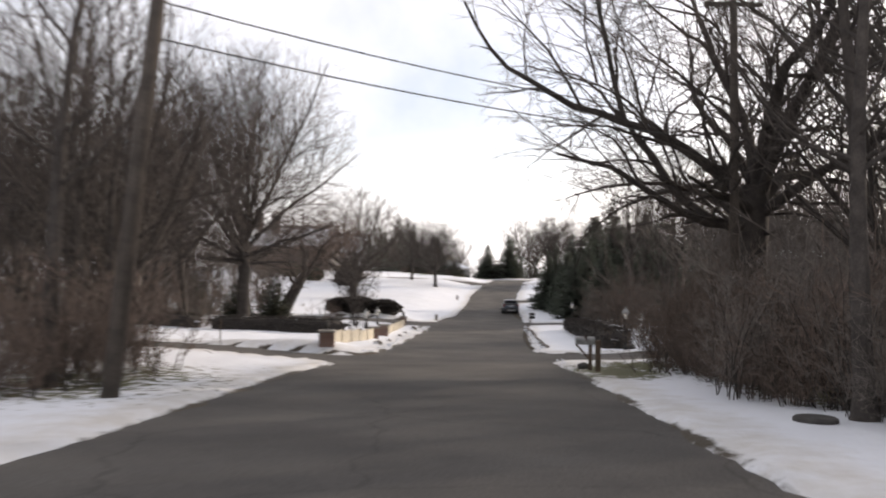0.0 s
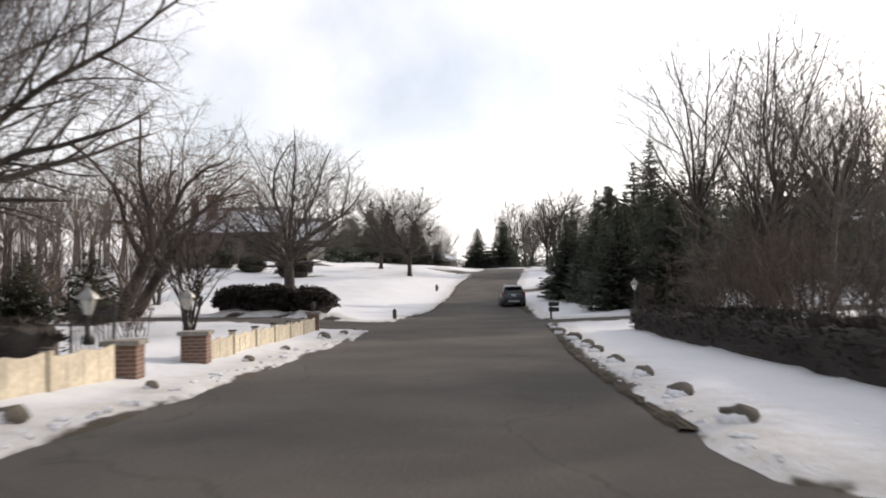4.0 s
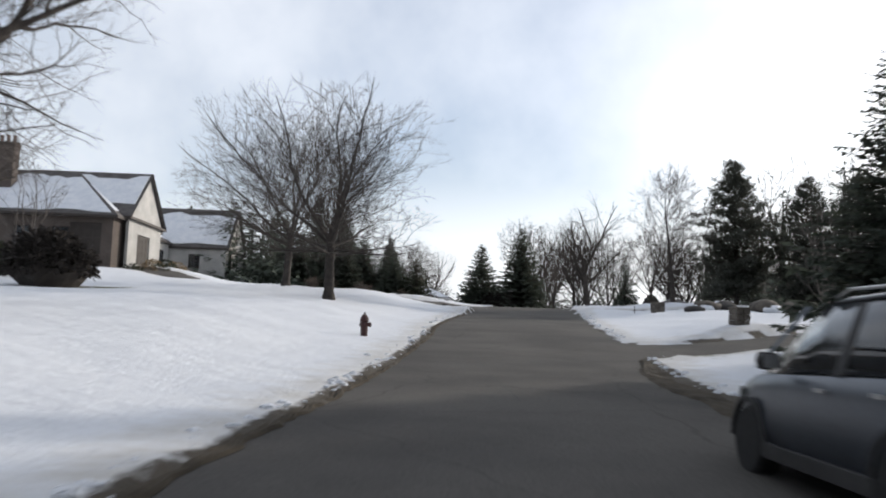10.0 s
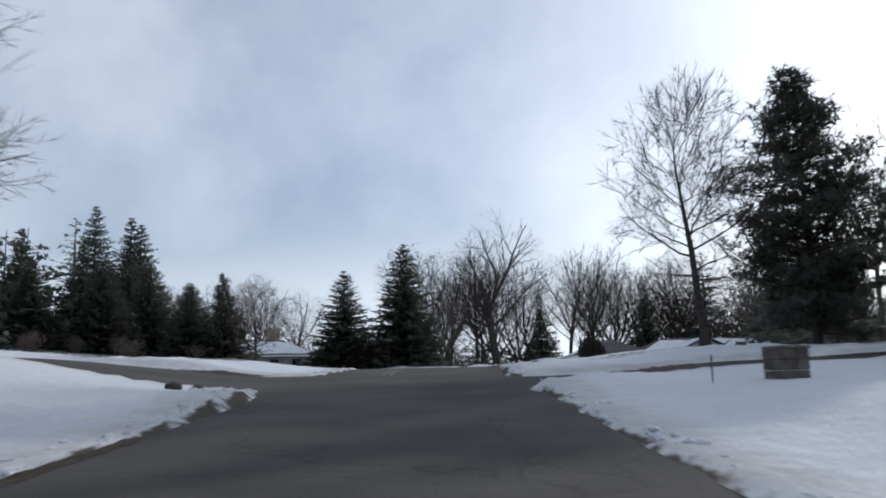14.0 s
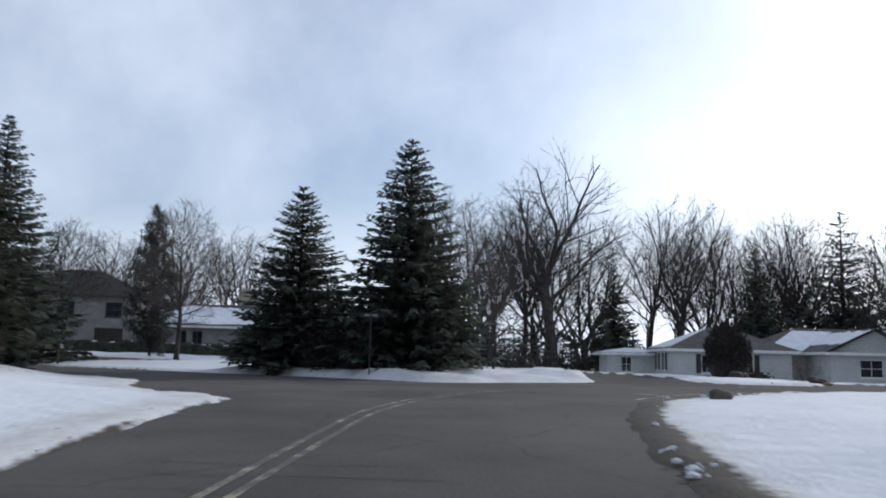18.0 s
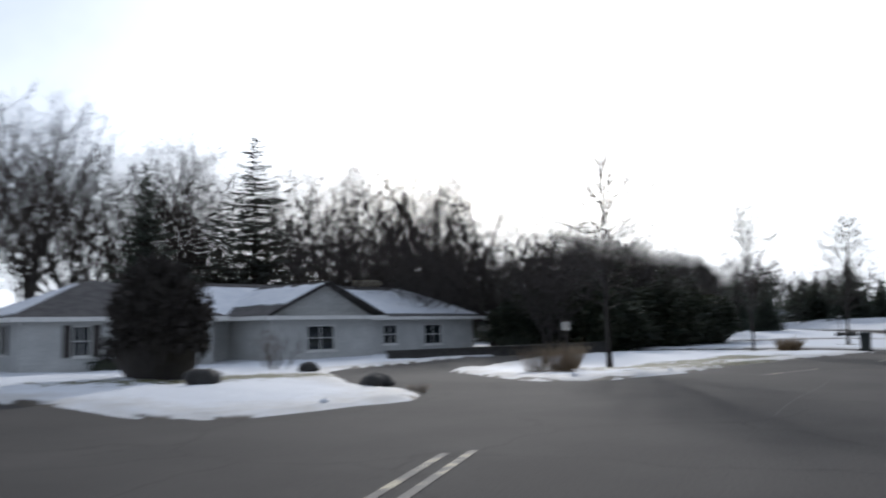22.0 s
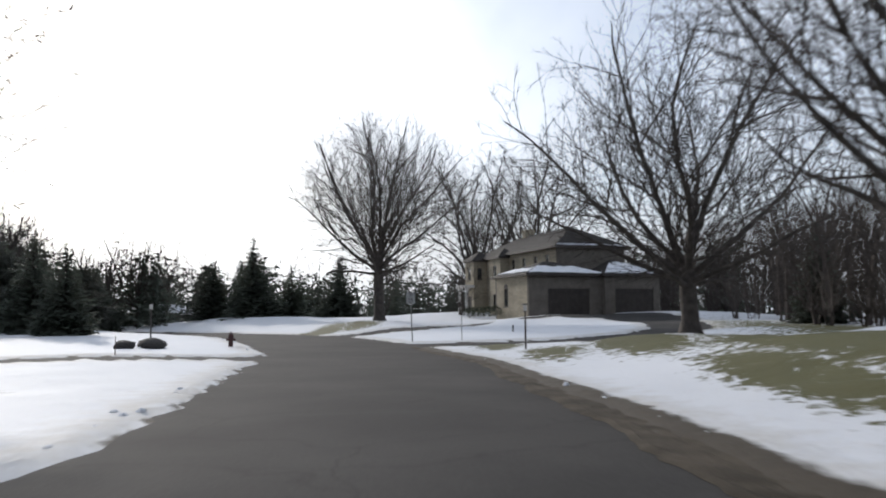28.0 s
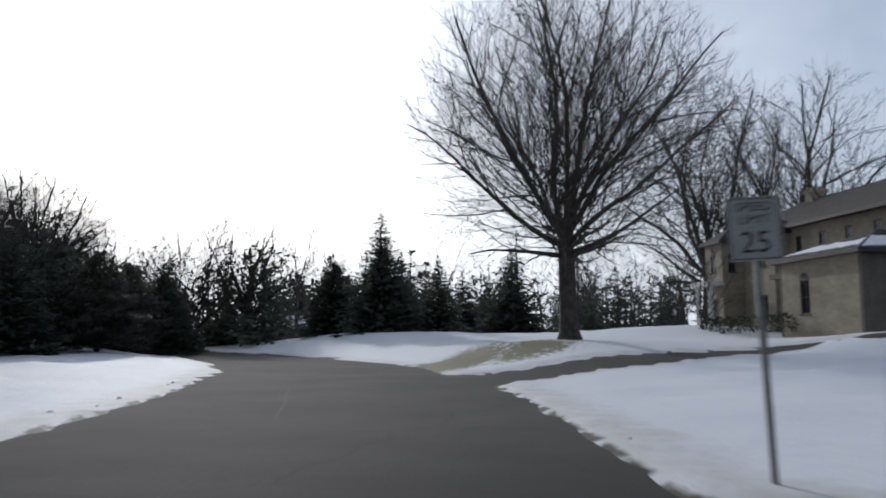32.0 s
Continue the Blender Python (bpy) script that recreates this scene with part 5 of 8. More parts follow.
for k, x, y, h, w in (("pine_a", 158, 236, 7.5, 1.5), ("pine_b", 163, 234, 7, 1.5), ("pine_a", 168, 238, 7.5, 1.5), ("spruce_b", 172, 244, 8.5, 1.4), ("pine_b", 154, 229, 6.5, 1.6), ("pine_a", 177, 241, 7, 1.5), ("round_b", 159, 240, 14, 0.95), ("round_b", 151, 236, 13, 0.95),
                      ("round_b", 165, 247, 16, 1.0), ("round_b", 176, 254, 15, 1.0), ("spruce_c", 149, 231, 7.5, 1.5), ("pine_b", 142, 229, 7, 1.5)):
    plant(k, x, y, h, x * 33, w)
for k, x, y, h, w in (("spruce_a", 182, 226, 8.0, 1.3), ("spruce_b", 190, 222, 9, 1.2), ("spruce_a", 170, 236, 8, 1.3), ("pine_b", 196, 232, 9, 1.2), ("spruce_c", 176, 250, 11, 1.2), ("spruce_b", 160, 252, 10, 1.3), ("pine_a", 150, 250, 10, 1.2),
                      ("spruce_b", 128, 216, 6.4, 1.3), ("pine_a", 121, 221, 8.5, 1.2), ("spruce_c", 134, 222, 8.0, 1.3), ("pine_b", 140, 229, 8, 1.3), ("spruce_a", 146, 234, 7.5, 1.4), ("pine_a", 113, 224, 8.6, 1.2), ("spruce_b", 152, 240, 9, 1.3),
                      ("spruce_b", 136, 164, 7.5, 1.1)):
    plant(k, x, y, h, x * 27, w)


# ---- woods further off ----
def numbers(made):
    """Two shapes as one block of vertices and faces (threes and fours apart)."""
    v = np.array(made[0].v + made[1].v)
    k = len(made[0].v)
    f = list(made[0].f) + [tuple(i + k for i in q) for q in made[1].f]
    return v, [q for q in f if len(q) in (3, 4)]


FAR = {
    "bare": [numbers(bare_tree(q, 14, 6.0, 0.2, 4.0, 3.4, 7, (36, 80), 0.02, 0.09, 1.35, twig_r=0.016, twig_len=1.15, vase=0.2, levels=1, coarse=True)) for q in (71, 72, 73, 74)],
    "low": [numbers(bare_tree(q, 8, 1.0, 0.09, 2.7, 0.6, 12, (35, 80), 0.03, 0.10, 3.5, twig_r=0.016, twig_len=1.0, stems=3, levels=1, coarse=True)) for q in (81, 82)],
    "green": [numbers(spruce(q, 8, 2.7, 17, 9, 9, 0.25, ragged=0.35, fine=1.25)) for q in (76, 77)] + [numbers(pine(q, 8, 2.9, 32, 6)) for q in (78, 79)],
    "scrub": [numbers(thicket(q, 4, 8, 1.7, 4)) for q in (79, 80)]}


def grove(name, seed, count, area, tall, evergreen, label, low="bare", bark=GREYTWIG):
    """Far trees in one mesh: each a bare tree, conifer or bush with its own turn and size."""
    rng = random.Random(seed)
    vs, fs, k = [], [], 0
    xs = np.array([rng.uniform(area[0], area[1]) for _ in range(count)])
    ys = np.array([rng.uniform(area[2], area[3]) for _ in range(count)])
    zs, _, d, _ = lawn(xs, ys)
    for x, y, z, off in zip(xs, ys, zs, d):
        v, f = rng.choice(FAR["green"] if rng.random() < evergreen else FAR[low])
        h = rng.uniform(*tall) / v[:, 2].max()
        a, w = rng.uniform(0, 6.28), h * (rng.uniform(0.9, 1.35) if evergreen > 0.6 else rng.uniform(0.85, 1.2))
        if off < 2.5:
            continue
        c, s = math.cos(a) * w, math.sin(a) * w
        vs.append(np.stack([v[:, 0] * c - v[:, 1] * s + x, v[:, 0] * s + v[:, 1] * c + y, v[:, 2] * h + z], 1))
        fs += [tuple(i + k for i in q) for q in f]
        k += len(v)
    me = bpy.data.meshes.new(name)
    me.from_pydata(np.concatenate(vs).tolist(), [], fs)
    me.materials.append(NEEDLE if evergreen > 0.6 else bark)
    ob = new(name, me)
    tagged(ob, label, "woods", kind="stuff")


grove("woods", 51, 90, (-80, -19, 12, 84), (11, 16), 0.0, "bare woods behind the gardens", bark=TWIG)
grove("woods", 52, 60, (-95, -42, 84, 180), (12, 17), 0.0, "bare woods behind the brick house")
grove("woods", 108, 26, (-55, -30, 96, 140), (11, 15), 0.0, "bare woods beside the brick house", bark=TWIG)
grove("woods", 53, 60, (-75, -4, 243, 275), (11, 15), 0.0, "bare woods beyond the junction")
grove("woods", 54, 50, (15, 60, -5, 30), (12, 17), 0.0, "bare woods beside the road")
grove("woods", 55, 62, (18, 60, 42, 70), (11, 17), 0.0, "bare woods behind the long hedge")
grove("woods", 56, 46, (30, 80, 80, 142), (12, 17), 0.0, "bare woods behind the spruces")
grove("woods", 57, 22, (-5, 130, 252, 300), (14, 19), 0.0, "bare woods behind the white house")
grove("woods", 58, 95, (52, 155, 126, 160), (10, 15), 0.0, "dark bare woods behind the east lawn", bark=TWIG)
grove("woods", 59, 46, (168, 265, 148, 182), (12, 16), 0.0, "bare woods behind the stone house", bark=TWIG)
grove("woods", 95, 50, (176, 240, 150, 186), (10, 14), 0.0, "dark woods right behind the stone house", bark=TWIG)
grove("thicket", 96, 60, (168, 232, 148, 180), (5, 9), 0.0, "dark brush behind the stone house", "low", TWIG)
grove("thicket", 97, 60, (100, 190, 240, 264), (5, 9), 0.0, "dark low trees beyond the lawns", "low", TWIG)
grove("woods", 98, 45, (106, 150, 146, 166), (10, 14), 0.0, "dark woods beyond the east lawn", bark=TWIG)
grove("thicket", 99, 55, (106, 150, 148, 168), (5, 8), 0.0, "dark brush beyond the east lawn", "low", TWIG)
grove("woods", 106, 34, (148, 182, 144, 164), (10, 14), 0.0, "brown woods beside the stone house", bark=TWIG)
grove("thicket", 107, 36, (146, 184, 146, 164), (5, 8), 0.0, "brown brush beside the stone house", "low", TWIG)
grove("evergreens", 92, 14, (128, 232, 138, 168), (7, 12), 1.0, "dark evergreens behind the stone house")
grove("woods", 60, 60, (205, 300, 190, 300), (13, 19), 0.0, "bare woods beyond the bend", bark=TWIG)
grove("woods", 61, 90, (90, 205, 262, 310), (13, 19), 0.0, "hazy bare woods beyond the bend", bark=TWIG)
grove("evergreens", 62, 110, (100, 205, 232, 268), (7, 12), 1.0, "row of dark evergreens beyond the lawns")
grove("evergreens", 63, 20, (74, 104, 218, 240), (5, 9), 1.0, "dark evergreens beside the white house")
grove("evergreens", 93, 16, (20, 46, 238, 252), (4, 8), 1.0, "dark evergreens below the tall trees beyond the junction")
grove("evergreens", 64, 26, (-34, -8, 176, 206), (7, 11), 1.0, "dark evergreens by the junction")
grove("evergreens", 65, 18, (28, 46, 84, 112), (6, 11), 1.0, "dark evergreens behind the parked car")
grove("evergreens", 75, 22, (36, 80, 150, 172), (8, 13), 1.0, "dark evergreens behind the pines on the bank")
grove("woods", 76, 40, (36, 84, 146, 176), (11, 16), 0.0, "bare woods behind the pines")
grove("evergreens", 70, 90, (186, 290, 205, 300), (8, 13), 1.0, "far evergreens beyond the bend")
grove("evergreens", 109, 26, (212, 262, 188, 212), (7, 11), 1.0, "dark evergreens past the round tree")
grove("evergreens", 71, 16, (60, 130, 142, 164), (5, 9), 1.0, "evergreens among the dark woods")
grove("undergrowth", 66, 60, (14, 36, 40, 68), (3.0, 5.5), 0.0, "grey undergrowth behind the long hedge", "scrub")
grove("undergrowth", 101, 60, (-42, -18, 72, 92), (3.5, 6.0), 0.0, "dark brown undergrowth behind the conical shrubs", "scrub", RED_TWIG)
grove("thicket", 104, 34, (-40, -17, 62, 92), (6.5, 10), 0.0, "brown low trees behind the conical shrubs", "low", TWIG)
grove("undergrowth", 67, 110, (-44, -15, 15, 90), (2.5, 5.0), 0.0, "brown undergrowth below the woods", "scrub")
grove("undergrowth", 102, 50, (6, 42, 230, 246), (3.0, 5.0), 0.0, "dark undergrowth below the elm", "scrub", TWIG)
grove("evergreens", 103, 12, (10, 40, 234, 246), (4.5, 8), 1.0, "dark evergreens below the elm")
grove("undergrowth", 68, 16, (12, 100, 228, 250), (3.0, 5.5), 0.0, "undergrowth behind the white house", "scrub")
grove("undergrowth", 69, 60, (55, 155, 146, 166), (3.0, 6.0), 0.0, "undergrowth behind the east lawn", "scrub")
grove("undergrowth", 72, 40, (-60, -26, 95, 190), (3.0, 5.0), 0.0, "undergrowth behind the brick house", "scrub")
grove("undergrowth", 73, 40, (14, 34, 10, 31), (3.0, 5.0), 0.0, "undergrowth beside the road", "scrub")
grove("undergrowth", 74, 30, (-40, 5, 241, 256), (2.5, 4.5), 0.0, "undergrowth beyond the junction", "scrub")

grove("thicket", 82, 50, (-30, 10, 242, 262), (6, 10), 0.0, "grey low trees beyond the junction", "low")
grove("thicket", 83, 18, (0, 150, 240, 262), (4, 6), 0.0, "grey low trees behind the white house", "low")
grove("thicket", 84, 70, (52, 150, 138, 164), (6, 10), 0.0, "dark low trees behind the east lawn", "low", TWIG)
grove("thicket", 85, 60, (14, 50, 42, 68), (6, 10), 0.0, "grey low trees behind the long hedge", "low")
grove("thicket", 86, 60, (-60, -18, 12, 90), (6, 10), 0.0, "brown low trees behind the gardens", "low", TWIG)
grove("thicket", 87, 50, (-75, -24, 88, 200), (6, 10), 0.0, "grey low trees behind the brick house", "low")
grove("thicket", 88, 40, (12, 40, -4, 31), (6, 11), 0.0, "grey low trees beside the road", "low")
grove("thicket", 89, 60, (165, 280, 160, 310), (6, 10), 0.0, "far low trees beyond the bend", "low", TWIG)
grove("thicket", 90, 40, (30, 70, 80, 142), (6, 10), 0.0, "grey low trees behind the spruces", "low")


# ---- houses ----
def wall_mesh(length, height, holes, thick=0.25):
    """A wall along x from 0, its face at y = 0, with openings (x0, x1, z0, z1) right through it."""
    xs = sorted({0.0, length, *[h[0] for h in holes], *[h[1] for h in holes]})
    zs = sorted({-0.6, height, *[h[2] for h in holes], *[h[3] for h in holes]})
    nx, nz = len(xs), len(zs)
    s = Shape()
    s.v = [(x, y, z) for y in (0, thick) for z in zs for x in xs]
    at = lambda i, j, k: k * nx * nz + j * nx + i

    def solid(i, j):
        if not (0 <= i < nx - 1 and 0 <= j < nz - 1):
            return False
        cx, cz = (xs[i] + xs[i + 1]) / 2, (zs[j] + zs[j + 1]) / 2
        return not any(h[0] < cx < h[1] and h[2] < cz < h[3] for h in holes)

    for i in range(nx - 1):
        for j in range(nz - 1):
            if not solid(i, j):
                continue
            s.f.append((at(i, j, 0), at(i + 1, j, 0), at(i + 1, j + 1, 0), at(i, j + 1, 0)))
            s.f.append((at(i, j + 1, 1), at(i + 1, j + 1, 1), at(i + 1, j, 1), at(i, j, 1)))
            for di, dj, a, b in ((-1, 0, (i, j + 1), (i, j)), (1, 0, (i + 1, j), (i + 1, j + 1)), (0, -1, (i, j), (i + 1, j)), (0, 1, (i + 1, j + 1), (i, j + 1))):
                if not solid(i + di, j + dj):
                    s.f.append((at(*a, 0), at(*a, 1), at(*b, 1), at(*b, 0)))
    return s


def window(parent, m, x0, x1, z0, z1, kind, frame_mat):
    """A window or door set into its opening: frame, panes or leaf, bars and sill."""
    w, h = x1 - x0, z1 - z0
    if kind in ("garage", "door"):
        s = Shape()
        rows, cols = (4, 4) if kind == "garage" else (3, 1)
        s.box(0, w, 0.12, 0.17, 0, h)
        d = part("garage_door" if kind == "garage" else "door", s, DOOR, parent)
        d.matrix_basis = m @ pose(x0, 0, z0)
        for i in range(cols):
            for j in range(rows):
                a, b = w * i / cols, w * (i + 1) / cols
                part("panel", Shape().box(a + 0.06, b - 0.06, 0.10, 0.125, h * j / rows + 0.05, h * (j + 1) / rows - 0.05), DOOR, d)
        return
    s, t = Shape(), 0.07
    out, inn = [(0, 0), (w, 0), (w, h), (0, h)], [(t, t), (w - t, t), (w - t, h - t), (t, h - t)]
    s.rings([[(x, y, z) for x, z in q] for q, y in ((out, 0.05), (out, 0.15), (inn, 0.15), (inn, 0.05), (out, 0.05))], False)
    f = part("window", s, frame_mat, parent)
    f.matrix_basis = m @ pose(x0, 0, z0)
    part("glazing_bar", Shape().box(w / 2 - 0.02, w / 2 + 0.02, 0.07, 0.12, t, h - t), frame_mat, f)
    part("glazing_bar", Shape().box(t, w - t, 0.068, 0.118, h / 2 - 0.02, h / 2 + 0.02), frame_mat, f)
    part("pane", Shape().box(t, w - t, 0.095, 0.105, t, h - t), PANE, f, "dark reflecting glass")
    part("sill", Shape().box(-0.08, w + 0.08, -0.06, 0.06, -0.09, -0.003), frame_mat, f)
    if kind == "shutter":
        for a in (-0.42, w + 0.04):
            sh = Shape().box(a, a + 0.38, -0.05, -0.004, -0.02, h + 0.02)
            for k in range(9):
                sh.box(a + 0.04, a + 0.34, -0.065, -0.045, 0.06 + k * (h - 0.1) / 9, 0.06 + (k + 0.7) * (h - 0.1) / 9)
            part("shutter", sh, DARKTRIM, f)


def block(parent, x0, x1, y0, y1, h, mat, holes=None, frame_mat=TRIM, skip=""):
    """Four walls round a rectangle; holes by side: f front, b back, l left, r right, as (from, to, low, high, kind)."""
    holes = holes or {}
    for side, m, length in (("f", pose(x0, y0, 0), x1 - x0), ("r", pose(x1, y0 + 0.25, 0, 0, 0, 90), y1 - y0 - 0.5), ("b", pose(x1, y1, 0, 0, 0, 180), x1 - x0), ("l", pose(x0, y1 - 0.25, 0, 0, 0, -90), y1 - y0 - 0.5)):
        if side in skip:
            continue
        hs = holes.get(side, [])
        w = part("wall", wall_mesh(length, h, [q[:4] for q in hs]), mat, parent)
        w.matrix_basis = m
        for q in hs:
            window(parent, m, *q[:4], q[4], frame_mat)


def roof(parent, x0, x1, y0, y1, z, rise, mat, hip=True, along="x", over=0.5, snow=(), gable_mat=None, fascia=TRIM):
    """A hipped or gabled roof with eaves; snow names the slopes that carry snow: f, b, l, r with the part covered."""
    X0, X1, Y0, Y1 = x0 - over, x1 + over, y0 - over, y1 + over
    if along == "x":
        d = (Y1 - Y0) / 2 if hip else 0
        d = min(d, (X1 - X0) / 2 - 0.05)
        A, B = (X0 + d, (Y0 + Y1) / 2, z + rise), (X1 - d, (Y0 + Y1) / 2, z + rise)
    else:
        d = (X1 - X0) / 2 if hip else 0
        d = min(d, (Y1 - Y0) / 2 - 0.05)
        A, B = ((X0 + X1) / 2, Y0 + d, z + rise), ((X0 + X1) / 2, Y1 - d, z + rise)
    p, q, r, t = (X0, Y0, z), (X1, Y0, z), (X1, Y1, z), (X0, Y1, z)
    if along == "x":
        slopes = {"f": [p, q, B, A], "b": [r, t, A, B], "l": [t, p, A], "r": [q, r, B]}
    else:
        slopes = {"f": [p, q, A], "b": [r, t, B], "l": [t, p, A, B], "r": [q, r, B, A]}
    s = Shape()
    for k, f in slopes.items():
        if hip or len(f) == 4:
            s.face(f)
            low = [Vector(v) - Vector((0, 0, 0.14)) for v in f]
            s.face(low[::-1])
    body = part("roof", s, mat, parent)
    g = Shape()
    for a, b in ((p, q), (q, r), (r, t), (t, p)):
        a, b = Vector(a), Vector(b)
        g.face([a - Vector((0, 0, 0.2)), b - Vector((0, 0, 0.2)), b + Vector((0, 0, 0.01)), a + Vector((0, 0, 0.01))])
    g.face([Vector(v) - Vector((0, 0, 0.19)) for v in (p, q, r, t)])
    part("fascia", g, fascia, body)
    if not hip:
        ends = (("l", "r") if along == "x" else ("f", "b"))
        for e in ends:
            f = slopes[e]
            tri = [Vector(v) for v in f]
            c = sum(tri, Vector()) / 3
            inset = Vector((over if e == "l" else -over if e == "r" else 0, over if e == "f" else -over if e == "b" else 0, 0)) * 0.98
            k = 1 - over / max((Y1 - Y0) / 2 if along == "x" else (X1 - X0) / 2, 0.1)
            base = [v + inset for v in tri]
            mid = (base[0] + base[1]) / 2
            part("gable", Shape().face([mid + (base[0] - mid) * k, mid + (base[1] - mid) * k, base[2] - Vector((0, 0, 0.12))]), gable_mat or mat, parent)
    rng = random.Random(int(abs(x0 * 7 + y1 * 3 + z * 11)))
    for k, cover in snow:
        f = [Vector(v) for v in slopes[k]]
        nrm = (f[1] - f[0]).cross(f[-1] - f[0]).normalized()
        a, b, c, dd = (f[0], f[1], f[2], f[3]) if len(f) == 4 else (f[0], f[1], f[2], f[2])
        edge = []
        lo, hi = cover
        spot = lambda u, v: (a * (1 - u) + b * u) * (1 - v) + (dd * (1 - u) + c * u) * v
        for i in range(13):
            edge.append(spot(0.02 + 0.96 * i / 12, lo + rng.uniform(0, 0.05)))
        for i in range(4):
            edge.append(spot(0.98, lo + (hi - lo) * (i + 1) / 5))
        for i in range(13):
            edge.append(spot(0.98 - 0.96 * i / 12, hi - rng.uniform(0, 0.13)))
        for i in range(4):
            edge.append(spot(0.02, hi - (hi - lo) * (i + 1) / 5))
        sn = Shape()
        top = [v + nrm * 0.07 for v in edge]
        bot = [v + nrm * 0.006 for v in edge]
        sn.face(top)
        for i in range(len(edge)):
            j = (i + 1) % len(edge)
            sn.face([bot[i], bot[j], top[j], top[i]])
        part("snow_cover", sn, SNOW, body, "thin melting snow on the shingles")
    return body


def chimney(parent, x, y, z0, z1, w, d, mat, pots=0):
    c = part("chimney", Shape().box(x - w / 2, x + w / 2, y - d / 2, y + d / 2, z0, z1).box(x - w / 2 - 0.08, x + w / 2 + 0.08, y - d / 2 - 0.08, y + d / 2 + 0.08, z1 - 0.35, z1 - 0.1), mat, parent)
    for i in range(pots):
        part("chimney_pot", Shape().lathe([(0.16, 0), (0.13, 0.1), (0.13, 0.5), (0.17, 0.55), (0.17, 0.62)], 10, x + w * ((i + 0.5) / pots - 0.5), y, z1), BRICK, c)


def house(label, x, y, z, turn, cat="house"):
    return thing("house", label, cat, x, y, z, turn, "houses")


W = lambda a, w, z, h, k="win": (a, a + w, z, z + h, k)
# the whitewashed brick house on its rise: local x runs east, y north
hb = house("large whitewashed brick house with steep snowy roofs", -19.2, 156, 3.9, 0)
# main block: shade of the south front put into its brick colour
block(hb, -19.1, -1.6, 0, 10.6, 3.6, SHADEDBROWN, {"f": [W(2.0, 1.6, 0.9, 1.7), W(5.2, 1.6, 0.9, 1.7), W(9.5, 1.4, 0.9, 1.7), W(12.6, 1.4, 0.9, 1.7), (14.0, 16.6, 0.4, 3.0, "garage")], "r": [(3.0, 6.2, 0.0, 2.9, "garage"), W(7.4, 0.9, 1.6, 1.3)]}, DARKTRIM)
roof(hb, -19.1, -1.6, 0, 10.6, 3.6, 4.4, SHINGLE, True, "x", 0.5, [("f", (0.04, 0.92)), ("r", (0.1, 0.75))], fascia=DARKTRIM)
block(hb, -11.1, -1.0, 1.6, 10.4, 3.8, WHITEBRICK, {"r": [(2.2, 5.4, 0.0, 2.6, "garage")]}, DARKTRIM, "fbl")
roof(hb, -11.1, -1.0, 1.6, 10.4, 3.8, 4.4, SHINGLE, False, "x", 0.35, [("f", (0.25, 0.95))], WHITEBRICK, DARKTRIM)
block(hb, -13, -3.0, 10.6, 19.5, 3.4, WHITEBRICK, {"r": [W(1.0, 1.2, 0.7, 1.8), (3.2, 4.3, 0.0, 2.3, "door"), W(5.6, 1.4, 0.7, 1.8)]}, DARKTRIM)
roof(hb, -13, -3.0, 10.6, 19.5, 3.4, 3.4, SHINGLE, False, "y", 0.3, [("r", (0.1, 0.6))], WHITEBRICK, DARKTRIM)
for dy in (12.2, 15.4):
    block(hb, -7.5, -3.4, dy, dy + 1.8, 4.9, WHITEBRICK, {"r": [(0.25, 1.05, 3.7, 4.6, "win")]}, DARKTRIM)
    roof(hb, -7.5, -3.4, dy, dy + 1.8, 4.9, 0.9, SHINGLE, False, "x", 0.15, [], WHITEBRICK, DARKTRIM)
block(hb, -9, 2.9, 19.6, 28.0, 3.1, WHITEBRICK, {"r": [W(1.5, 0.9, 0.6, 2.2), W(4.4, 0.9, 0.6, 2.2)], "f": [W(4.0, 1.2, 1.0, 1.4), W(8.0, 1.2, 1.0, 1.4)]}, DARKTRIM)
roof(hb, -9, 2.9, 19.6, 28.0, 3.1, 4.6, SHINGLE, False, "x", 0.3, [("f", (0.05, 0.9))], WHITEBRICK, DARKTRIM)
w = part("gable_window", Shape().box(2.885, 2.93, 23.4, 24.2, 4.0, 5.2), DARKTRIM, hb)
chimney(hb, -12.1, 3.0, 4.5, 9.9, 1.6, 1.0, SHADEDBROWN, 3)
chimney(hb, -15.8, 6.4, 4.5, 9.6, 1.0, 0.9, SHADEDBROWN, 2)
for k in range(9):
    single("shrub", leafy(300 + k, lambda u, v: (Vector((0.8 * math.sin(v) * math.cos(u), 0.8 * math.sin(v) * math.sin(u), 0.55 * math.cos(v) + 0.1)), Vector((math.sin(v) * math.cos(u), math.sin(v) * math.sin(u), math.cos(v)))), 260, 0.2), DRYGRASS if k % 2 else YEW,
           "low shrub dusted with snow by the house", "shrub", pose(-18.6 + 0.5 * (k % 3), 155 + k * 1.6, ground_z(-17, 155 + k * 1.6)), "foundation shrubs")

# the long white house behind the junction
hw = house("long low white house with snow on its hipped roofs", 39.8, 219.0, 1.25, -8.8)
block(hw, 0, 9.5, 0, 8.2, 2.65, SIDING, {"f": [W(2.3, 0.9, 0.75, 1.5, "shutter"), W(5.6, 0.9, 0.75, 1.5, "shutter")], "l": [W(1.8, 0.85, 0.9, 1.4, "shutter"), W(4.6, 0.85, 0.9, 1.4, "shutter")]})
roof(hw, 0, 9.5, 0, 8.2, 2.65, 2.0, SHINGLE, True, "x", 0.6, [("l", (0.04, 0.93))])
block(hw, -4.2, 0.5, 7.0, 12.0, 2.3, SIDING, {"f": [W(1.2, 1.0, 0.6, 1.4)]})
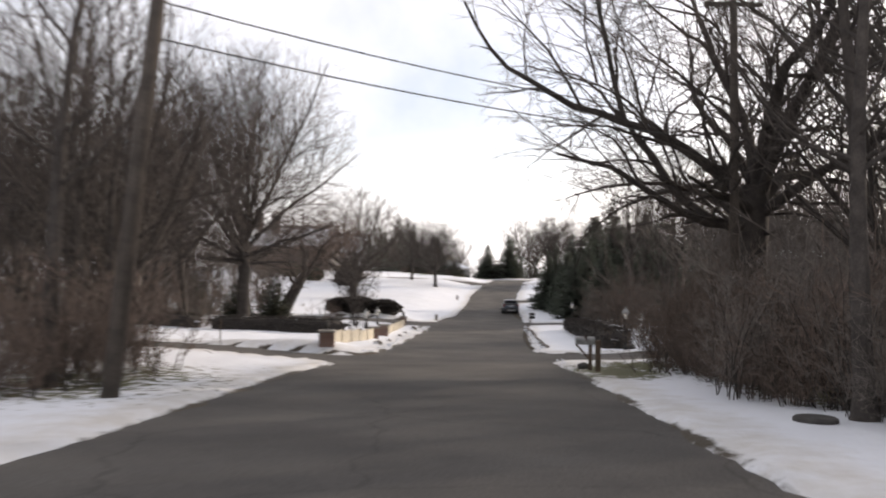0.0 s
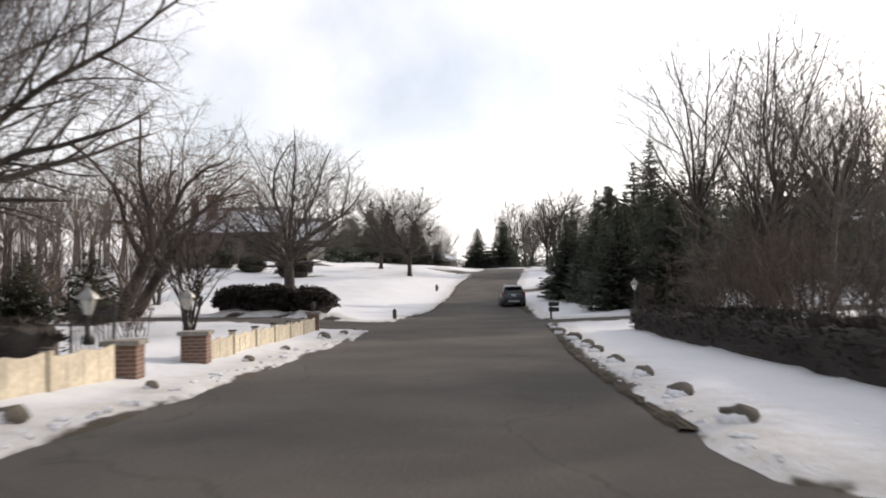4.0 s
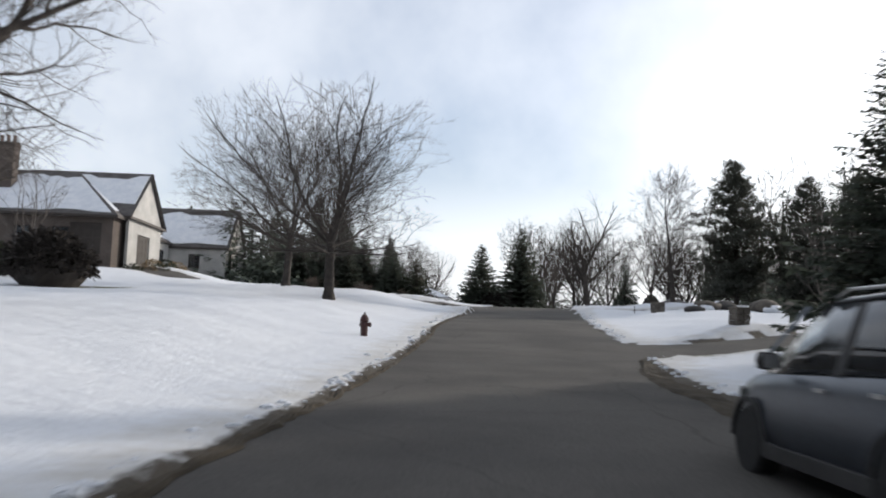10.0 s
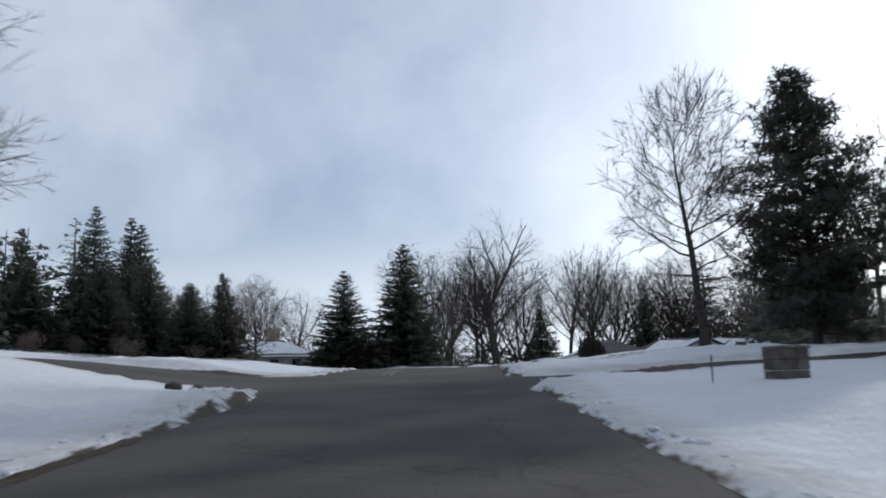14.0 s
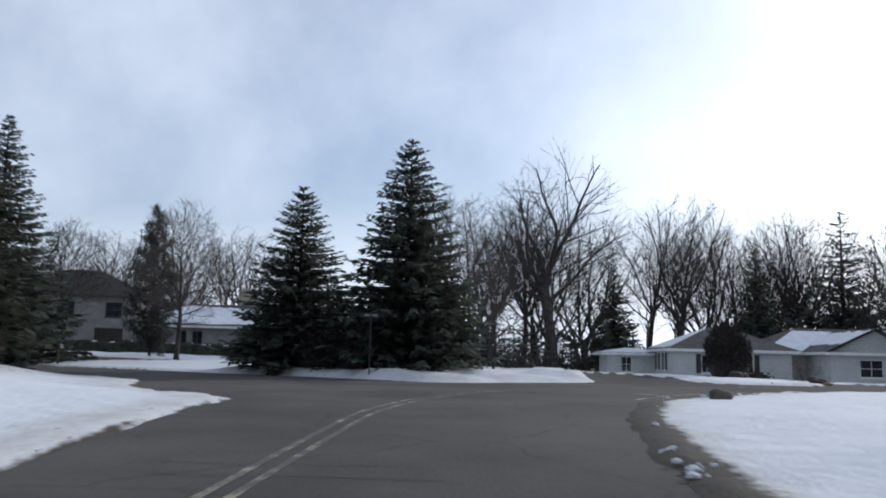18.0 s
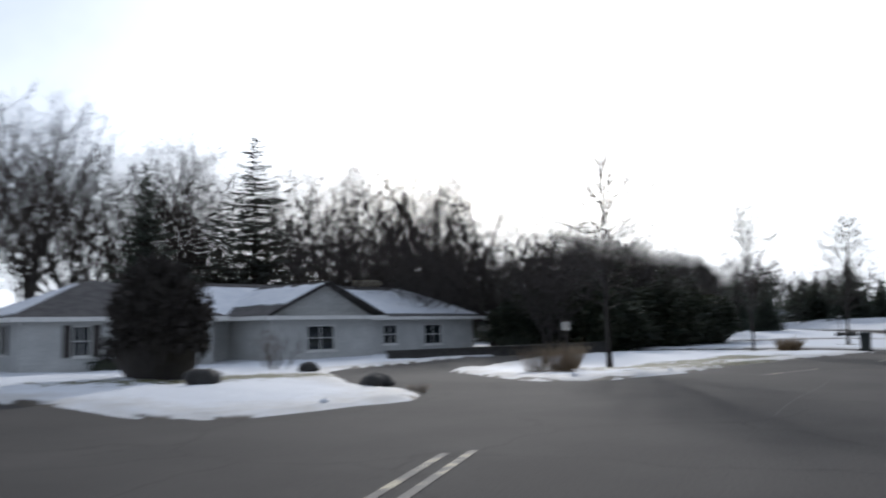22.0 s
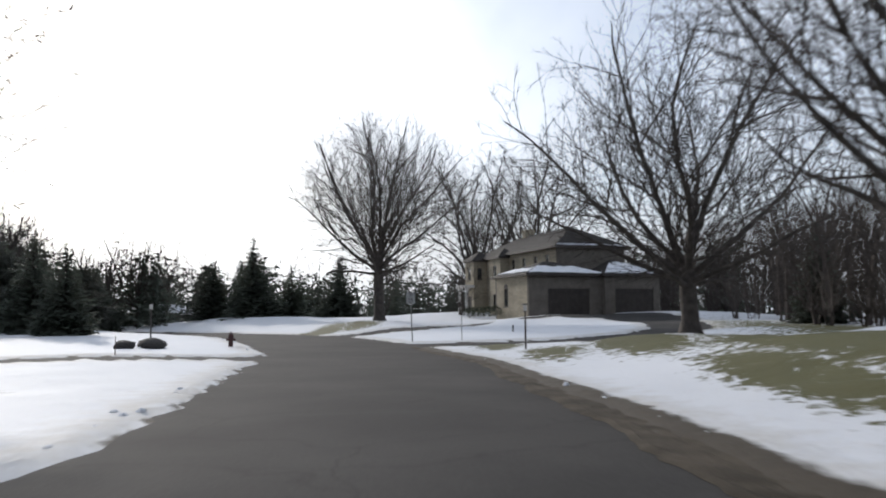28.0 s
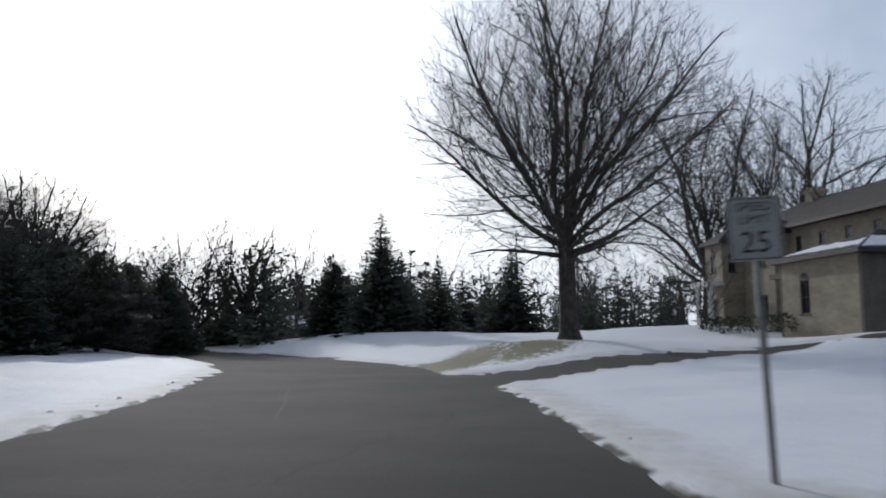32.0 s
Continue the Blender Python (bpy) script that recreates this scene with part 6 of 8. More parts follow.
roof(hw, -4.2, 0.5, 7.0, 12.0, 2.3, 0.5, SHINGLE, True, "x", 0.6, [("f", (0.03, 0.9)), ("l", (0.03, 0.9))])
block(hw, 9.5, 30.5, 2.4, 10.4, 2.6, SIDING, {"f": [W(9.0, 1.8, 0.7, 1.5), W(13.0, 1.2, 0.8, 1.3), W(16.5, 1.6, 0.7, 1.4), (6.8, 7.8, 0.0, 2.1, "door")]})
roof(hw, 8.0, 30.5, 2.4, 10.4, 2.6, 2.2, SHINGLE, True, "x", 0.7, [("f", (0.05, 0.96)), ("r", (0.05, 0.9))])
block(hw, 11.5, 18.0, -2.6, 4.0, 2.6, SIDING, {"f": [W(2.2, 1.8, 0.7, 1.4)], "r": [W(1.5, 1.2, 0.8, 1.3)]})
roof(hw, 11.5, 18.0, -2.6, 4.0, 2.6, 1.9, SHINGLE, False, "y", 0.7, [("r", (0.05, 0.95)), ("l", (0.3, 0.95))], SIDING)
chimney(hw, 24.5, 7.0, 3.5, 5.3, 1.6, 0.9, STONE)
for a, b, zz in ((14.5, 31.0, 0.35), (19.0, 31.5, 0.0)):
    single("retaining_wall", Shape().box(0, b - a, 0, 0.35, -0.3, 0.62).box(-0.05, b - a + 0.05, -0.05, 0.4, 0.62, 0.72), DARKROCK, "dark stone terrace wall before the white house", "garden wall", hw.matrix_basis @ pose(a, -6.5 - 1.5 * zz * 5, zz - 0.3))

# the stone house with the garages
hs = house("two-storey tan stone house with dark garage doors", 156.7, 184.4, 3.15, -63.2)
# shade put into the fronts' colour: dark TAUPE, against STONE on sunlit left sides
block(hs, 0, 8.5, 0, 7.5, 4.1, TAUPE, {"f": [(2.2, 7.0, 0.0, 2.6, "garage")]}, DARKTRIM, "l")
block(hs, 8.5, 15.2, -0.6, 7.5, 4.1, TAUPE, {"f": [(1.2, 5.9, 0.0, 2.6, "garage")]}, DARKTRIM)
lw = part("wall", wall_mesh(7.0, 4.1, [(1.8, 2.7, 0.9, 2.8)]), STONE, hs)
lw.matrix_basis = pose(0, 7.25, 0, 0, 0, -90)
window(hs, pose(0, 7.25, 0, 0, 0, -90), 1.8, 2.7, 0.9, 2.8, "win", DARKTRIM)
part("arch", Shape().rings([[(x, 5.0 + 0.45 * math.cos(math.pi * k / 8), 2.8 + 0.45 * math.sin(math.pi * k / 8)) for k in range(9)] for x in (-0.02, 0.1)]), DARKTRIM, hs)
roof(hs, 0, 8.5, 0, 7.5, 4.1, 1.5, BROWNROOF, True, "x", 0.45, [("f", (0.04, 0.62)), ("l", (0.1, 0.5))], fascia=DARKTRIM)
roof(hs, 8.5, 15.2, -0.6, 7.5, 4.1, 1.8, BROWNROOF, True, "x", 0.45, [("f", (0.04, 0.85)), ("r", (0.04, 0.5))], fascia=DARKTRIM)
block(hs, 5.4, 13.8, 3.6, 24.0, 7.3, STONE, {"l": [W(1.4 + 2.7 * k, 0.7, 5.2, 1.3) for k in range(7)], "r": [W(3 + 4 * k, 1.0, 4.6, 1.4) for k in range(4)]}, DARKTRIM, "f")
# front of the same block, coloured darker for its shade
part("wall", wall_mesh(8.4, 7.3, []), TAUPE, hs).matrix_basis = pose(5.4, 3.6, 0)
roof(hs, 5.4, 13.8, 3.6, 24.0, 7.3, 2.6, BROWNROOF, True, "y", 0.6, [("f", (0.02, 0.12))], fascia=DARKTRIM)
block(hs, 3.6, 5.39, 21.3, 24.0, 7.0, STONE, {"l": [W(0.6, 0.9, 4.6, 1.4), (0.5, 1.7, 0, 2.5, "door")], "f": [W(0.5, 0.6, 4.6, 1.4)]}, DARKTRIM, "r")
roof(hs, 3.6, 6.4, 21.3, 24.0, 7.0, 1.2, BROWNROOF, True, "y", 0.35, [], fascia=DARKTRIM)
block(hs, 4.2, 5.39, 15.0, 18.0, 7.0, STONE, {"l": [W(0.8, 0.9, 4.6, 1.4), W(0.8, 0.9, 0.8, 1.8)]}, DARKTRIM, "r")
roof(hs, 4.2, 6.4, 15.0, 18.0, 7.0, 1.1, BROWNROOF, True, "y", 0.35, [], fascia=DARKTRIM)
for k in (0, 1):
    part("column", Shape().lathe([(0.26, 0), (0.26, 0.2), (0.2, 0.3), (0.18, 3.2), (0.26, 3.4), (0.26, 3.55)], 12, 2.7, 21.5 + 2.2 * k, 0), TRIM, hs)
part("portico_roof", Shape().box(2.3, 3.59, 21.1, 24.1, 3.55, 3.9), TRIM, hs)
part("canopy", Shape().box(2.6, 5.39, 9.0, 13.0, 3.4, 3.75), DARKTRIM, hs)
chimney(hs, 9.6, 18.0, 8.4, 10.6, 1.2, 0.9, STONE)
for k in range(7):
    single("shrub", leafy(330 + k, lambda u, v: (Vector((0.7 * math.sin(v) * math.cos(u), 0.7 * math.sin(v) * math.sin(u), 0.8 * math.cos(v) + 0.1)), Vector((math.sin(v) * math.cos(u), math.sin(v) * math.sin(u), math.cos(v)))), 260, 0.2), YEW,
           "dark clipped shrub along the stone house", "shrub", Matrix.Translation((0, 0, 0.05)) @ hs.matrix_basis @ pose(-0.8 + 0.45 * k, 6.0 + 2.4 * k, 0), "foundation shrubs")

# houses half hidden behind trees
ht = house("grey dark-roofed house with a low garage wing behind trees", -17, 229.5, 2.3, 4)
block(ht, 0, 12, 0, 9, 5.2, GREYWALL, {"f": [W(1.5, 1.4, 0.9, 1.5), W(5.0, 1.4, 3.3, 1.3), W(9.0, 1.4, 3.3, 1.3), (8.2, 10.6, 0, 2.3, "garage")]}, DARKTRIM)
roof(ht, 0, 12, 0, 9, 5.2, 2.6, BROWNROOF, True, "x", 0.7, [], fascia=DARKTRIM)
block(ht, 12, 26, 1.5, 9, 2.8, GREYWALL, {"f": [W(3.0, 0.9, 0.9, 1.4), W(4.4, 0.9, 0.9, 1.4), W(8.6, 1.1, 0.9, 1.4), W(11.4, 1.1, 0.9, 1.4)]}, DARKTRIM)
roof(ht, 12, 26, 1.5, 9, 2.8, 2.2, SHINGLE, True, "x", 0.7, [("f", (0.05, 0.9))])
chimney(ht, 21, 6, 3.5, 6.6, 1.8, 1.0, STONE)
h5 = house("dark gabled house among the trees behind the spruces", 42, 110, -0.8, 12)
block(h5, 0, 12, 0, 9, 5.0, TAUPE, {"f": [W(2, 1.3, 3.0, 1.4), W(6, 1.3, 3.0, 1.4), W(2, 1.3, 0.8, 1.4)], "l": [W(2, 1.2, 3.0, 1.4), W(5, 1.2, 3.0, 1.4)]}, DARKTRIM)
roof(h5, 0, 12, 0, 9, 5.0, 4.2, BROWNROOF, False, "x", 0.5, [("f", (0.1, 0.5))], TAUPE, DARKTRIM)
chimney(h5, 1.0, 4.5, 5, 10.5, 1.2, 0.9, BRICK)
h6 = house("low house with a snowy roof behind the evergreens", 90, 224, 1.2, 0)
block(h6, 0, 11, 0, 8, 2.7, SIDING, {"f": [W(2, 1.4, 0.8, 1.4), W(6, 1.4, 0.8, 1.4)], "l": [W(2, 1.2, 0.8, 1.4)]})
roof(h6, 0, 11, 0, 8, 2.7, 2.6, SHINGLE, True, "x", 0.6, [("l", (0.05, 0.95)), ("f", (0.05, 0.9))])
h7 = house("low far house with a snowy roof past the bend", 208, 246, 1.6, -20)
block(h7, 0, 13, 0, 8, 2.7, TAUPE, {"l": [W(2, 1.4, 0.8, 1.4)], "f": [W(2, 1.4, 0.8, 1.4), W(8, 1.4, 0.8, 1.4)]})
roof(h7, 0, 13, 0, 8, 2.7, 1.9, SHINGLE, True, "x", 0.6, [("l", (0.05, 0.95)), ("f", (0.05, 0.95))])
h9 = house("low outbuilding seen between bare trunks by the woods", -34, 64, -1.2, 0)
block(h9, 0, 9, 0, 6, 2.6, SIDING, {"r": [W(2, 1.2, 0.8, 1.3)], "f": [W(3, 1.2, 0.8, 1.3)]})
roof(h9, 0, 9, 0, 6, 2.6, 2.0, SHINGLE, False, "x", 0.4, [("f", (0.05, 0.9))], SIDING)


# ---- garden walls, lanterns and hedges by the first drives ----
def pillar(x, y, h=0.95, w=0.62, urn=False, label="square brick gate pillar with a stone cap"):
    root = thing("brick_pillar", label, "pillar", x, y, ground_z(x, y) - 0.1, 4, "brick pillars")
    part("shaft", Shape().box(-w / 2, w / 2, -w / 2, w / 2, 0, h), BRICK, root, bevel=0.01)
    part("cap", Shape().box(-w / 2 - 0.06, w / 2 + 0.06, -w / 2 - 0.06, w / 2 + 0.06, h, h + 0.09), URN, root, "pale concrete cap", bevel=0.015)
    if urn:
        single("finial", Shape().lathe([(0.17, 0), (0.17, 0.05), (0.09, 0.09), (0.07, 0.14), (0.13, 0.19), (0.165, 0.27), (0.15, 0.29), (0.165, 0.36), (0.145, 0.38), (0.15, 0.44), (0.12, 0.46), (0.115, 0.52), (0.07, 0.56), (0.0, 0.61)], 14), DARKROCK,
               "dark stone cone finial on a brick pillar", "finial", pose(x, y, ground_z(x, y) - 0.01 + h) @ Matrix.Scale(0.62, 4), smooth=True)
    return root


def garden_wall(p, q, h, label):
    """Cream boarded wall with a scalloped top, panel by panel between posts."""
    p, q = Vector((*p, 0)), Vector((*q, 0))
    run = q - p
    n = max(2, round(run.length / 2.1))
    ang = math.degrees(math.atan2(run.y, run.x))
    root = thing("garden_wall", label, "wall", p.x, p.y, ground_z(p.x, p.y), 0, "cream garden walls")
    for i in range(n):
        a = p + run * i / n
        L = run.length / n - 0.03
        z = min(ground_z(a.x, a.y), ground_z(a.x + run.x / n, a.y + run.y / n)) - 0.12
        cols = 16
        s, top = Shape(), []
        for k in range(cols + 1):
            u = k / cols
            top.append((L * u, h + 0.1 - 0.06 * math.sin(math.pi * ((u * 2) % 1.0))))
        front = [(x, -0.03, 0) for x, _ in (top[0], top[-1])]
        ring = [(0, 0), (L, 0)] + [(x, zz) for x, zz in reversed(top)]
        s.face([(x, -0.03, zz) for x, zz in ring])
        s.face([(x, 0.03, zz) for x, zz in reversed(ring)])
        for k in range(len(ring)):
            (x0, z0), (x1, z1) = ring[k], ring[(k + 1) % len(ring)]
            s.face([(x0, -0.03, z0), (x0, 0.03, z0), (x1, 0.03, z1), (x1, -0.03, z1)])
        pn = part("panel", s, CREAM, root)
        pn.matrix_basis = root.matrix_basis.inverted() @ pose(a.x, a.y, z, 0, 0, ang)
        for k in (1, 2, 3):
            part("cover_strip", Shape().box(L * k / 4 - 0.022, L * k / 4 + 0.022, -0.038, -0.031, 0.02, h + 0.02), CREAM, pn)
        part("post", Shape().box(-0.06, 0.06, -0.08, 0.08, 0, h + 0.16), CREAM, pn, bevel=0.008)
        part("capping", Shape().box(-0.075, 0.075, -0.095, 0.095, h + 0.16, h + 0.2), DARKTRIM, pn, "dark grimy cap")
    return root


pillar(-4.6, 34.6, 0.6, 0.62, True, "brown brick pillar carrying a stone finial")
garden_wall((-4.5, 35.1), (-3.5, 45.3), 0.62, "cream boarded garden wall with a scalloped top")
pillar(-3.5, 45.8, 0.68, 0.55)
pillar(-3.2, 49.2, 0.68, 0.55)
garden_wall((-3.15, 49.7), (-2.5, 62.7), 0.52, "cream boarded garden wall beyond the gate gap")
pillar(-2.6, 63.2, 0.7, 0.45, True, "pinkish brick end pillar of the garden wall")
GATE = thing("iron_gate", "open dark iron gate between two brick pillars", "gate", -3.9, 46.4, ground_z(-3.9, 46.4), 150)
part("gate_frame", Shape().box(0, 0.05, -0.02, 0.02, 0.05, 1.3).box(1.2, 1.25, -0.02, 0.02, 0.05, 1.3).box(0.05, 1.2, -0.02, 0.02, 0.1, 0.15).box(0.05, 1.2, -0.02, 0.02, 1.05, 1.1), BLACKMETAL, GATE)
for k in range(8):
    part("bar", Shape().box(0.16 + 0.13 * k, 0.18 + 0.13 * k, -0.01, 0.01, 0.15, 1.25), BLACKMETAL, GATE)


def lantern_post(x, y, h=1.5, label="black lamp post with a clear glass lantern on snow", pier=0.0):
    root = thing("lantern_post", label, "lamp post", x, y, ground_z(x, y) - 0.05 + pier, 20, "lantern posts")
    part("pole", Shape().lathe([(0.09, 0), (0.09, 0.12), (0.05, 0.2), (0.035, 0.3), (0.032, h - 0.1), (0.05, h - 0.06), (0.05, h)], 10), BLACKMETAL, root, smooth=True)
    head = part("lantern", Shape().rings([[(r * math.cos(a), r * math.sin(a), z) for a in [math.pi / 4 + k * math.pi / 3 for k in range(6)]] for r, z in ((0.07, h), (0.15, h + 0.24), (0.15, h + 0.27))]), LANTERN, root, "six-sided clear glass lantern")
    part("hood", Shape().lathe([(0.2, h + 0.27), (0.14, h + 0.36), (0.06, h + 0.42), (0.03, h + 0.46), (0.05, h + 0.5), (0.0, h + 0.55)], 6), STEEL, head)
    for k in range(6):
        a = math.pi / 4 + k * math.pi / 3
        part("rib", Shape().tube([(0.073 * math.cos(a), 0.073 * math.sin(a), h), (0.155 * math.cos(a), 0.155 * math.sin(a), h + 0.27)], [0.008, 0.008], 4), BLACKMETAL, head)
    return root


lantern_post(8.4, 36.9, 1.45)
lantern_post(11.0, 67.6, 1.5)
lantern_post(-3.9, 45.2, 0.5, "small lantern on the gate pillar", 0.6)
lantern_post(-3.6, 49.9, 0.5, "small lantern on the gate pillar", 0.6)


def hedge(points, width, height, label, seed, mat=YEW, density=130, snow=0.25):
    """A clipped hedge along a line: uneven dark core, leaf sprays over it, and scraps of snow on top."""
    rng = random.Random(seed)
    row, s = dense([(x, y, 0) for x, y in points], 0.5)
    root = thing("hedge", label, "hedge", points[0][0], points[0][1], ground_z(*points[0]), 0, "hedges")
    inv = root.matrix_basis.inverted()
    core, leaves, white = Shape(), Shape(), Shape()
    zs = lawn(row[:, 0], row[:, 1])[0]
    rings = []
    for i, (x, y, _) in enumerate(row):
        a, b = row[max(i - 1, 0)], row[min(i + 1, len(row) - 1)]
        t = Vector((b[0] - a[0], b[1] - a[1], 0)).normalized()
        nrm = Vector((-t.y, t.x, 0))
        end = math.sqrt(max(0.04, 1 - max(0.0, 1 - min(i, len(row) - 1 - i) * 0.5 / (width * 0.6)) ** 2))
        h, w = height * (0.92 + 0.13 * noise.noise(Vector((x * 0.6, y * 0.6, seed)))) * (0.45 + 0.55 * end), width * 0.5 * end * (1 + 0.2 * noise.noise(Vector((x * 0.5, y * 0.5, seed + 9))))
        ring = []
        for k in range(11):
            u = -1 + 2 * k / 10
            ring.append(inv @ (Vector((x, y, zs[i])) + nrm * w * (1 if abs(u) < 0.5 else 0.96) * max(-1, min(1, u * 1.35)) + Vector((0, 0, -0.05 + (h + 0.05) * max(0.0, 1 - abs(u) ** 6)))))
        rings.append(ring)
        for k in range(int(density * 0.5)):
            u = rng.uniform(-1, 1)
            side, up = max(-1, min(1, u * 1.5)), max(0.03, 1 - max(0, abs(u) - 0.6) / 0.4 * rng.uniform(0.6, 1.0))
            p = Vector((x, y, zs[i])) + nrm * w * side * 1.03 + Vector((0, 0, h * up)) + t * rng.uniform(-0.3, 0.3)
            v = (nrm * side * 0.9 + Vector((0, 0, up * 0.7)) + Vector((rng.gauss(0, 0.6), rng.gauss(0, 0.6), rng.gauss(0, 0.5)))).normalized()
            spray(leaves, inv @ p, v, rng.uniform(0.10, 0.24), 0.04, rng)
        if rng.random() < snow:
            c = inv @ (Vector((x, y, zs[i] + h * 1.01)) + nrm * w * rng.uniform(-0.7, 0.7))
            r = rng.uniform(0.12, 0.38)
            white.rings([[(c.x + r * f * math.cos(j * 0.785) * rng.uniform(0.7, 1.3), c.y + r * f * math.sin(j * 0.785) * rng.uniform(0.7, 1.3), c.z + zz) for j in range(8)] for f, zz in ((1.0, -0.02), (0.8, 0.04), (0.3, 0.07))])
    core.rings(rings)
    part("core", core, mat, root)
    part("foliage", leaves, mat, root)
    if white.v:
        part("snow_cover", white, SNOW, root, "scraps of snow on the clipped top")
    return root


hedge([(-14.0, 51.8), (-9.0, 49.0), (-4.9, 46.6)], 1.3, 0.8, "low dark clipped hedge behind the garden wall", 3, DARKTWIG, 220, 0.3)
hedge([(-40, 67), (-24, 57.6), (-14.6, 52.1)], 1.3, 0.8, "long low dark hedge along the garden", 4, DARKTWIG, 150, 0.25)
hedge([(8.4, 38.6), (9.0, 46.0), (9.6, 55.0), (10.4, 63.2)], 1.5, 0.78, "long brown clipped hedge beside the drive", 6, DARKTWIG, 260, 0.12)
hedge([(42.6, 217.6), (47.5, 216.9)], 0.9, 0.7, "clipped dark hedge with snow under the windows", 7, YEW, 160, 0.9)
hedge([(-12, 227.5), (0, 228.3), (9, 229)], 1.4, 1.0, "dark hedge before the brown house", 8, YEW, 120, 0.3)


# ---- stones ----
def boulder(x, y, size, seed, mat=ROCK, snow=True, flat=0.65, sink=0.3, label="rounded boulder with snow on its shoulder at the verge", group="verge boulders", long=1.0, turn=0):
    rng = random.Random(seed)
    rings = []
    for i in range(7):
        v = math.pi * i / 6
        rings.append([Vector((math.sin(v) * math.cos(j * math.pi / 5), math.sin(v) * math.sin(j * math.pi / 5), math.cos(v))) for j in range(10)])
    s = Shape()
    out = []
    for r in rings:
        out.append([Vector((p.x * long, p.y, p.z * flat)) * size * (1 + 0.32 * noise.noise(p * 1.4 + Vector((seed, 0, 0))) + 0.12 * noise.noise(p * 3.5 + Vector((0, seed, 0)))) for p in r])
    s.rings(out[::-1])
    z = ground_z(x, y) + size * flat * (1 - 2 * sink)
    root = thing("boulder", label, "boulder", x, y, z, turn, group)
    part("stone", s, mat, root, smooth=True)
    if snow:
        cap = Shape()
        cap.rings([[(p.x * 0.9 - 0.25 * size, p.y * 0.95 - 0.2 * size, p.z * 0.75 - 0.12 * size) for p in r] for r in out[::-1]])
        part("snow_drift", cap, SNOW, root, "snow heaped against the stone", smooth=True)
    return root


for k, (x, y, r) in enumerate(((5.2, 40.0, 0.28), (5.35, 42.6, 0.26), (5.6, 45.5, 0.25), (5.8, 48.5, 0.24), (6.0, 51.5, 0.26), (6.25, 54.0, 0.26), (6.35, 56.6, 0.34), (6.6, 60.9, 0.32), (7.1, 65.4, 0.26), (7.3, 67.4, 0.24))):
    boulder(x, y, r * 0.75, 10 + k)
for k, (x, y, r) in enumerate(((-1.2, 66.3, 0.32), (-1.3, 62.0, 0.2), (-1.7, 59.3, 0.3), (-2.9, 40.6, 0.26), (-2.6, 44.5, 0.16), (-2.3, 50.3, 0.18), (-2.1, 54.0, 0.16))):
    boulder(x, y, r * 0.8, 30 + k)
boulder(11.3, 66.2, 0.3, 51, DARKROCK, False, label="dark flat stone beside the lantern")
boulder(8.9, 38.3, 0.28, 52, DARKROCK, False, label="dark stone planter beside the drive")
for k, (x, y, r, fl, lg) in enumerate(((19.8, 133.4, 0.62, 0.6, 1.3), (21.0, 133.9, 0.6, 0.6, 1.3), (22.8, 133.0, 0.8, 0.55, 1.5), (18.6, 131.8, 0.42, 0.45, 1.6), (24.8, 134.4, 0.7, 0.6, 1.2))):
    boulder(x, y, r, 60 + k, DARKROCK if k % 2 else ROCK, k % 2 == 0, fl, 0.25, "large dark boulder in a snowy group", "bank boulders", lg, 40 * k)
boulder(22.4, 172.3, 0.28, 70, ROCK, False, label="small brown boulder in the thawed corner")
for k, (x, y, r) in enumerate(((33.4, 194.4, 0.38), (37.0, 192.9, 0.4), (36.3, 192.3, 0.22), (34.3, 195.5, 0.3), (40.3, 199.2, 0.35))):
    boulder(x, y, r, 75 + k, DARKROCK, False, 0.6, 0.25, "dark boulder at the edge of the white house's drive", "drive boulders")
boulder(55.4, 181.2, 0.32, 85, ROCK, False, 0.55, 0.28, "broad grey boulder beside a mailbox", "drive boulders", 1.4)
boulder(69.2, 182.0, 0.5, 86, ROCK, False, 0.55, 0.28, "grey boulder by the second mailbox", "drive boulders", 1.3)
for k, (x, y, r) in enumerate(((109.8, 201.6, 0.55), (110.9, 202.2, 0.5), (108.7, 202.4, 0.42))):
    boulder(x, y, r, 90 + k, DARKROCK, k == 1, 0.55, 0.25, "dark boulder in a small snowy group", "lawn boulders", 1.4)


def stone_block(x, y, w, h, label):
    root = thing("stone_pier", label, "stone pier", x, y, ground_z(x, y) - 0.06, 12, "stone piers")
    rng = random.Random(int(x * 10))
    z = 0.0
    for c in range(3):
        hh = h / 3
        for sx in range(2):
            s = Shape().box(-w / 2 + sx * w / 2 + 0.006, -w / 2 + (sx + 1) * w / 2 - 0.006, -w / 2, w / 2, z + 0.006, z + hh - 0.004)
            st = part("stone", s, ROCK, root, bevel=0.01)
            st.location = (rng.uniform(-0.015, 0.015), rng.uniform(-0.02, 0.02), 0)
        z += hh
    part("capstone", Shape().box(-w / 2 - 0.02, w / 2 + 0.02, -w / 2 - 0.02, w / 2 + 0.02, h, h + 0.06), ROCK, root, bevel=0.02)


stone_block(15.6, 118.0, 0.52, 0.6, "squat brown stone pier at a drive in the snow")
stone_block(18.8, 139.3, 0.64, 0.66, "squat brown stone pier on the snowy bank")


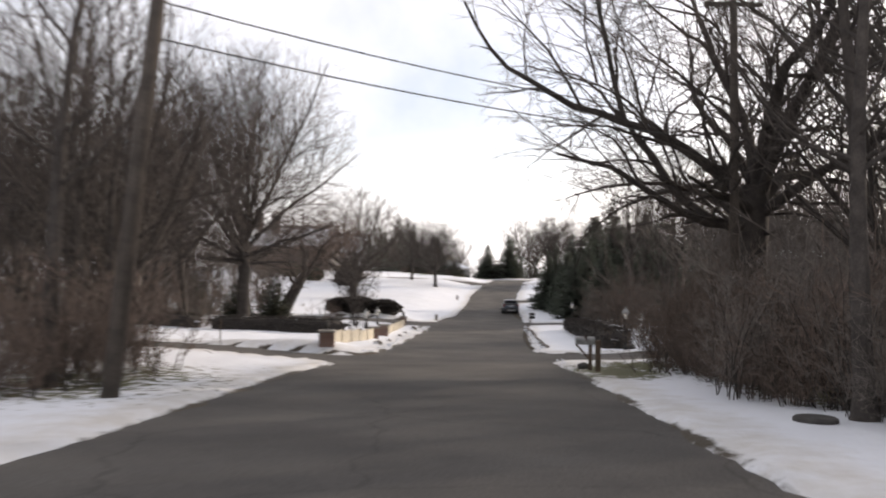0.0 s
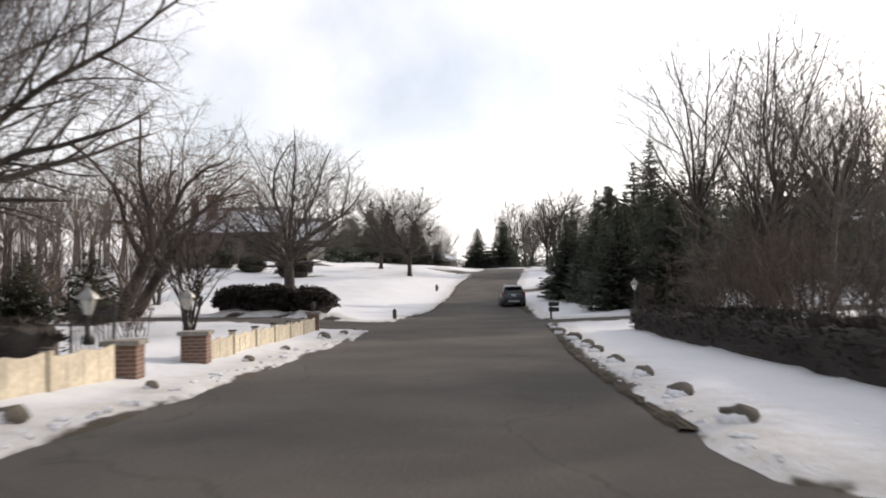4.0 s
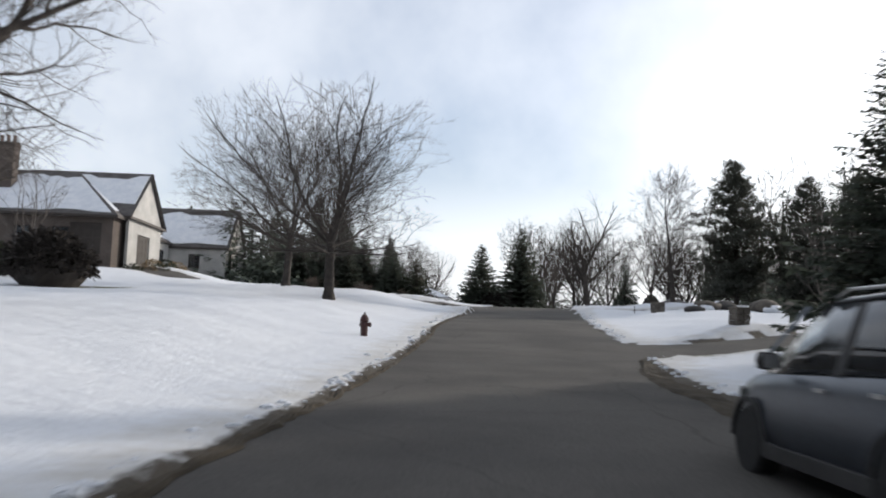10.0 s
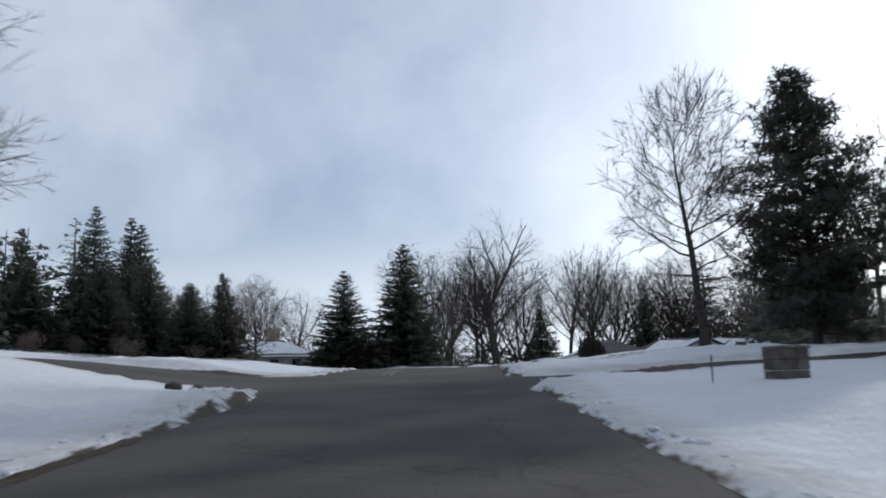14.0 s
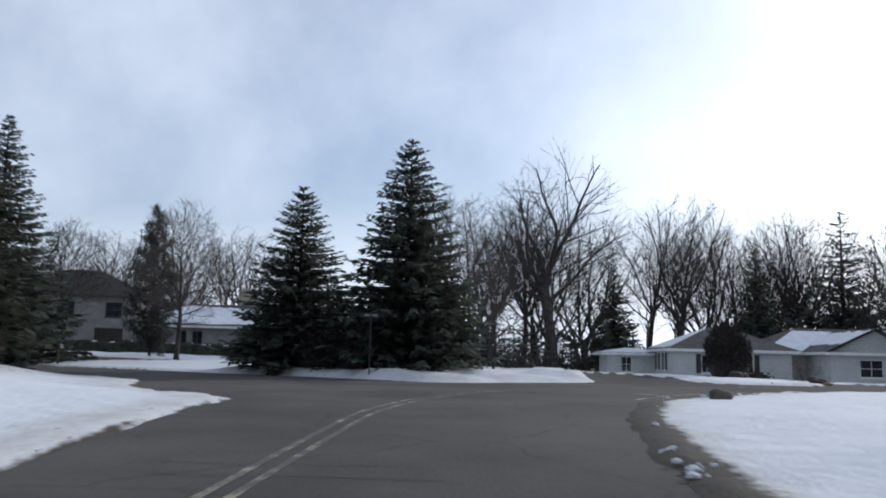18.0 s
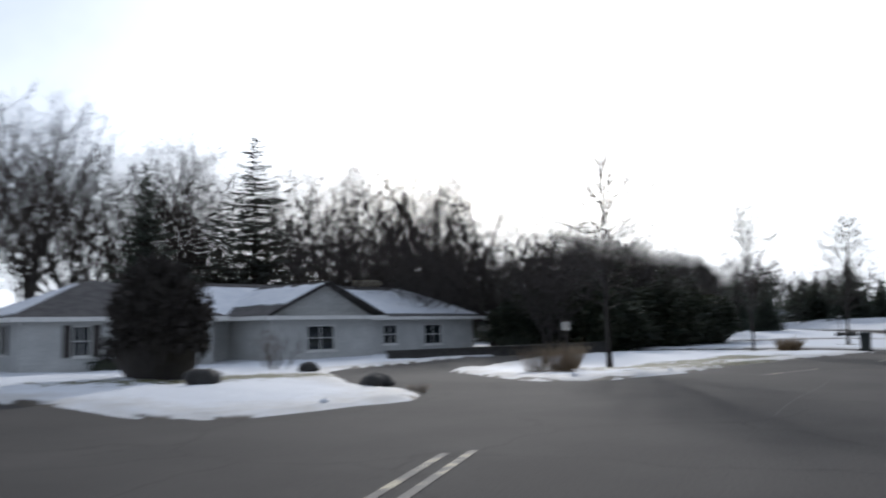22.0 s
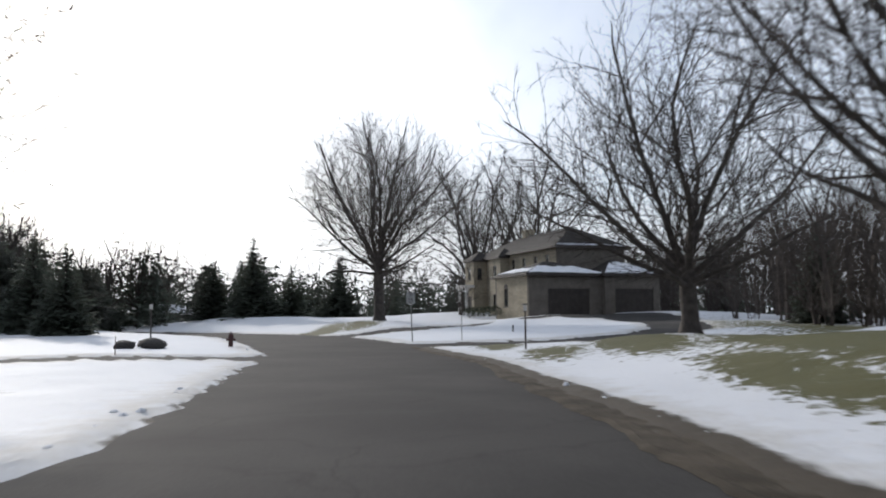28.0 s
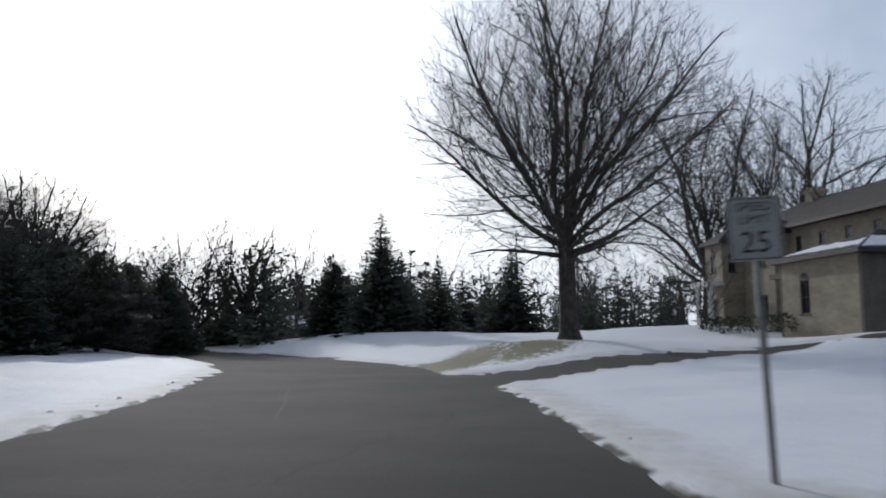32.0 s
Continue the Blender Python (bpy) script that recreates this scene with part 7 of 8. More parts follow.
# ---- street furniture ----
def mailbox(x, y, turn, h=1.05, double=False, label="dark mailbox on a wooden post by the verge", mat=BLACKMETAL, brace=False):
    root = thing("mailbox", label, "mailbox", x, y, ground_z(x, y) - 0.1, turn, "mailboxes")
    part("post", Shape().box(-0.05, 0.05, -0.05, 0.05, 0, h + 0.08), WOOD, root, bevel=0.008)
    if brace:
        part("brace", Shape().tube([(0, -0.0, h * 0.45), (0, -0.42, h)], [0.03, 0.03], 4), WOOD, root)
    for k in range(2 if double else 1):
        zz = h - 0.30 * k
        ring = [(-0.1, 0), (0.1, 0), (0.1, 0.14), (0.087, 0.19), (0.05, 0.225), (0, 0.235), (-0.05, 0.225), (-0.087, 0.19), (-0.1, 0.14)]
        b = part("box", Shape().rings([[(px, py, zz + pz) for px, pz in ring] for py in (-0.42, 0.12)]), mat, root)
        part("door", Shape().box(-0.09, 0.09, -0.435, -0.422, zz + 0.01, zz + 0.2), mat, b)
        part("flag", Shape().box(0.102, 0.112, -0.15, -0.12, zz + 0.1, zz + 0.26).box(0.102, 0.112, -0.2, -0.12, zz + 0.2, zz + 0.26), HYDRANT, b, "small red flag")
    return root


mailbox(4.55, 24.6, -90, 0.85, False, "grey mailbox on a braced wooden post", STEEL, True)
single("timber_post", Shape().box(-0.07, 0.07, -0.07, 0.07, -0.2, 0.9), WOOD, "dark timber post beside a mailbox", "post", pose(4.68, 24.1, ground_z(4.68, 24.1)), bevel=0.015)
boulder(4.5, 25.4, 0.2, 97, DARKROCK, False, label="dark stone at the foot of the mailbox")
mailbox(8.6, 76.6, 90, 0.95, True, "double dark mailbox on a post by the drive")
mailbox(54.3, 182.2, 0, 1.27, False, "black mailbox on a stout dark post")
mailbox(67.7, 182.2, 0, 1.05, True, "dark mailbox with a newspaper tube on twin posts")
single("timber_post", Shape().box(-0.07, 0.07, -0.07, 0.07, -0.2, 1.35), WOOD, "grey wooden post beside the mailbox", "post", pose(68.25, 182.1, ground_z(68.25, 182.1)), bevel=0.01)
mailbox(-2.6, 203, 40, 1.0, False, "pale mailbox at the side road", STEEL)


def hydrant(x, y, label):
    root = thing("fire_hydrant", label, "hydrant", x, y, ground_z(x, y) - 0.08, 30, "hydrants")
    part("barrel", Shape().lathe([(0.17, 0), (0.17, 0.05), (0.11, 0.06), (0.11, 0.5), (0.14, 0.52), (0.14, 0.56)], 12), HYDRANT, root, smooth=False)
    part("bonnet", Shape().lathe([(0.13, 0.56), (0.12, 0.63), (0.07, 0.71), (0.03, 0.73), (0.03, 0.79)], 12), HYDRANT, root)
    for d, r in ((0, 0.055), (90, 0.055), (-90, 0.055)):
        n = part("outlet", Shape().lathe([(r, 0.10), (r, 0.16), (r + 0.02, 0.165), (r + 0.02, 0.21)], 8), HYDRANT, root)
        n.matrix_basis = pose(0, 0, 0.42, 0, 90, 0) @ pose(0, 0, 0) if d == 0 else pose(0, 0, 0.42, 90 if d > 0 else -90, 0, 0)


hydrant(2.7, 114.4, "dark red fire hydrant standing in snow")
hydrant(112.9, 199.2, "dark red fire hydrant on the snowy bend")
boulder(5.9, 143.9, 0.22, 98, DARKROCK, False, 0.6, 0.3, "dark stone in the snow by a drive")
boulder(6.4, 144.2, 0.16, 99, DARKROCK, True, 0.6, 0.3, "dark stone in the snow by a drive")
single("marker_post", Shape().lathe([(0.11, -0.2), (0.115, 0.42), (0.09, 0.5), (0.05, 0.54), (0.0, 0.55)], 12), WOOD, "short tan round-topped marker post in the snow", "post", pose(-0.1, 78.7, ground_z(-0.1, 78.7)))
single("marker_post", Shape().lathe([(0.02, -0.2), (0.02, 1.3), (0.0, 1.32)], 6), WOOD, "thin stake in the snowy garden", "stake", pose(-9.3, 35.6, ground_z(-9.3, 35.6)))


def speed_sign(x, y, turn, lean):
    root = thing("speed_limit_sign", "white speed limit sign on a steel post", "road sign", x, y, ground_z(x, y) - 0.1, turn)
    root.matrix_basis = root.matrix_basis @ pose(0, 0, 0, 0, lean, 0)
    part("post", Shape().box(-0.03, 0.03, 0.0, 0.012, 0, 2.62).box(-0.03, -0.022, -0.02, 0.0, 0, 2.62).box(0.022, 0.03, -0.02, 0.0, 0, 2.62), STEEL, root)
    pl = part("plate", Shape().box(-0.305, 0.305, -0.026, -0.022, 1.98, 2.74), SIGNWHITE, root, bevel=0.001)
    s = Shape()
    for a, b, c, d in ((-0.285, 0.285, 2.0, 2.012), (-0.285, 0.285, 2.708, 2.72), (-0.285, -0.273, 2.012, 2.708), (0.273, 0.285, 2.012, 2.708)):
        s.box(a, b, -0.0285, -0.0265, c, d)
    part("border", s, SIGNBLACK, pl)
    pl.matrix_basis = pose(0, 0, 2.74 - 2.74 * 0.8) @ Matrix.Diagonal((0.8, 1, 0.8, 1))
    for text, size, z in (("SPEED", 0.15, 2.57), ("LIMIT", 0.15, 2.42), ("25", 0.36, 2.08)):
        cu = bpy.data.curves.new("lettering", "FONT")
        cu.body, cu.size, cu.align_x, cu.extrude = text, size, "CENTER", 0.001
        ob = new("lettering", cu)
        ob.data.materials.append(SIGNBLACK)
        ob.parent = pl
        ob.matrix_basis = pose(0, -0.0285, z, 90, 0, 0)
    for z in (2.1, 2.62):
        part("bolt", Shape().lathe([(0.012, 0), (0.012, 0.006), (0.0, 0.008)], 6), STEEL, pl).matrix_basis = pose(0, -0.027, z, 90, 0, 0)


speed_sign(118.7, 191.25, -80, -2.0)


def box_lamp(x, y, h, label, size=0.2, turn=10):
    root = thing("yard_lamp", label, "yard lamp", x, y, ground_z(x, y) - 0.05, turn, "yard lamps")
    part("post", Shape().box(-0.034, 0.034, -0.034, 0.034, 0, h - 0.3), DARKTRIM, root, bevel=0.006)
    hd = part("lamp_head", Shape().box(-size / 2, size / 2, -size / 2, size / 2, h - 0.3, h - 0.05), LANTERN, root, "frosted square lamp head", bevel=0.006)
    part("cap", Shape().box(-size / 2 - 0.03, size / 2 + 0.03, -size / 2 - 0.03, size / 2 + 0.03, h - 0.05, h), DARKTRIM, hd)
    part("collar", Shape().box(-0.07, 0.07, -0.07, 0.07, h - 0.33, h - 0.3), DARKTRIM, hd)


box_lamp(108.3, 185.35, 1.86, "dark lamp post with a square pale head", 0.14)
box_lamp(44.6, 192.6, 1.5, "square lamp on a dark post among dry grasses")
box_lamp(114.8, 204.0, 2.1, "thin lamp post with a pale head on snow", 0.15)
single("sign_post", Shape().box(-0.028, 0.028, -0.012, 0.0, -0.2, 2.15).box(-0.028, -0.02, -0.03, -0.012, -0.2, 2.15).box(0.02, 0.028, -0.03, -0.012, -0.2, 2.15), POLE, "dark bare sign post beside the drive", "post", pose(118.5, 188.6, ground_z(118.5, 188.6), 0, 1.5, 10))
single("delineator", Shape().box(-0.06, 0.06, -0.05, 0.05, -0.2, 0.42), DARKROCK, "short dark bollard in the snow", "stake", pose(126.5, 185.9, ground_z(126.5, 185.9)))
for k in range(4):
    single("delineator", Shape().box(-0.012, 0.012, -0.012, 0.012, -0.2, 0.6), WOOD, "thin plough stake in the snow", "stake", pose((17.6, 18.6, 103.5, 99.0)[k], (140.2, 118.6, 200.2, 203.5)[k], ground_z((17.6, 18.6, 103.5, 99.0)[k], (140.2, 118.6, 200.2, 203.5)[k])))

# street-name post on the corner
sp = thing("street_sign", "steel post with a crosswise street name blade", "street sign", 15.1, 180.6, road_z(15.1, 180.6) - 0.1, 15)
sp.matrix_basis = pose(14.6, 185.6, ground_z(14.6, 185.6) - 0.1, 0, 0, 5)
part("post", Shape().lathe([(0.03, 0), (0.03, 2.3)], 8), DARKTRIM, sp)
bl = part("blade", Shape().box(-0.32, 0.32, -0.01, 0.01, 2.2, 2.36), DARKTRIM, sp)
for k in range(5):
    part("bar", Shape().box(-0.24 + 0.1 * k, -0.17 + 0.1 * k, -0.013, -0.0105, 2.24, 2.32), SIGNWHITE, bl)

# wheeled bin
wb = thing("wheeled_bin", "dark green wheeled bin standing at the kerb", "wheeled bin", 73.0, 191.4, road_z(73.0, 191.4) + 0.0, 100)
part("body", Shape().rings([[(-w, -d, z), (w, -d, z), (w, d, z), (-w, d, z)] for w, d, z in ((0.23, 0.27, 0.06), (0.27, 0.33, 0.95), (0.31, 0.37, 0.96), (0.31, 0.37, 1.0))]), BINPLASTIC, wb, bevel=0.02)
lid = part("lid", Shape().rings([[(-w, -d, z), (w, -d, z), (w, d, z), (-w, d, z)] for w, d, z in ((0.32, 0.40, 1.0), (0.32, 0.40, 1.03), (0.24, 0.30, 1.09))]), BINPLASTIC, wb, bevel=0.015)
part("handle", Shape().tube([(-0.24, 0.42, 0.93), (0.24, 0.42, 0.93)], [0.018, 0.018], 6), BINPLASTIC, wb)
for sx in (-0.27, 0.27):
    wheel = part("wheel", Shape().lathe([(0.05, -0.035), (0.12, -0.035), (0.12, 0.035), (0.05, 0.035)], 14), TYRE, wb)
    wheel.matrix_basis = pose(sx, 0.3, 0.12, 0, 90, 0)


def grass_clump(x, y, h, r, seed):
    rng = random.Random(seed)
    s = Shape()
    for i in range(420):
        a, q = rng.uniform(0, 6.28), r * math.sqrt(rng.random())
        p = Vector((q * math.cos(a) * 0.5, q * math.sin(a) * 0.5, -0.03))
        d = Vector((math.cos(a) * q * 0.5 / r + rng.gauss(0, 0.15), math.sin(a) * q * 0.5 / r + rng.gauss(0, 0.15), 1)).normalized()
        L = h * rng.uniform(0.6, 1.1)
        side = d.orthogonal().normalized() * 0.007
        mid, tip = p + d * L * 0.6, p + d * L + Vector((d.x, d.y, -0.25)) * L * 0.25
        s.face([p - side, p + side, mid + side * 0.8, mid - side * 0.8]).face([mid - side * 0.8, mid + side * 0.8, tip])
    single("grass_clump", s, DRYGRASS, "tawny clump of dry ornamental grass", "dry grass", pose(x, y, ground_z(x, y)), "grass clumps")


for k, (x, y, h, r) in enumerate(((43.3, 191.9, 0.95, 0.6), (42.7, 192.4, 0.9, 0.55), (43.9, 192.5, 1.0, 0.6), (45.4, 192.9, 1.0, 0.35), (73.2, 195.2, 0.95, 0.5), (72.6, 195.7, 0.9, 0.5), (73.9, 195.8, 0.95, 0.5), (36.2, 190.9, 0.3, 0.3))):
    grass_clump(x, y, h, r, 400 + k)

# poles and wires over the start of the road
for x, y, lean, h in ((-5.6, 14.2, 5.5, 11.5), (9.0, 25.0, 0.0, 12.0)):
    p = thing("utility_pole", "dark weathered wooden utility pole", "utility pole", x, y, ground_z(x, y) - 0.3, 0, "utility poles")
    p.matrix_basis = p.matrix_basis @ pose(0, 0, 0, 0, lean, 0)
    part("pole", Shape().lathe([(0.16, 0), (0.14, h * 0.5), (0.11, h), (0.0, h + 0.05)], 10), POLE, p, smooth=True)
    part("crossarm", Shape().box(-0.9, 0.9, -0.06, 0.06, h - 0.7, h - 0.58), POLE, p)
    for k in (-0.8, 0.8):
        part("insulator", Shape().lathe([(0.03, h - 0.58), (0.05, h - 0.52), (0.03, h - 0.45), (0.0, h - 0.42)], 8, k, 0, 0), STEEL, p)
for a, b, sag in (((-4.95, 14.3, 5.55), (9.0, 25.0, 5.75), 0.25), ((-4.9, 14.3, 6.2), (9.0, 25.0, 6.4), 0.3), ((-4.7, 14.2, 8.8), (-9, -40, 9.5), 0.8)):
    a, b = Vector(a), Vector(b)
    pts = [a + (b - a) * k / 12 - Vector((0, 0, sag * 4 * (k / 12) * (1 - k / 12))) for k in range(13)]
    single("overhead_wire", Shape().tube(pts, [0.016] * 13, 4), BLACKMETAL, "black overhead wire slung between the poles", "wire", Matrix.Identity(4), "overhead wires")

# drain cover and plank in the snow
single("drain_cover", Shape().lathe([(0.3, -0.3), (0.3, 0.05), (0.27, 0.07), (0.0, 0.07)], 16), DARKROCK, "round dark drain cover in the snow", "drain cover", pose(5.3, 11.6, ground_z(5.3, 11.6)))
mh = thing("manhole_cover", "round iron manhole cover in the asphalt", "manhole cover", 21.96, 175.8, road_z(21.96, 175.8), 0)
part("ring", Shape().lathe([(0.42, -0.02), (0.42, 0.008), (0.36, 0.008), (0.36, -0.02)], 24), IRON, mh)
part("lid", Shape().lathe([(0.355, -0.02), (0.355, 0.005), (0.0, 0.006)], 24), IRON, mh)


# ---- road paint ----
def stripe(points, width, mat, label, dash=None):
    row, s = dense([(x, y, 0) for x, y in points], 0.4)
    z = land(row[:, 0], row[:, 1])[0] + (0.006 if mat != TAR else 0.004)
    sh = Shape()
    for i in range(len(row) - 1):
        if dash and (s[i] % (dash[0] + dash[1])) > dash[0]:
            continue
        t = Vector((row[i + 1][0] - row[i][0], row[i + 1][1] - row[i][1], 0)).normalized()
        nrm = Vector((-t.y, t.x, 0)) * width / 2
        a, b = Vector((row[i][0], row[i][1], z[i])), Vector((row[i + 1][0], row[i + 1][1], z[i + 1]))
        sh.face([a - nrm, b - nrm, b + nrm, a + nrm])
    return tagged(single("road_line", sh, mat, label, "road line", Matrix.Identity(4), "road lines"), kind="structure")


CENTRE = [(11.6, 152), (12.7, 160), (14.2, 168.2), (15.2, 171.4), (16.9, 174.9), (19.2, 178.0), (22.3, 180.5), (26.9, 183.3), (30.6, 185.1), (37.7, 186.4), (41.6, 186.8), (56.7, 187.6), (66, 187.5), (75.5, 187.2)]
for off in (-0.13, 0.13):
    side = []
    for i, (x, y) in enumerate(CENTRE):
        a, b = CENTRE[max(i - 1, 0)], CENTRE[min(i + 1, len(CENTRE) - 1)]
        t = Vector((b[0] - a[0], b[1] - a[1])).normalized()
        side.append((x - t.y * off, y + t.x * off))
    stripe([q for q in side if q[0] < 33], 0.10, YELLOW, "worn double yellow centre line")
stripe([(45.3, 187.15), (56.7, 187.5), (66, 187.5), (75.5, 187.2)], 0.11, YELLOW, "worn dashed yellow centre line", (5, 8))
stripe([(20.6, 172.9), (21.9, 174.8), (23.6, 176.7), (26.2, 178.7), (30.5, 180.9)], 0.11, WHITELINE, "faded white edge line round the corner")
stripe([(49.8, 183.9), (53.6, 184.0)], 0.1, WHITELINE, "short faded white edge line")
stripe([(12.2, 187.4), (15.6, 185.0), (18.7, 184.4), (21.6, 185.0), (23.6, 187.0)], 0.1, WHITELINE, "faded white line before the far snow")


# ---- parked car ----
car = thing("parked_car", "small blue-grey car parked half on the verge", "car", 8.35, 95.4, road_z(8.35, 95.4) + 0.0, -1.5)
# stations: along (rear to front), bottom, belt, half width low, half width belt
LOW = [(-2.02, 0.42, 0.98, 0.70, 0.72), (-1.97, 0.32, 1.04, 0.80, 0.80), (-1.7, 0.26, 1.06, 0.865, 0.855), (-1.0, 0.24, 1.05, 0.885, 0.87), (0.0, 0.24, 1.02, 0.885, 0.87), (0.8, 0.24, 0.99, 0.885, 0.86), (1.3, 0.26, 0.96, 0.87, 0.83), (1.8, 0.30, 0.86, 0.82, 0.74), (2.1, 0.36, 0.74, 0.70, 0.62), (2.16, 0.42, 0.62, 0.6, 0.55)]


def low_ring(st):
    y, z0, z1, w0, w1 = st
    pts = [(-w0 * 0.85, z0), (-w0 * 0.97, z0 + 0.08), (-w0, z0 + 0.25), (-w0 * 1.0, z0 + 0.45 * (z1 - z0)), (-w1, z0 + 0.8 * (z1 - z0)), (-w1 * 0.97, z1 - 0.02), (-w1 * 0.9, z1)]
    pts += [(-x, z) for x, z in reversed(pts)]
    return [(x, y, z) for x, z in pts]


part("body", Shape().rings([low_ring(s) for s in LOW]), CARPAINT, car, smooth=True)
CAB = [(-1.93, 1.04, 1.10, 0.76, 0.72), (-1.72, 1.05, 1.52, 0.80, 0.60), (-1.45, 1.05, 1.60, 0.82, 0.61), (-0.6, 1.04, 1.655, 0.83, 0.63), (0.1, 1.02, 1.64, 0.83, 0.62), (0.55, 1.0, 1.55, 0.82, 0.58), (1.25, 0.97, 1.0, 0.78, 0.70)]


def cab_ring(st):
    y, z0, z1, w0, w1 = st
    pts = [(-w0, z0), (-w0 * 0.6 - w1 * 0.4, z0 + 0.42 * (z1 - z0)), (-w1 * 1.03, z1 - 0.06 * min(1, (z1 - z0) * 2)), (-w1 * 0.8, z1 - 0.012), (-w1 * 0.4, z1)]
    pts += [(-x, z) for x, z in reversed(pts)]
    return [(x, y, z) for x, z in pts]


part("window_band", Shape().rings([cab_ring(s) for s in CAB]), CARGLASS, car, "dark tinted glass", smooth=True)
part("roof", Shape().rings([[(-w, y, z - 0.05), (-w * 0.8, y, z), (0, y, z + 0.012), (w * 0.8, y, z), (w, y, z - 0.05), (w * 0.8, y, z - 0.06), (-w * 0.8, y, z - 0.06)] for y, z, w in ((-1.86, 1.585, 0.54), (-1.62, 1.62, 0.615), (-1.45, 1.635, 0.63), (-0.6, 1.675, 0.645), (0.1, 1.66, 0.635), (0.5, 1.575, 0.6))]), CARPAINT, car, smooth=True)
for sx in (-1, 1):
    for y0, y1 in ((-1.90, -1.58), (-0.42, -0.30), (0.62, 1.2)):
        a, b = (y0, y1) if y0 < 0.5 else (y1, y0)
        s = Shape()
        ya, yb = (-1.62, -1.40) if y0 < -1.5 else (-0.42, -0.32) if y0 < 0 else (0.5, 0.58)
        yc, yd = (-1.93, -1.45) if y0 < -1.5 else (-0.44, -0.30) if y0 < 0 else (1.12, 1.22)
        s.face([(sx * 0.845, yc, 1.03), (sx * 0.85, yd, 1.02), (sx * 0.655, yb, 1.6), (sx * 0.65, ya, 1.58)])
        part("pillar", s, CARPAINT if y0 < -1.5 or y0 > 0.5 else SALTED, car)
    part("roof_rail", Shape().tube([(sx * 0.56, -1.4, 1.66), (sx * 0.57, -1.2, 1.70), (sx * 0.57, 0.0, 1.715), (sx * 0.55, 0.25, 1.66)], [0.015] * 4, 6), SILVER, car)
    tl = part("tail_lamp", Shape().rings([[(sx * 0.60, -2.0, z), (sx * 0.78, -1.99, z), (sx * 0.86, -1.86, z), (sx * 0.86, -1.74, z), (sx * 0.6, -1.9, z)] for z in (0.80, 0.86, 1.05, 1.12)]), TAILLENS, car)
    mr = part("wing_mirror", Shape().rings([[(sx * x, 0.62 + y, 1.02 + z) for x, z in ((0.86, 0.02), (1.02, 0.0), (1.05, 0.08), (1.02, 0.16), (0.9, 0.15))] for y in (-0.06, 0.06)]), SALTED, car, bevel=0.015)
    part("mirror_glass", Shape().box(sx * 0.955 - 0.065, sx * 0.955 + 0.065, 0.552, 0.557, 1.04, 1.16), SILVER, mr)
    part("door_handle", Shape().box(sx * 0.885 - 0.015, sx * 0.885 + 0.015, -0.25, -0.08, 0.88, 0.91), SILVER, car)
    part("door_handle", Shape().box(sx * 0.885 - 0.015, sx * 0.885 + 0.015, -1.1, -0.93, 0.9, 0.93), SILVER, car)
    part("sill", Shape().box(sx * 0.87 - 0.03, sx * 0.87 + 0.03, -0.95, 0.95, 0.22, 0.36), SALTED, car, bevel=0.01)
    for yy in (-1.28, 1.28):
        wh = part("wheel", Shape().lathe([(0.2, -0.1), (0.3, -0.1), (0.335, -0.06), (0.335, 0.06), (0.3, 0.1), (0.2, 0.1)], 22), TYRE, car, "road-grimed tyre")
        wh.matrix_basis = pose(sx * 0.80, yy, 0.335, 0, 90, 0)
        rim = Shape().lathe([(0.205, -0.06), (0.215, 0.07 * sx), (0.19, 0.08 * sx), (0.17, 0.03 * sx), (0.06, 0.04 * sx), (0.05, 0.07 * sx), (0.0, 0.07 * sx)], 20)
        rp = part("rim", rim, RIM, wh)
        for k in range(5):
            a = k * 1.2566
            part("spoke", Shape().tube([(0.05 * math.cos(a), 0.05 * math.sin(a), 0.06 * sx), (0.195 * math.cos(a), 0.195 * math.sin(a), 0.075 * sx)], [0.03, 0.022], 4), RIM, wh)
        arch = Shape().rings([[(0.36 * math.cos(b), 0.36 * math.sin(b), z) for b in [math.pi * q / 12 for q in range(13)]] + [(0.41 * math.cos(b), 0.41 * math.sin(b), z) for b in [math.pi * (12 - q) / 12 for q in range(13)]] for z in (-0.02, 0.02)])
        ar = part("wheel_arch", arch, SALTED, car)
        ar.matrix_basis = Matrix.Translation((sx * 0.885, yy, 0.335)) @ Matrix(((0, 0, 1, 0), (1, 0, 0, 0), (0, 1, 0, 0), (0, 0, 0, 1)))
    part("headlamp", Shape().rings([[(sx * 0.45, 2.08, z), (sx * 0.72, 1.98, z), (sx * 0.8, 1.75, z), (sx * 0.5, 1.9, z)] for z in (0.66, 0.8)]), LANTERN, car)
part("rear_bumper", Shape().rings([[(-0.8, y0, z), (-0.5, y1, z), (0.5, y1, z), (0.8, y0, z), (0.6, y0 + 0.2, z), (-0.6, y0 + 0.2, z)] for y0, y1, z in ((-1.88, -2.0, 0.3), (-1.95, -2.07, 0.38), (-1.95, -2.07, 0.6), (-1.92, -2.03, 0.66))]), SALTED, car, "grimy black bumper", bevel=0.015)
part("skid_plate", Shape().box(-0.42, 0.42, -2.085, -2.06, 0.36, 0.50), SILVER, car, "dull silver insert")
part("trim_strip", Shape().box(-0.40, 0.40, -2.04, -2.015, 0.99, 1.015), SILVER, car)
plate = part("number_plate", Shape().box(-0.16, 0.16, -2.045, -2.03, 0.82, 0.97), PLATEWHITE, car)
part("bar", Shape().box(-0.11, 0.11, -2.048, -2.0455, 0.87, 0.92), SIGNBLACK, plate)
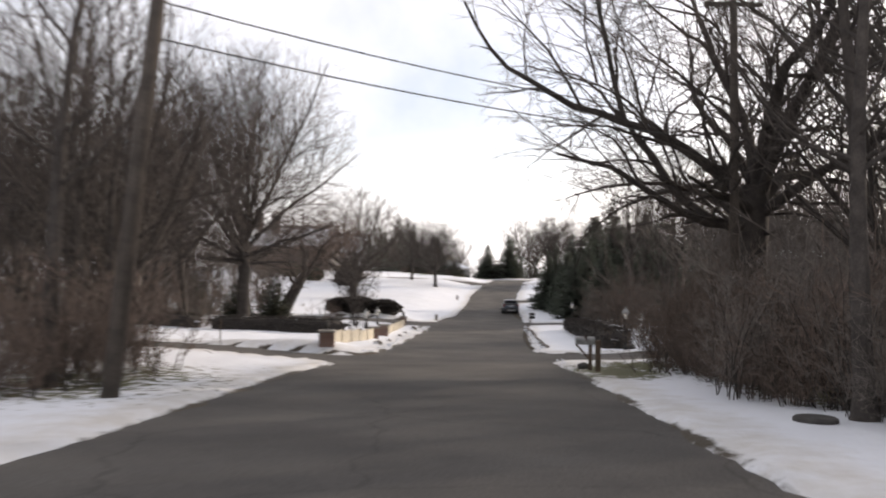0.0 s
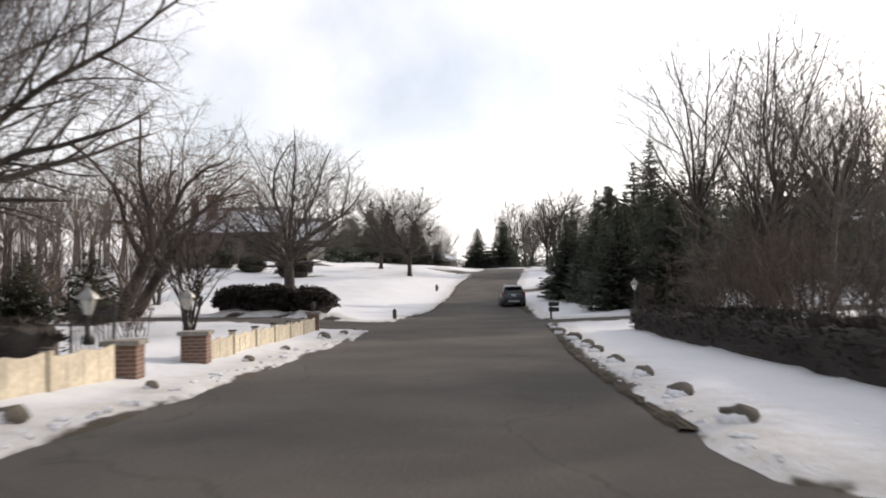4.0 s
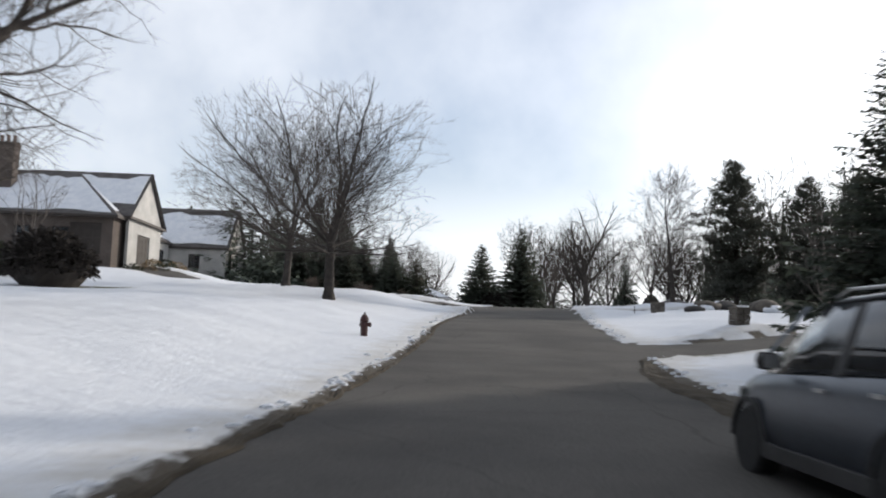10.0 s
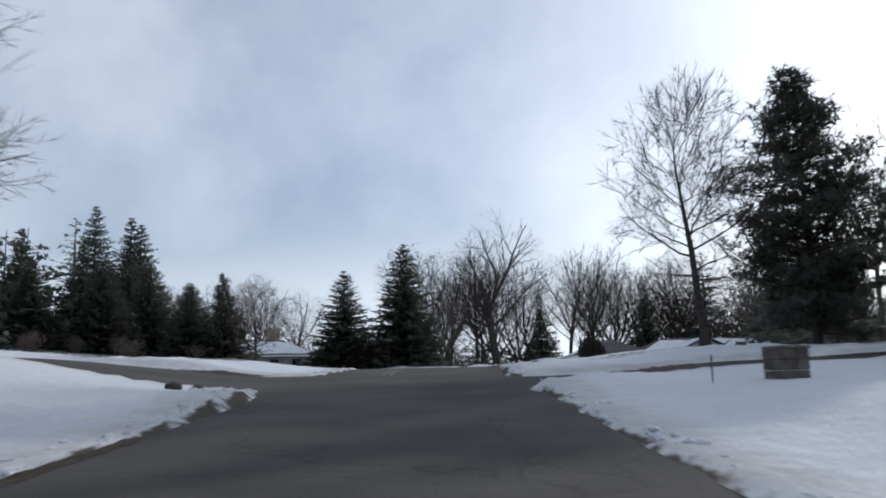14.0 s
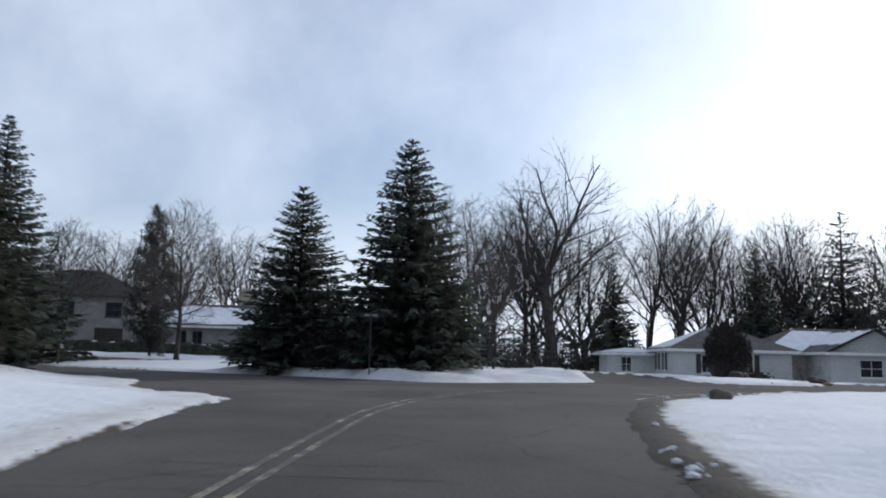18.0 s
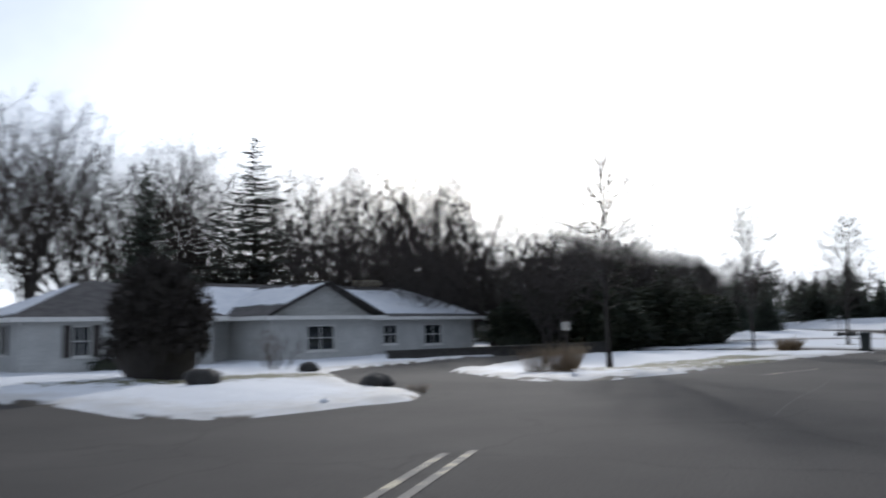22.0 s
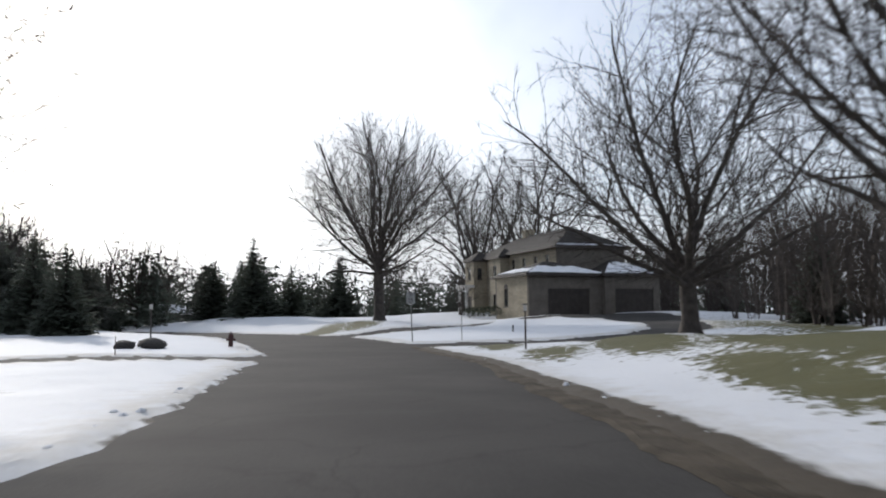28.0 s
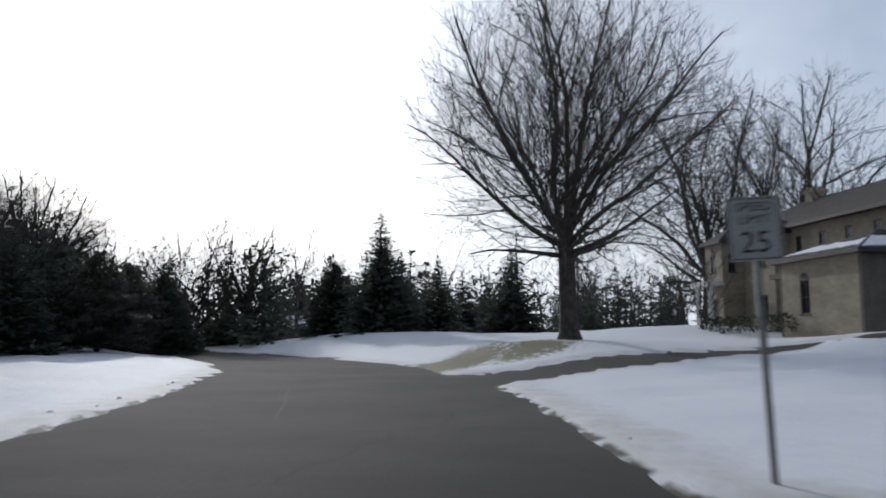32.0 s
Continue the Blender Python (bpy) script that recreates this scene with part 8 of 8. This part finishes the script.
part("spoiler", Shape().rings([[(-0.56, y, z), (0.56, y, z), (0.52, y, z + 0.035), (-0.52, y, z + 0.035)] for y, z in ((-1.98, 1.565), (-1.7, 1.6))]), CARPAINT, car)
part("rear_wiper", Shape().tube([(0.0, -1.90, 1.12), (-0.3, -1.84, 1.22)], [0.012, 0.008], 4), SALTED, car)
part("aerial", Shape().tube([(0, -1.5, 1.64), (0, -1.62, 1.74)], [0.012, 0.004], 5), SALTED, car)
car.scale = (1.03, 1.0, 0.95)
part("underside", Shape().box(-0.75, 0.75, -1.8, 1.9, 0.22, 0.4), SALTED, car)


# ---- bare soil between asphalt and snow ----
def soil_verge(side, inside, width, label):
    rows = [i for i in range(1, len(MAIN) - 1) if inside(*MAIN[i, :2])]
    sh, rng, prev = Shape(), random.Random(len(rows)), None
    fine_i = np.arange(rows[0], rows[-1], 0.4)
    line = np.stack([np.interp(fine_i, np.arange(len(MAIN)), MAIN[:, k]) for k in range(3)], 1)
    step = np.gradient(line[:, :2], axis=0)
    for k in range(len(line)):
        tx, ty = step[k] / np.linalg.norm(step[k])
        fade = min(1, k / 12, (len(line) - 1 - k) / 12)
        w = max(-0.12, width * fade * (0.85 + 0.25 * math.sin(k * 0.37) * math.sin(k * 0.11 + 1)) + 0.1 * (rng.random() - 0.5))
        ring = []
        for j in range(7):
            o = line[k, 2] + 0.25 - (w + 0.25) * j / 6
            x, y = line[k, 0] + side * ty * o, line[k, 1] - side * tx * o
            ring.append((x, y, (0.006 if j == 6 else 0.02 + 0.03 * rng.random())))
        z = land(np.array([p[0] for p in ring]), np.array([p[1] for p in ring]))
        ring = [Vector((p[0], p[1], z[0][j] + z[3][j] + p[2])) for j, p in enumerate(ring)]
        if prev:
            for j in range(6):
                sh.face([prev[j], prev[j + 1], ring[j + 1], ring[j]][::1 if side > 0 else -1])
        prev = ring
    return tagged(single("soil_verge", sh, SOIL, label, "soil", Matrix.Identity(4)), kind="structure")


soil_verge(1, lambda x, y: 74 < x < 99, 0.4, "strip of bare brown soil beside the thawing lawn")
soil_verge(1, lambda x, y: 94 < x < 113, 0.2, "thin strip of soil by the lamp post")
soil_verge(1, lambda x, y: x < 12 and 84 < y < 111, 0.4, "strip of bare soil before the spruces")
soil_verge(-1, lambda x, y: x < 12 and 82 < y < 136, -0.06, "thin strip of soil beside the lawn")
soil_verge(1, lambda x, y: x < 12 and 40 < y < 69, 0.0, "thin strip of soil before the long hedge")


# ---- crumbs of ploughed snow along the road's edges, and seams in the asphalt ----
def snow_crumbs(name, seed, count, lo, hi, big, label):
    """Lumps of snow thrown up along a stretch of the road (by the number of its cross-section), in one mesh."""
    rng = random.Random(seed)
    vs, fs = [], []
    rows = [i for i in range(2, len(MAIN) - 2) if lo < MAIN_S[i] - START < hi]
    spots = []
    for _ in range(count):
        i = rng.choice(rows)
        t = Vector((MAIN[i + 1][0] - MAIN[i - 1][0], MAIN[i + 1][1] - MAIN[i - 1][1], 0)).normalized()
        side = rng.choice((-1, 1)) * (MAIN[i][2] + abs(rng.gauss(0.08, 0.22)) + 0.12)
        spots.append((MAIN[i][0] - t.y * side + t.x * rng.uniform(-0.4, 0.4), MAIN[i][1] + t.x * side + t.y * rng.uniform(-0.4, 0.4)))
    zs, _, d, _ = lawn(np.array([p[0] for p in spots]), np.array([p[1] for p in spots]))
    for (x, y), z, off in zip(spots, zs, d):
        if off < (0.22 if lo < 160 else 0.45):
            continue
        r = big * rng.uniform(0.25, 1.0) ** 2 * min(1.0, 0.4 + off)
        k = len(vs)
        for ring, f, h in ((0, 1.0, -0.3), (1, 0.85, 0.25), (2, 0.4, 0.55)):
            for j in range(6):
                a = j * 1.047 + ring * 0.5
                q = r * f * rng.uniform(0.75, 1.25)
                vs.append((x + q * math.cos(a) * 1.3, y + q * math.sin(a), z + r * h * rng.uniform(0.7, 1.2)))
        for ring in (0, 1):
            for j in range(6):
                a, b = k + ring * 6 + j, k + ring * 6 + (j + 1) % 6
                fs.append((a, b, b + 6, a + 6))
        fs.append(tuple(k + 12 + j for j in range(6)))
    me = bpy.data.meshes.new(name)
    me.from_pydata(vs, [], fs)
    me.materials.append(SNOW)
    tagged(new(name, me), label, "snow", kind="stuff")


snow_crumbs("snow_crumbs", 601, 900, 28, 75, 0.09, "crumbs of dirty snow beside the first stretch of road")
snow_crumbs("snow_crumbs", 602, 1500, 78, 165, 0.10, "crumbs of ploughed snow along the climbing road")
snow_crumbs("snow_crumbs", 603, 700, 165, 300, 0.09, "crumbs of ploughed snow round the bends")
rng = random.Random(77)
for i in range(26):
    k = rng.randint(100, len(MAIN) - 140)
    x, y, half = MAIN[k]
    t = Vector((MAIN[k + 1][0] - MAIN[k - 1][0], MAIN[k + 1][1] - MAIN[k - 1][1])).normalized()
    across = rng.random() < 0.9
    a0 = rng.uniform(-0.9, 0.2) * half
    row = []
    for j in range(9):
        u = a0 + j * (0.35 if across else 0.1) + rng.gauss(0, 0.03)
        w = rng.gauss(0, 0.12) + (0 if across else j * 1.1)
        if abs(u) < half - 0.2:
            row.append((x - t.y * u + t.x * w, y + t.x * u + t.y * w))
    if len(row) > 3:
        stripe(row, rng.uniform(0.012, 0.028), TAR, "dark crack in the worn asphalt")
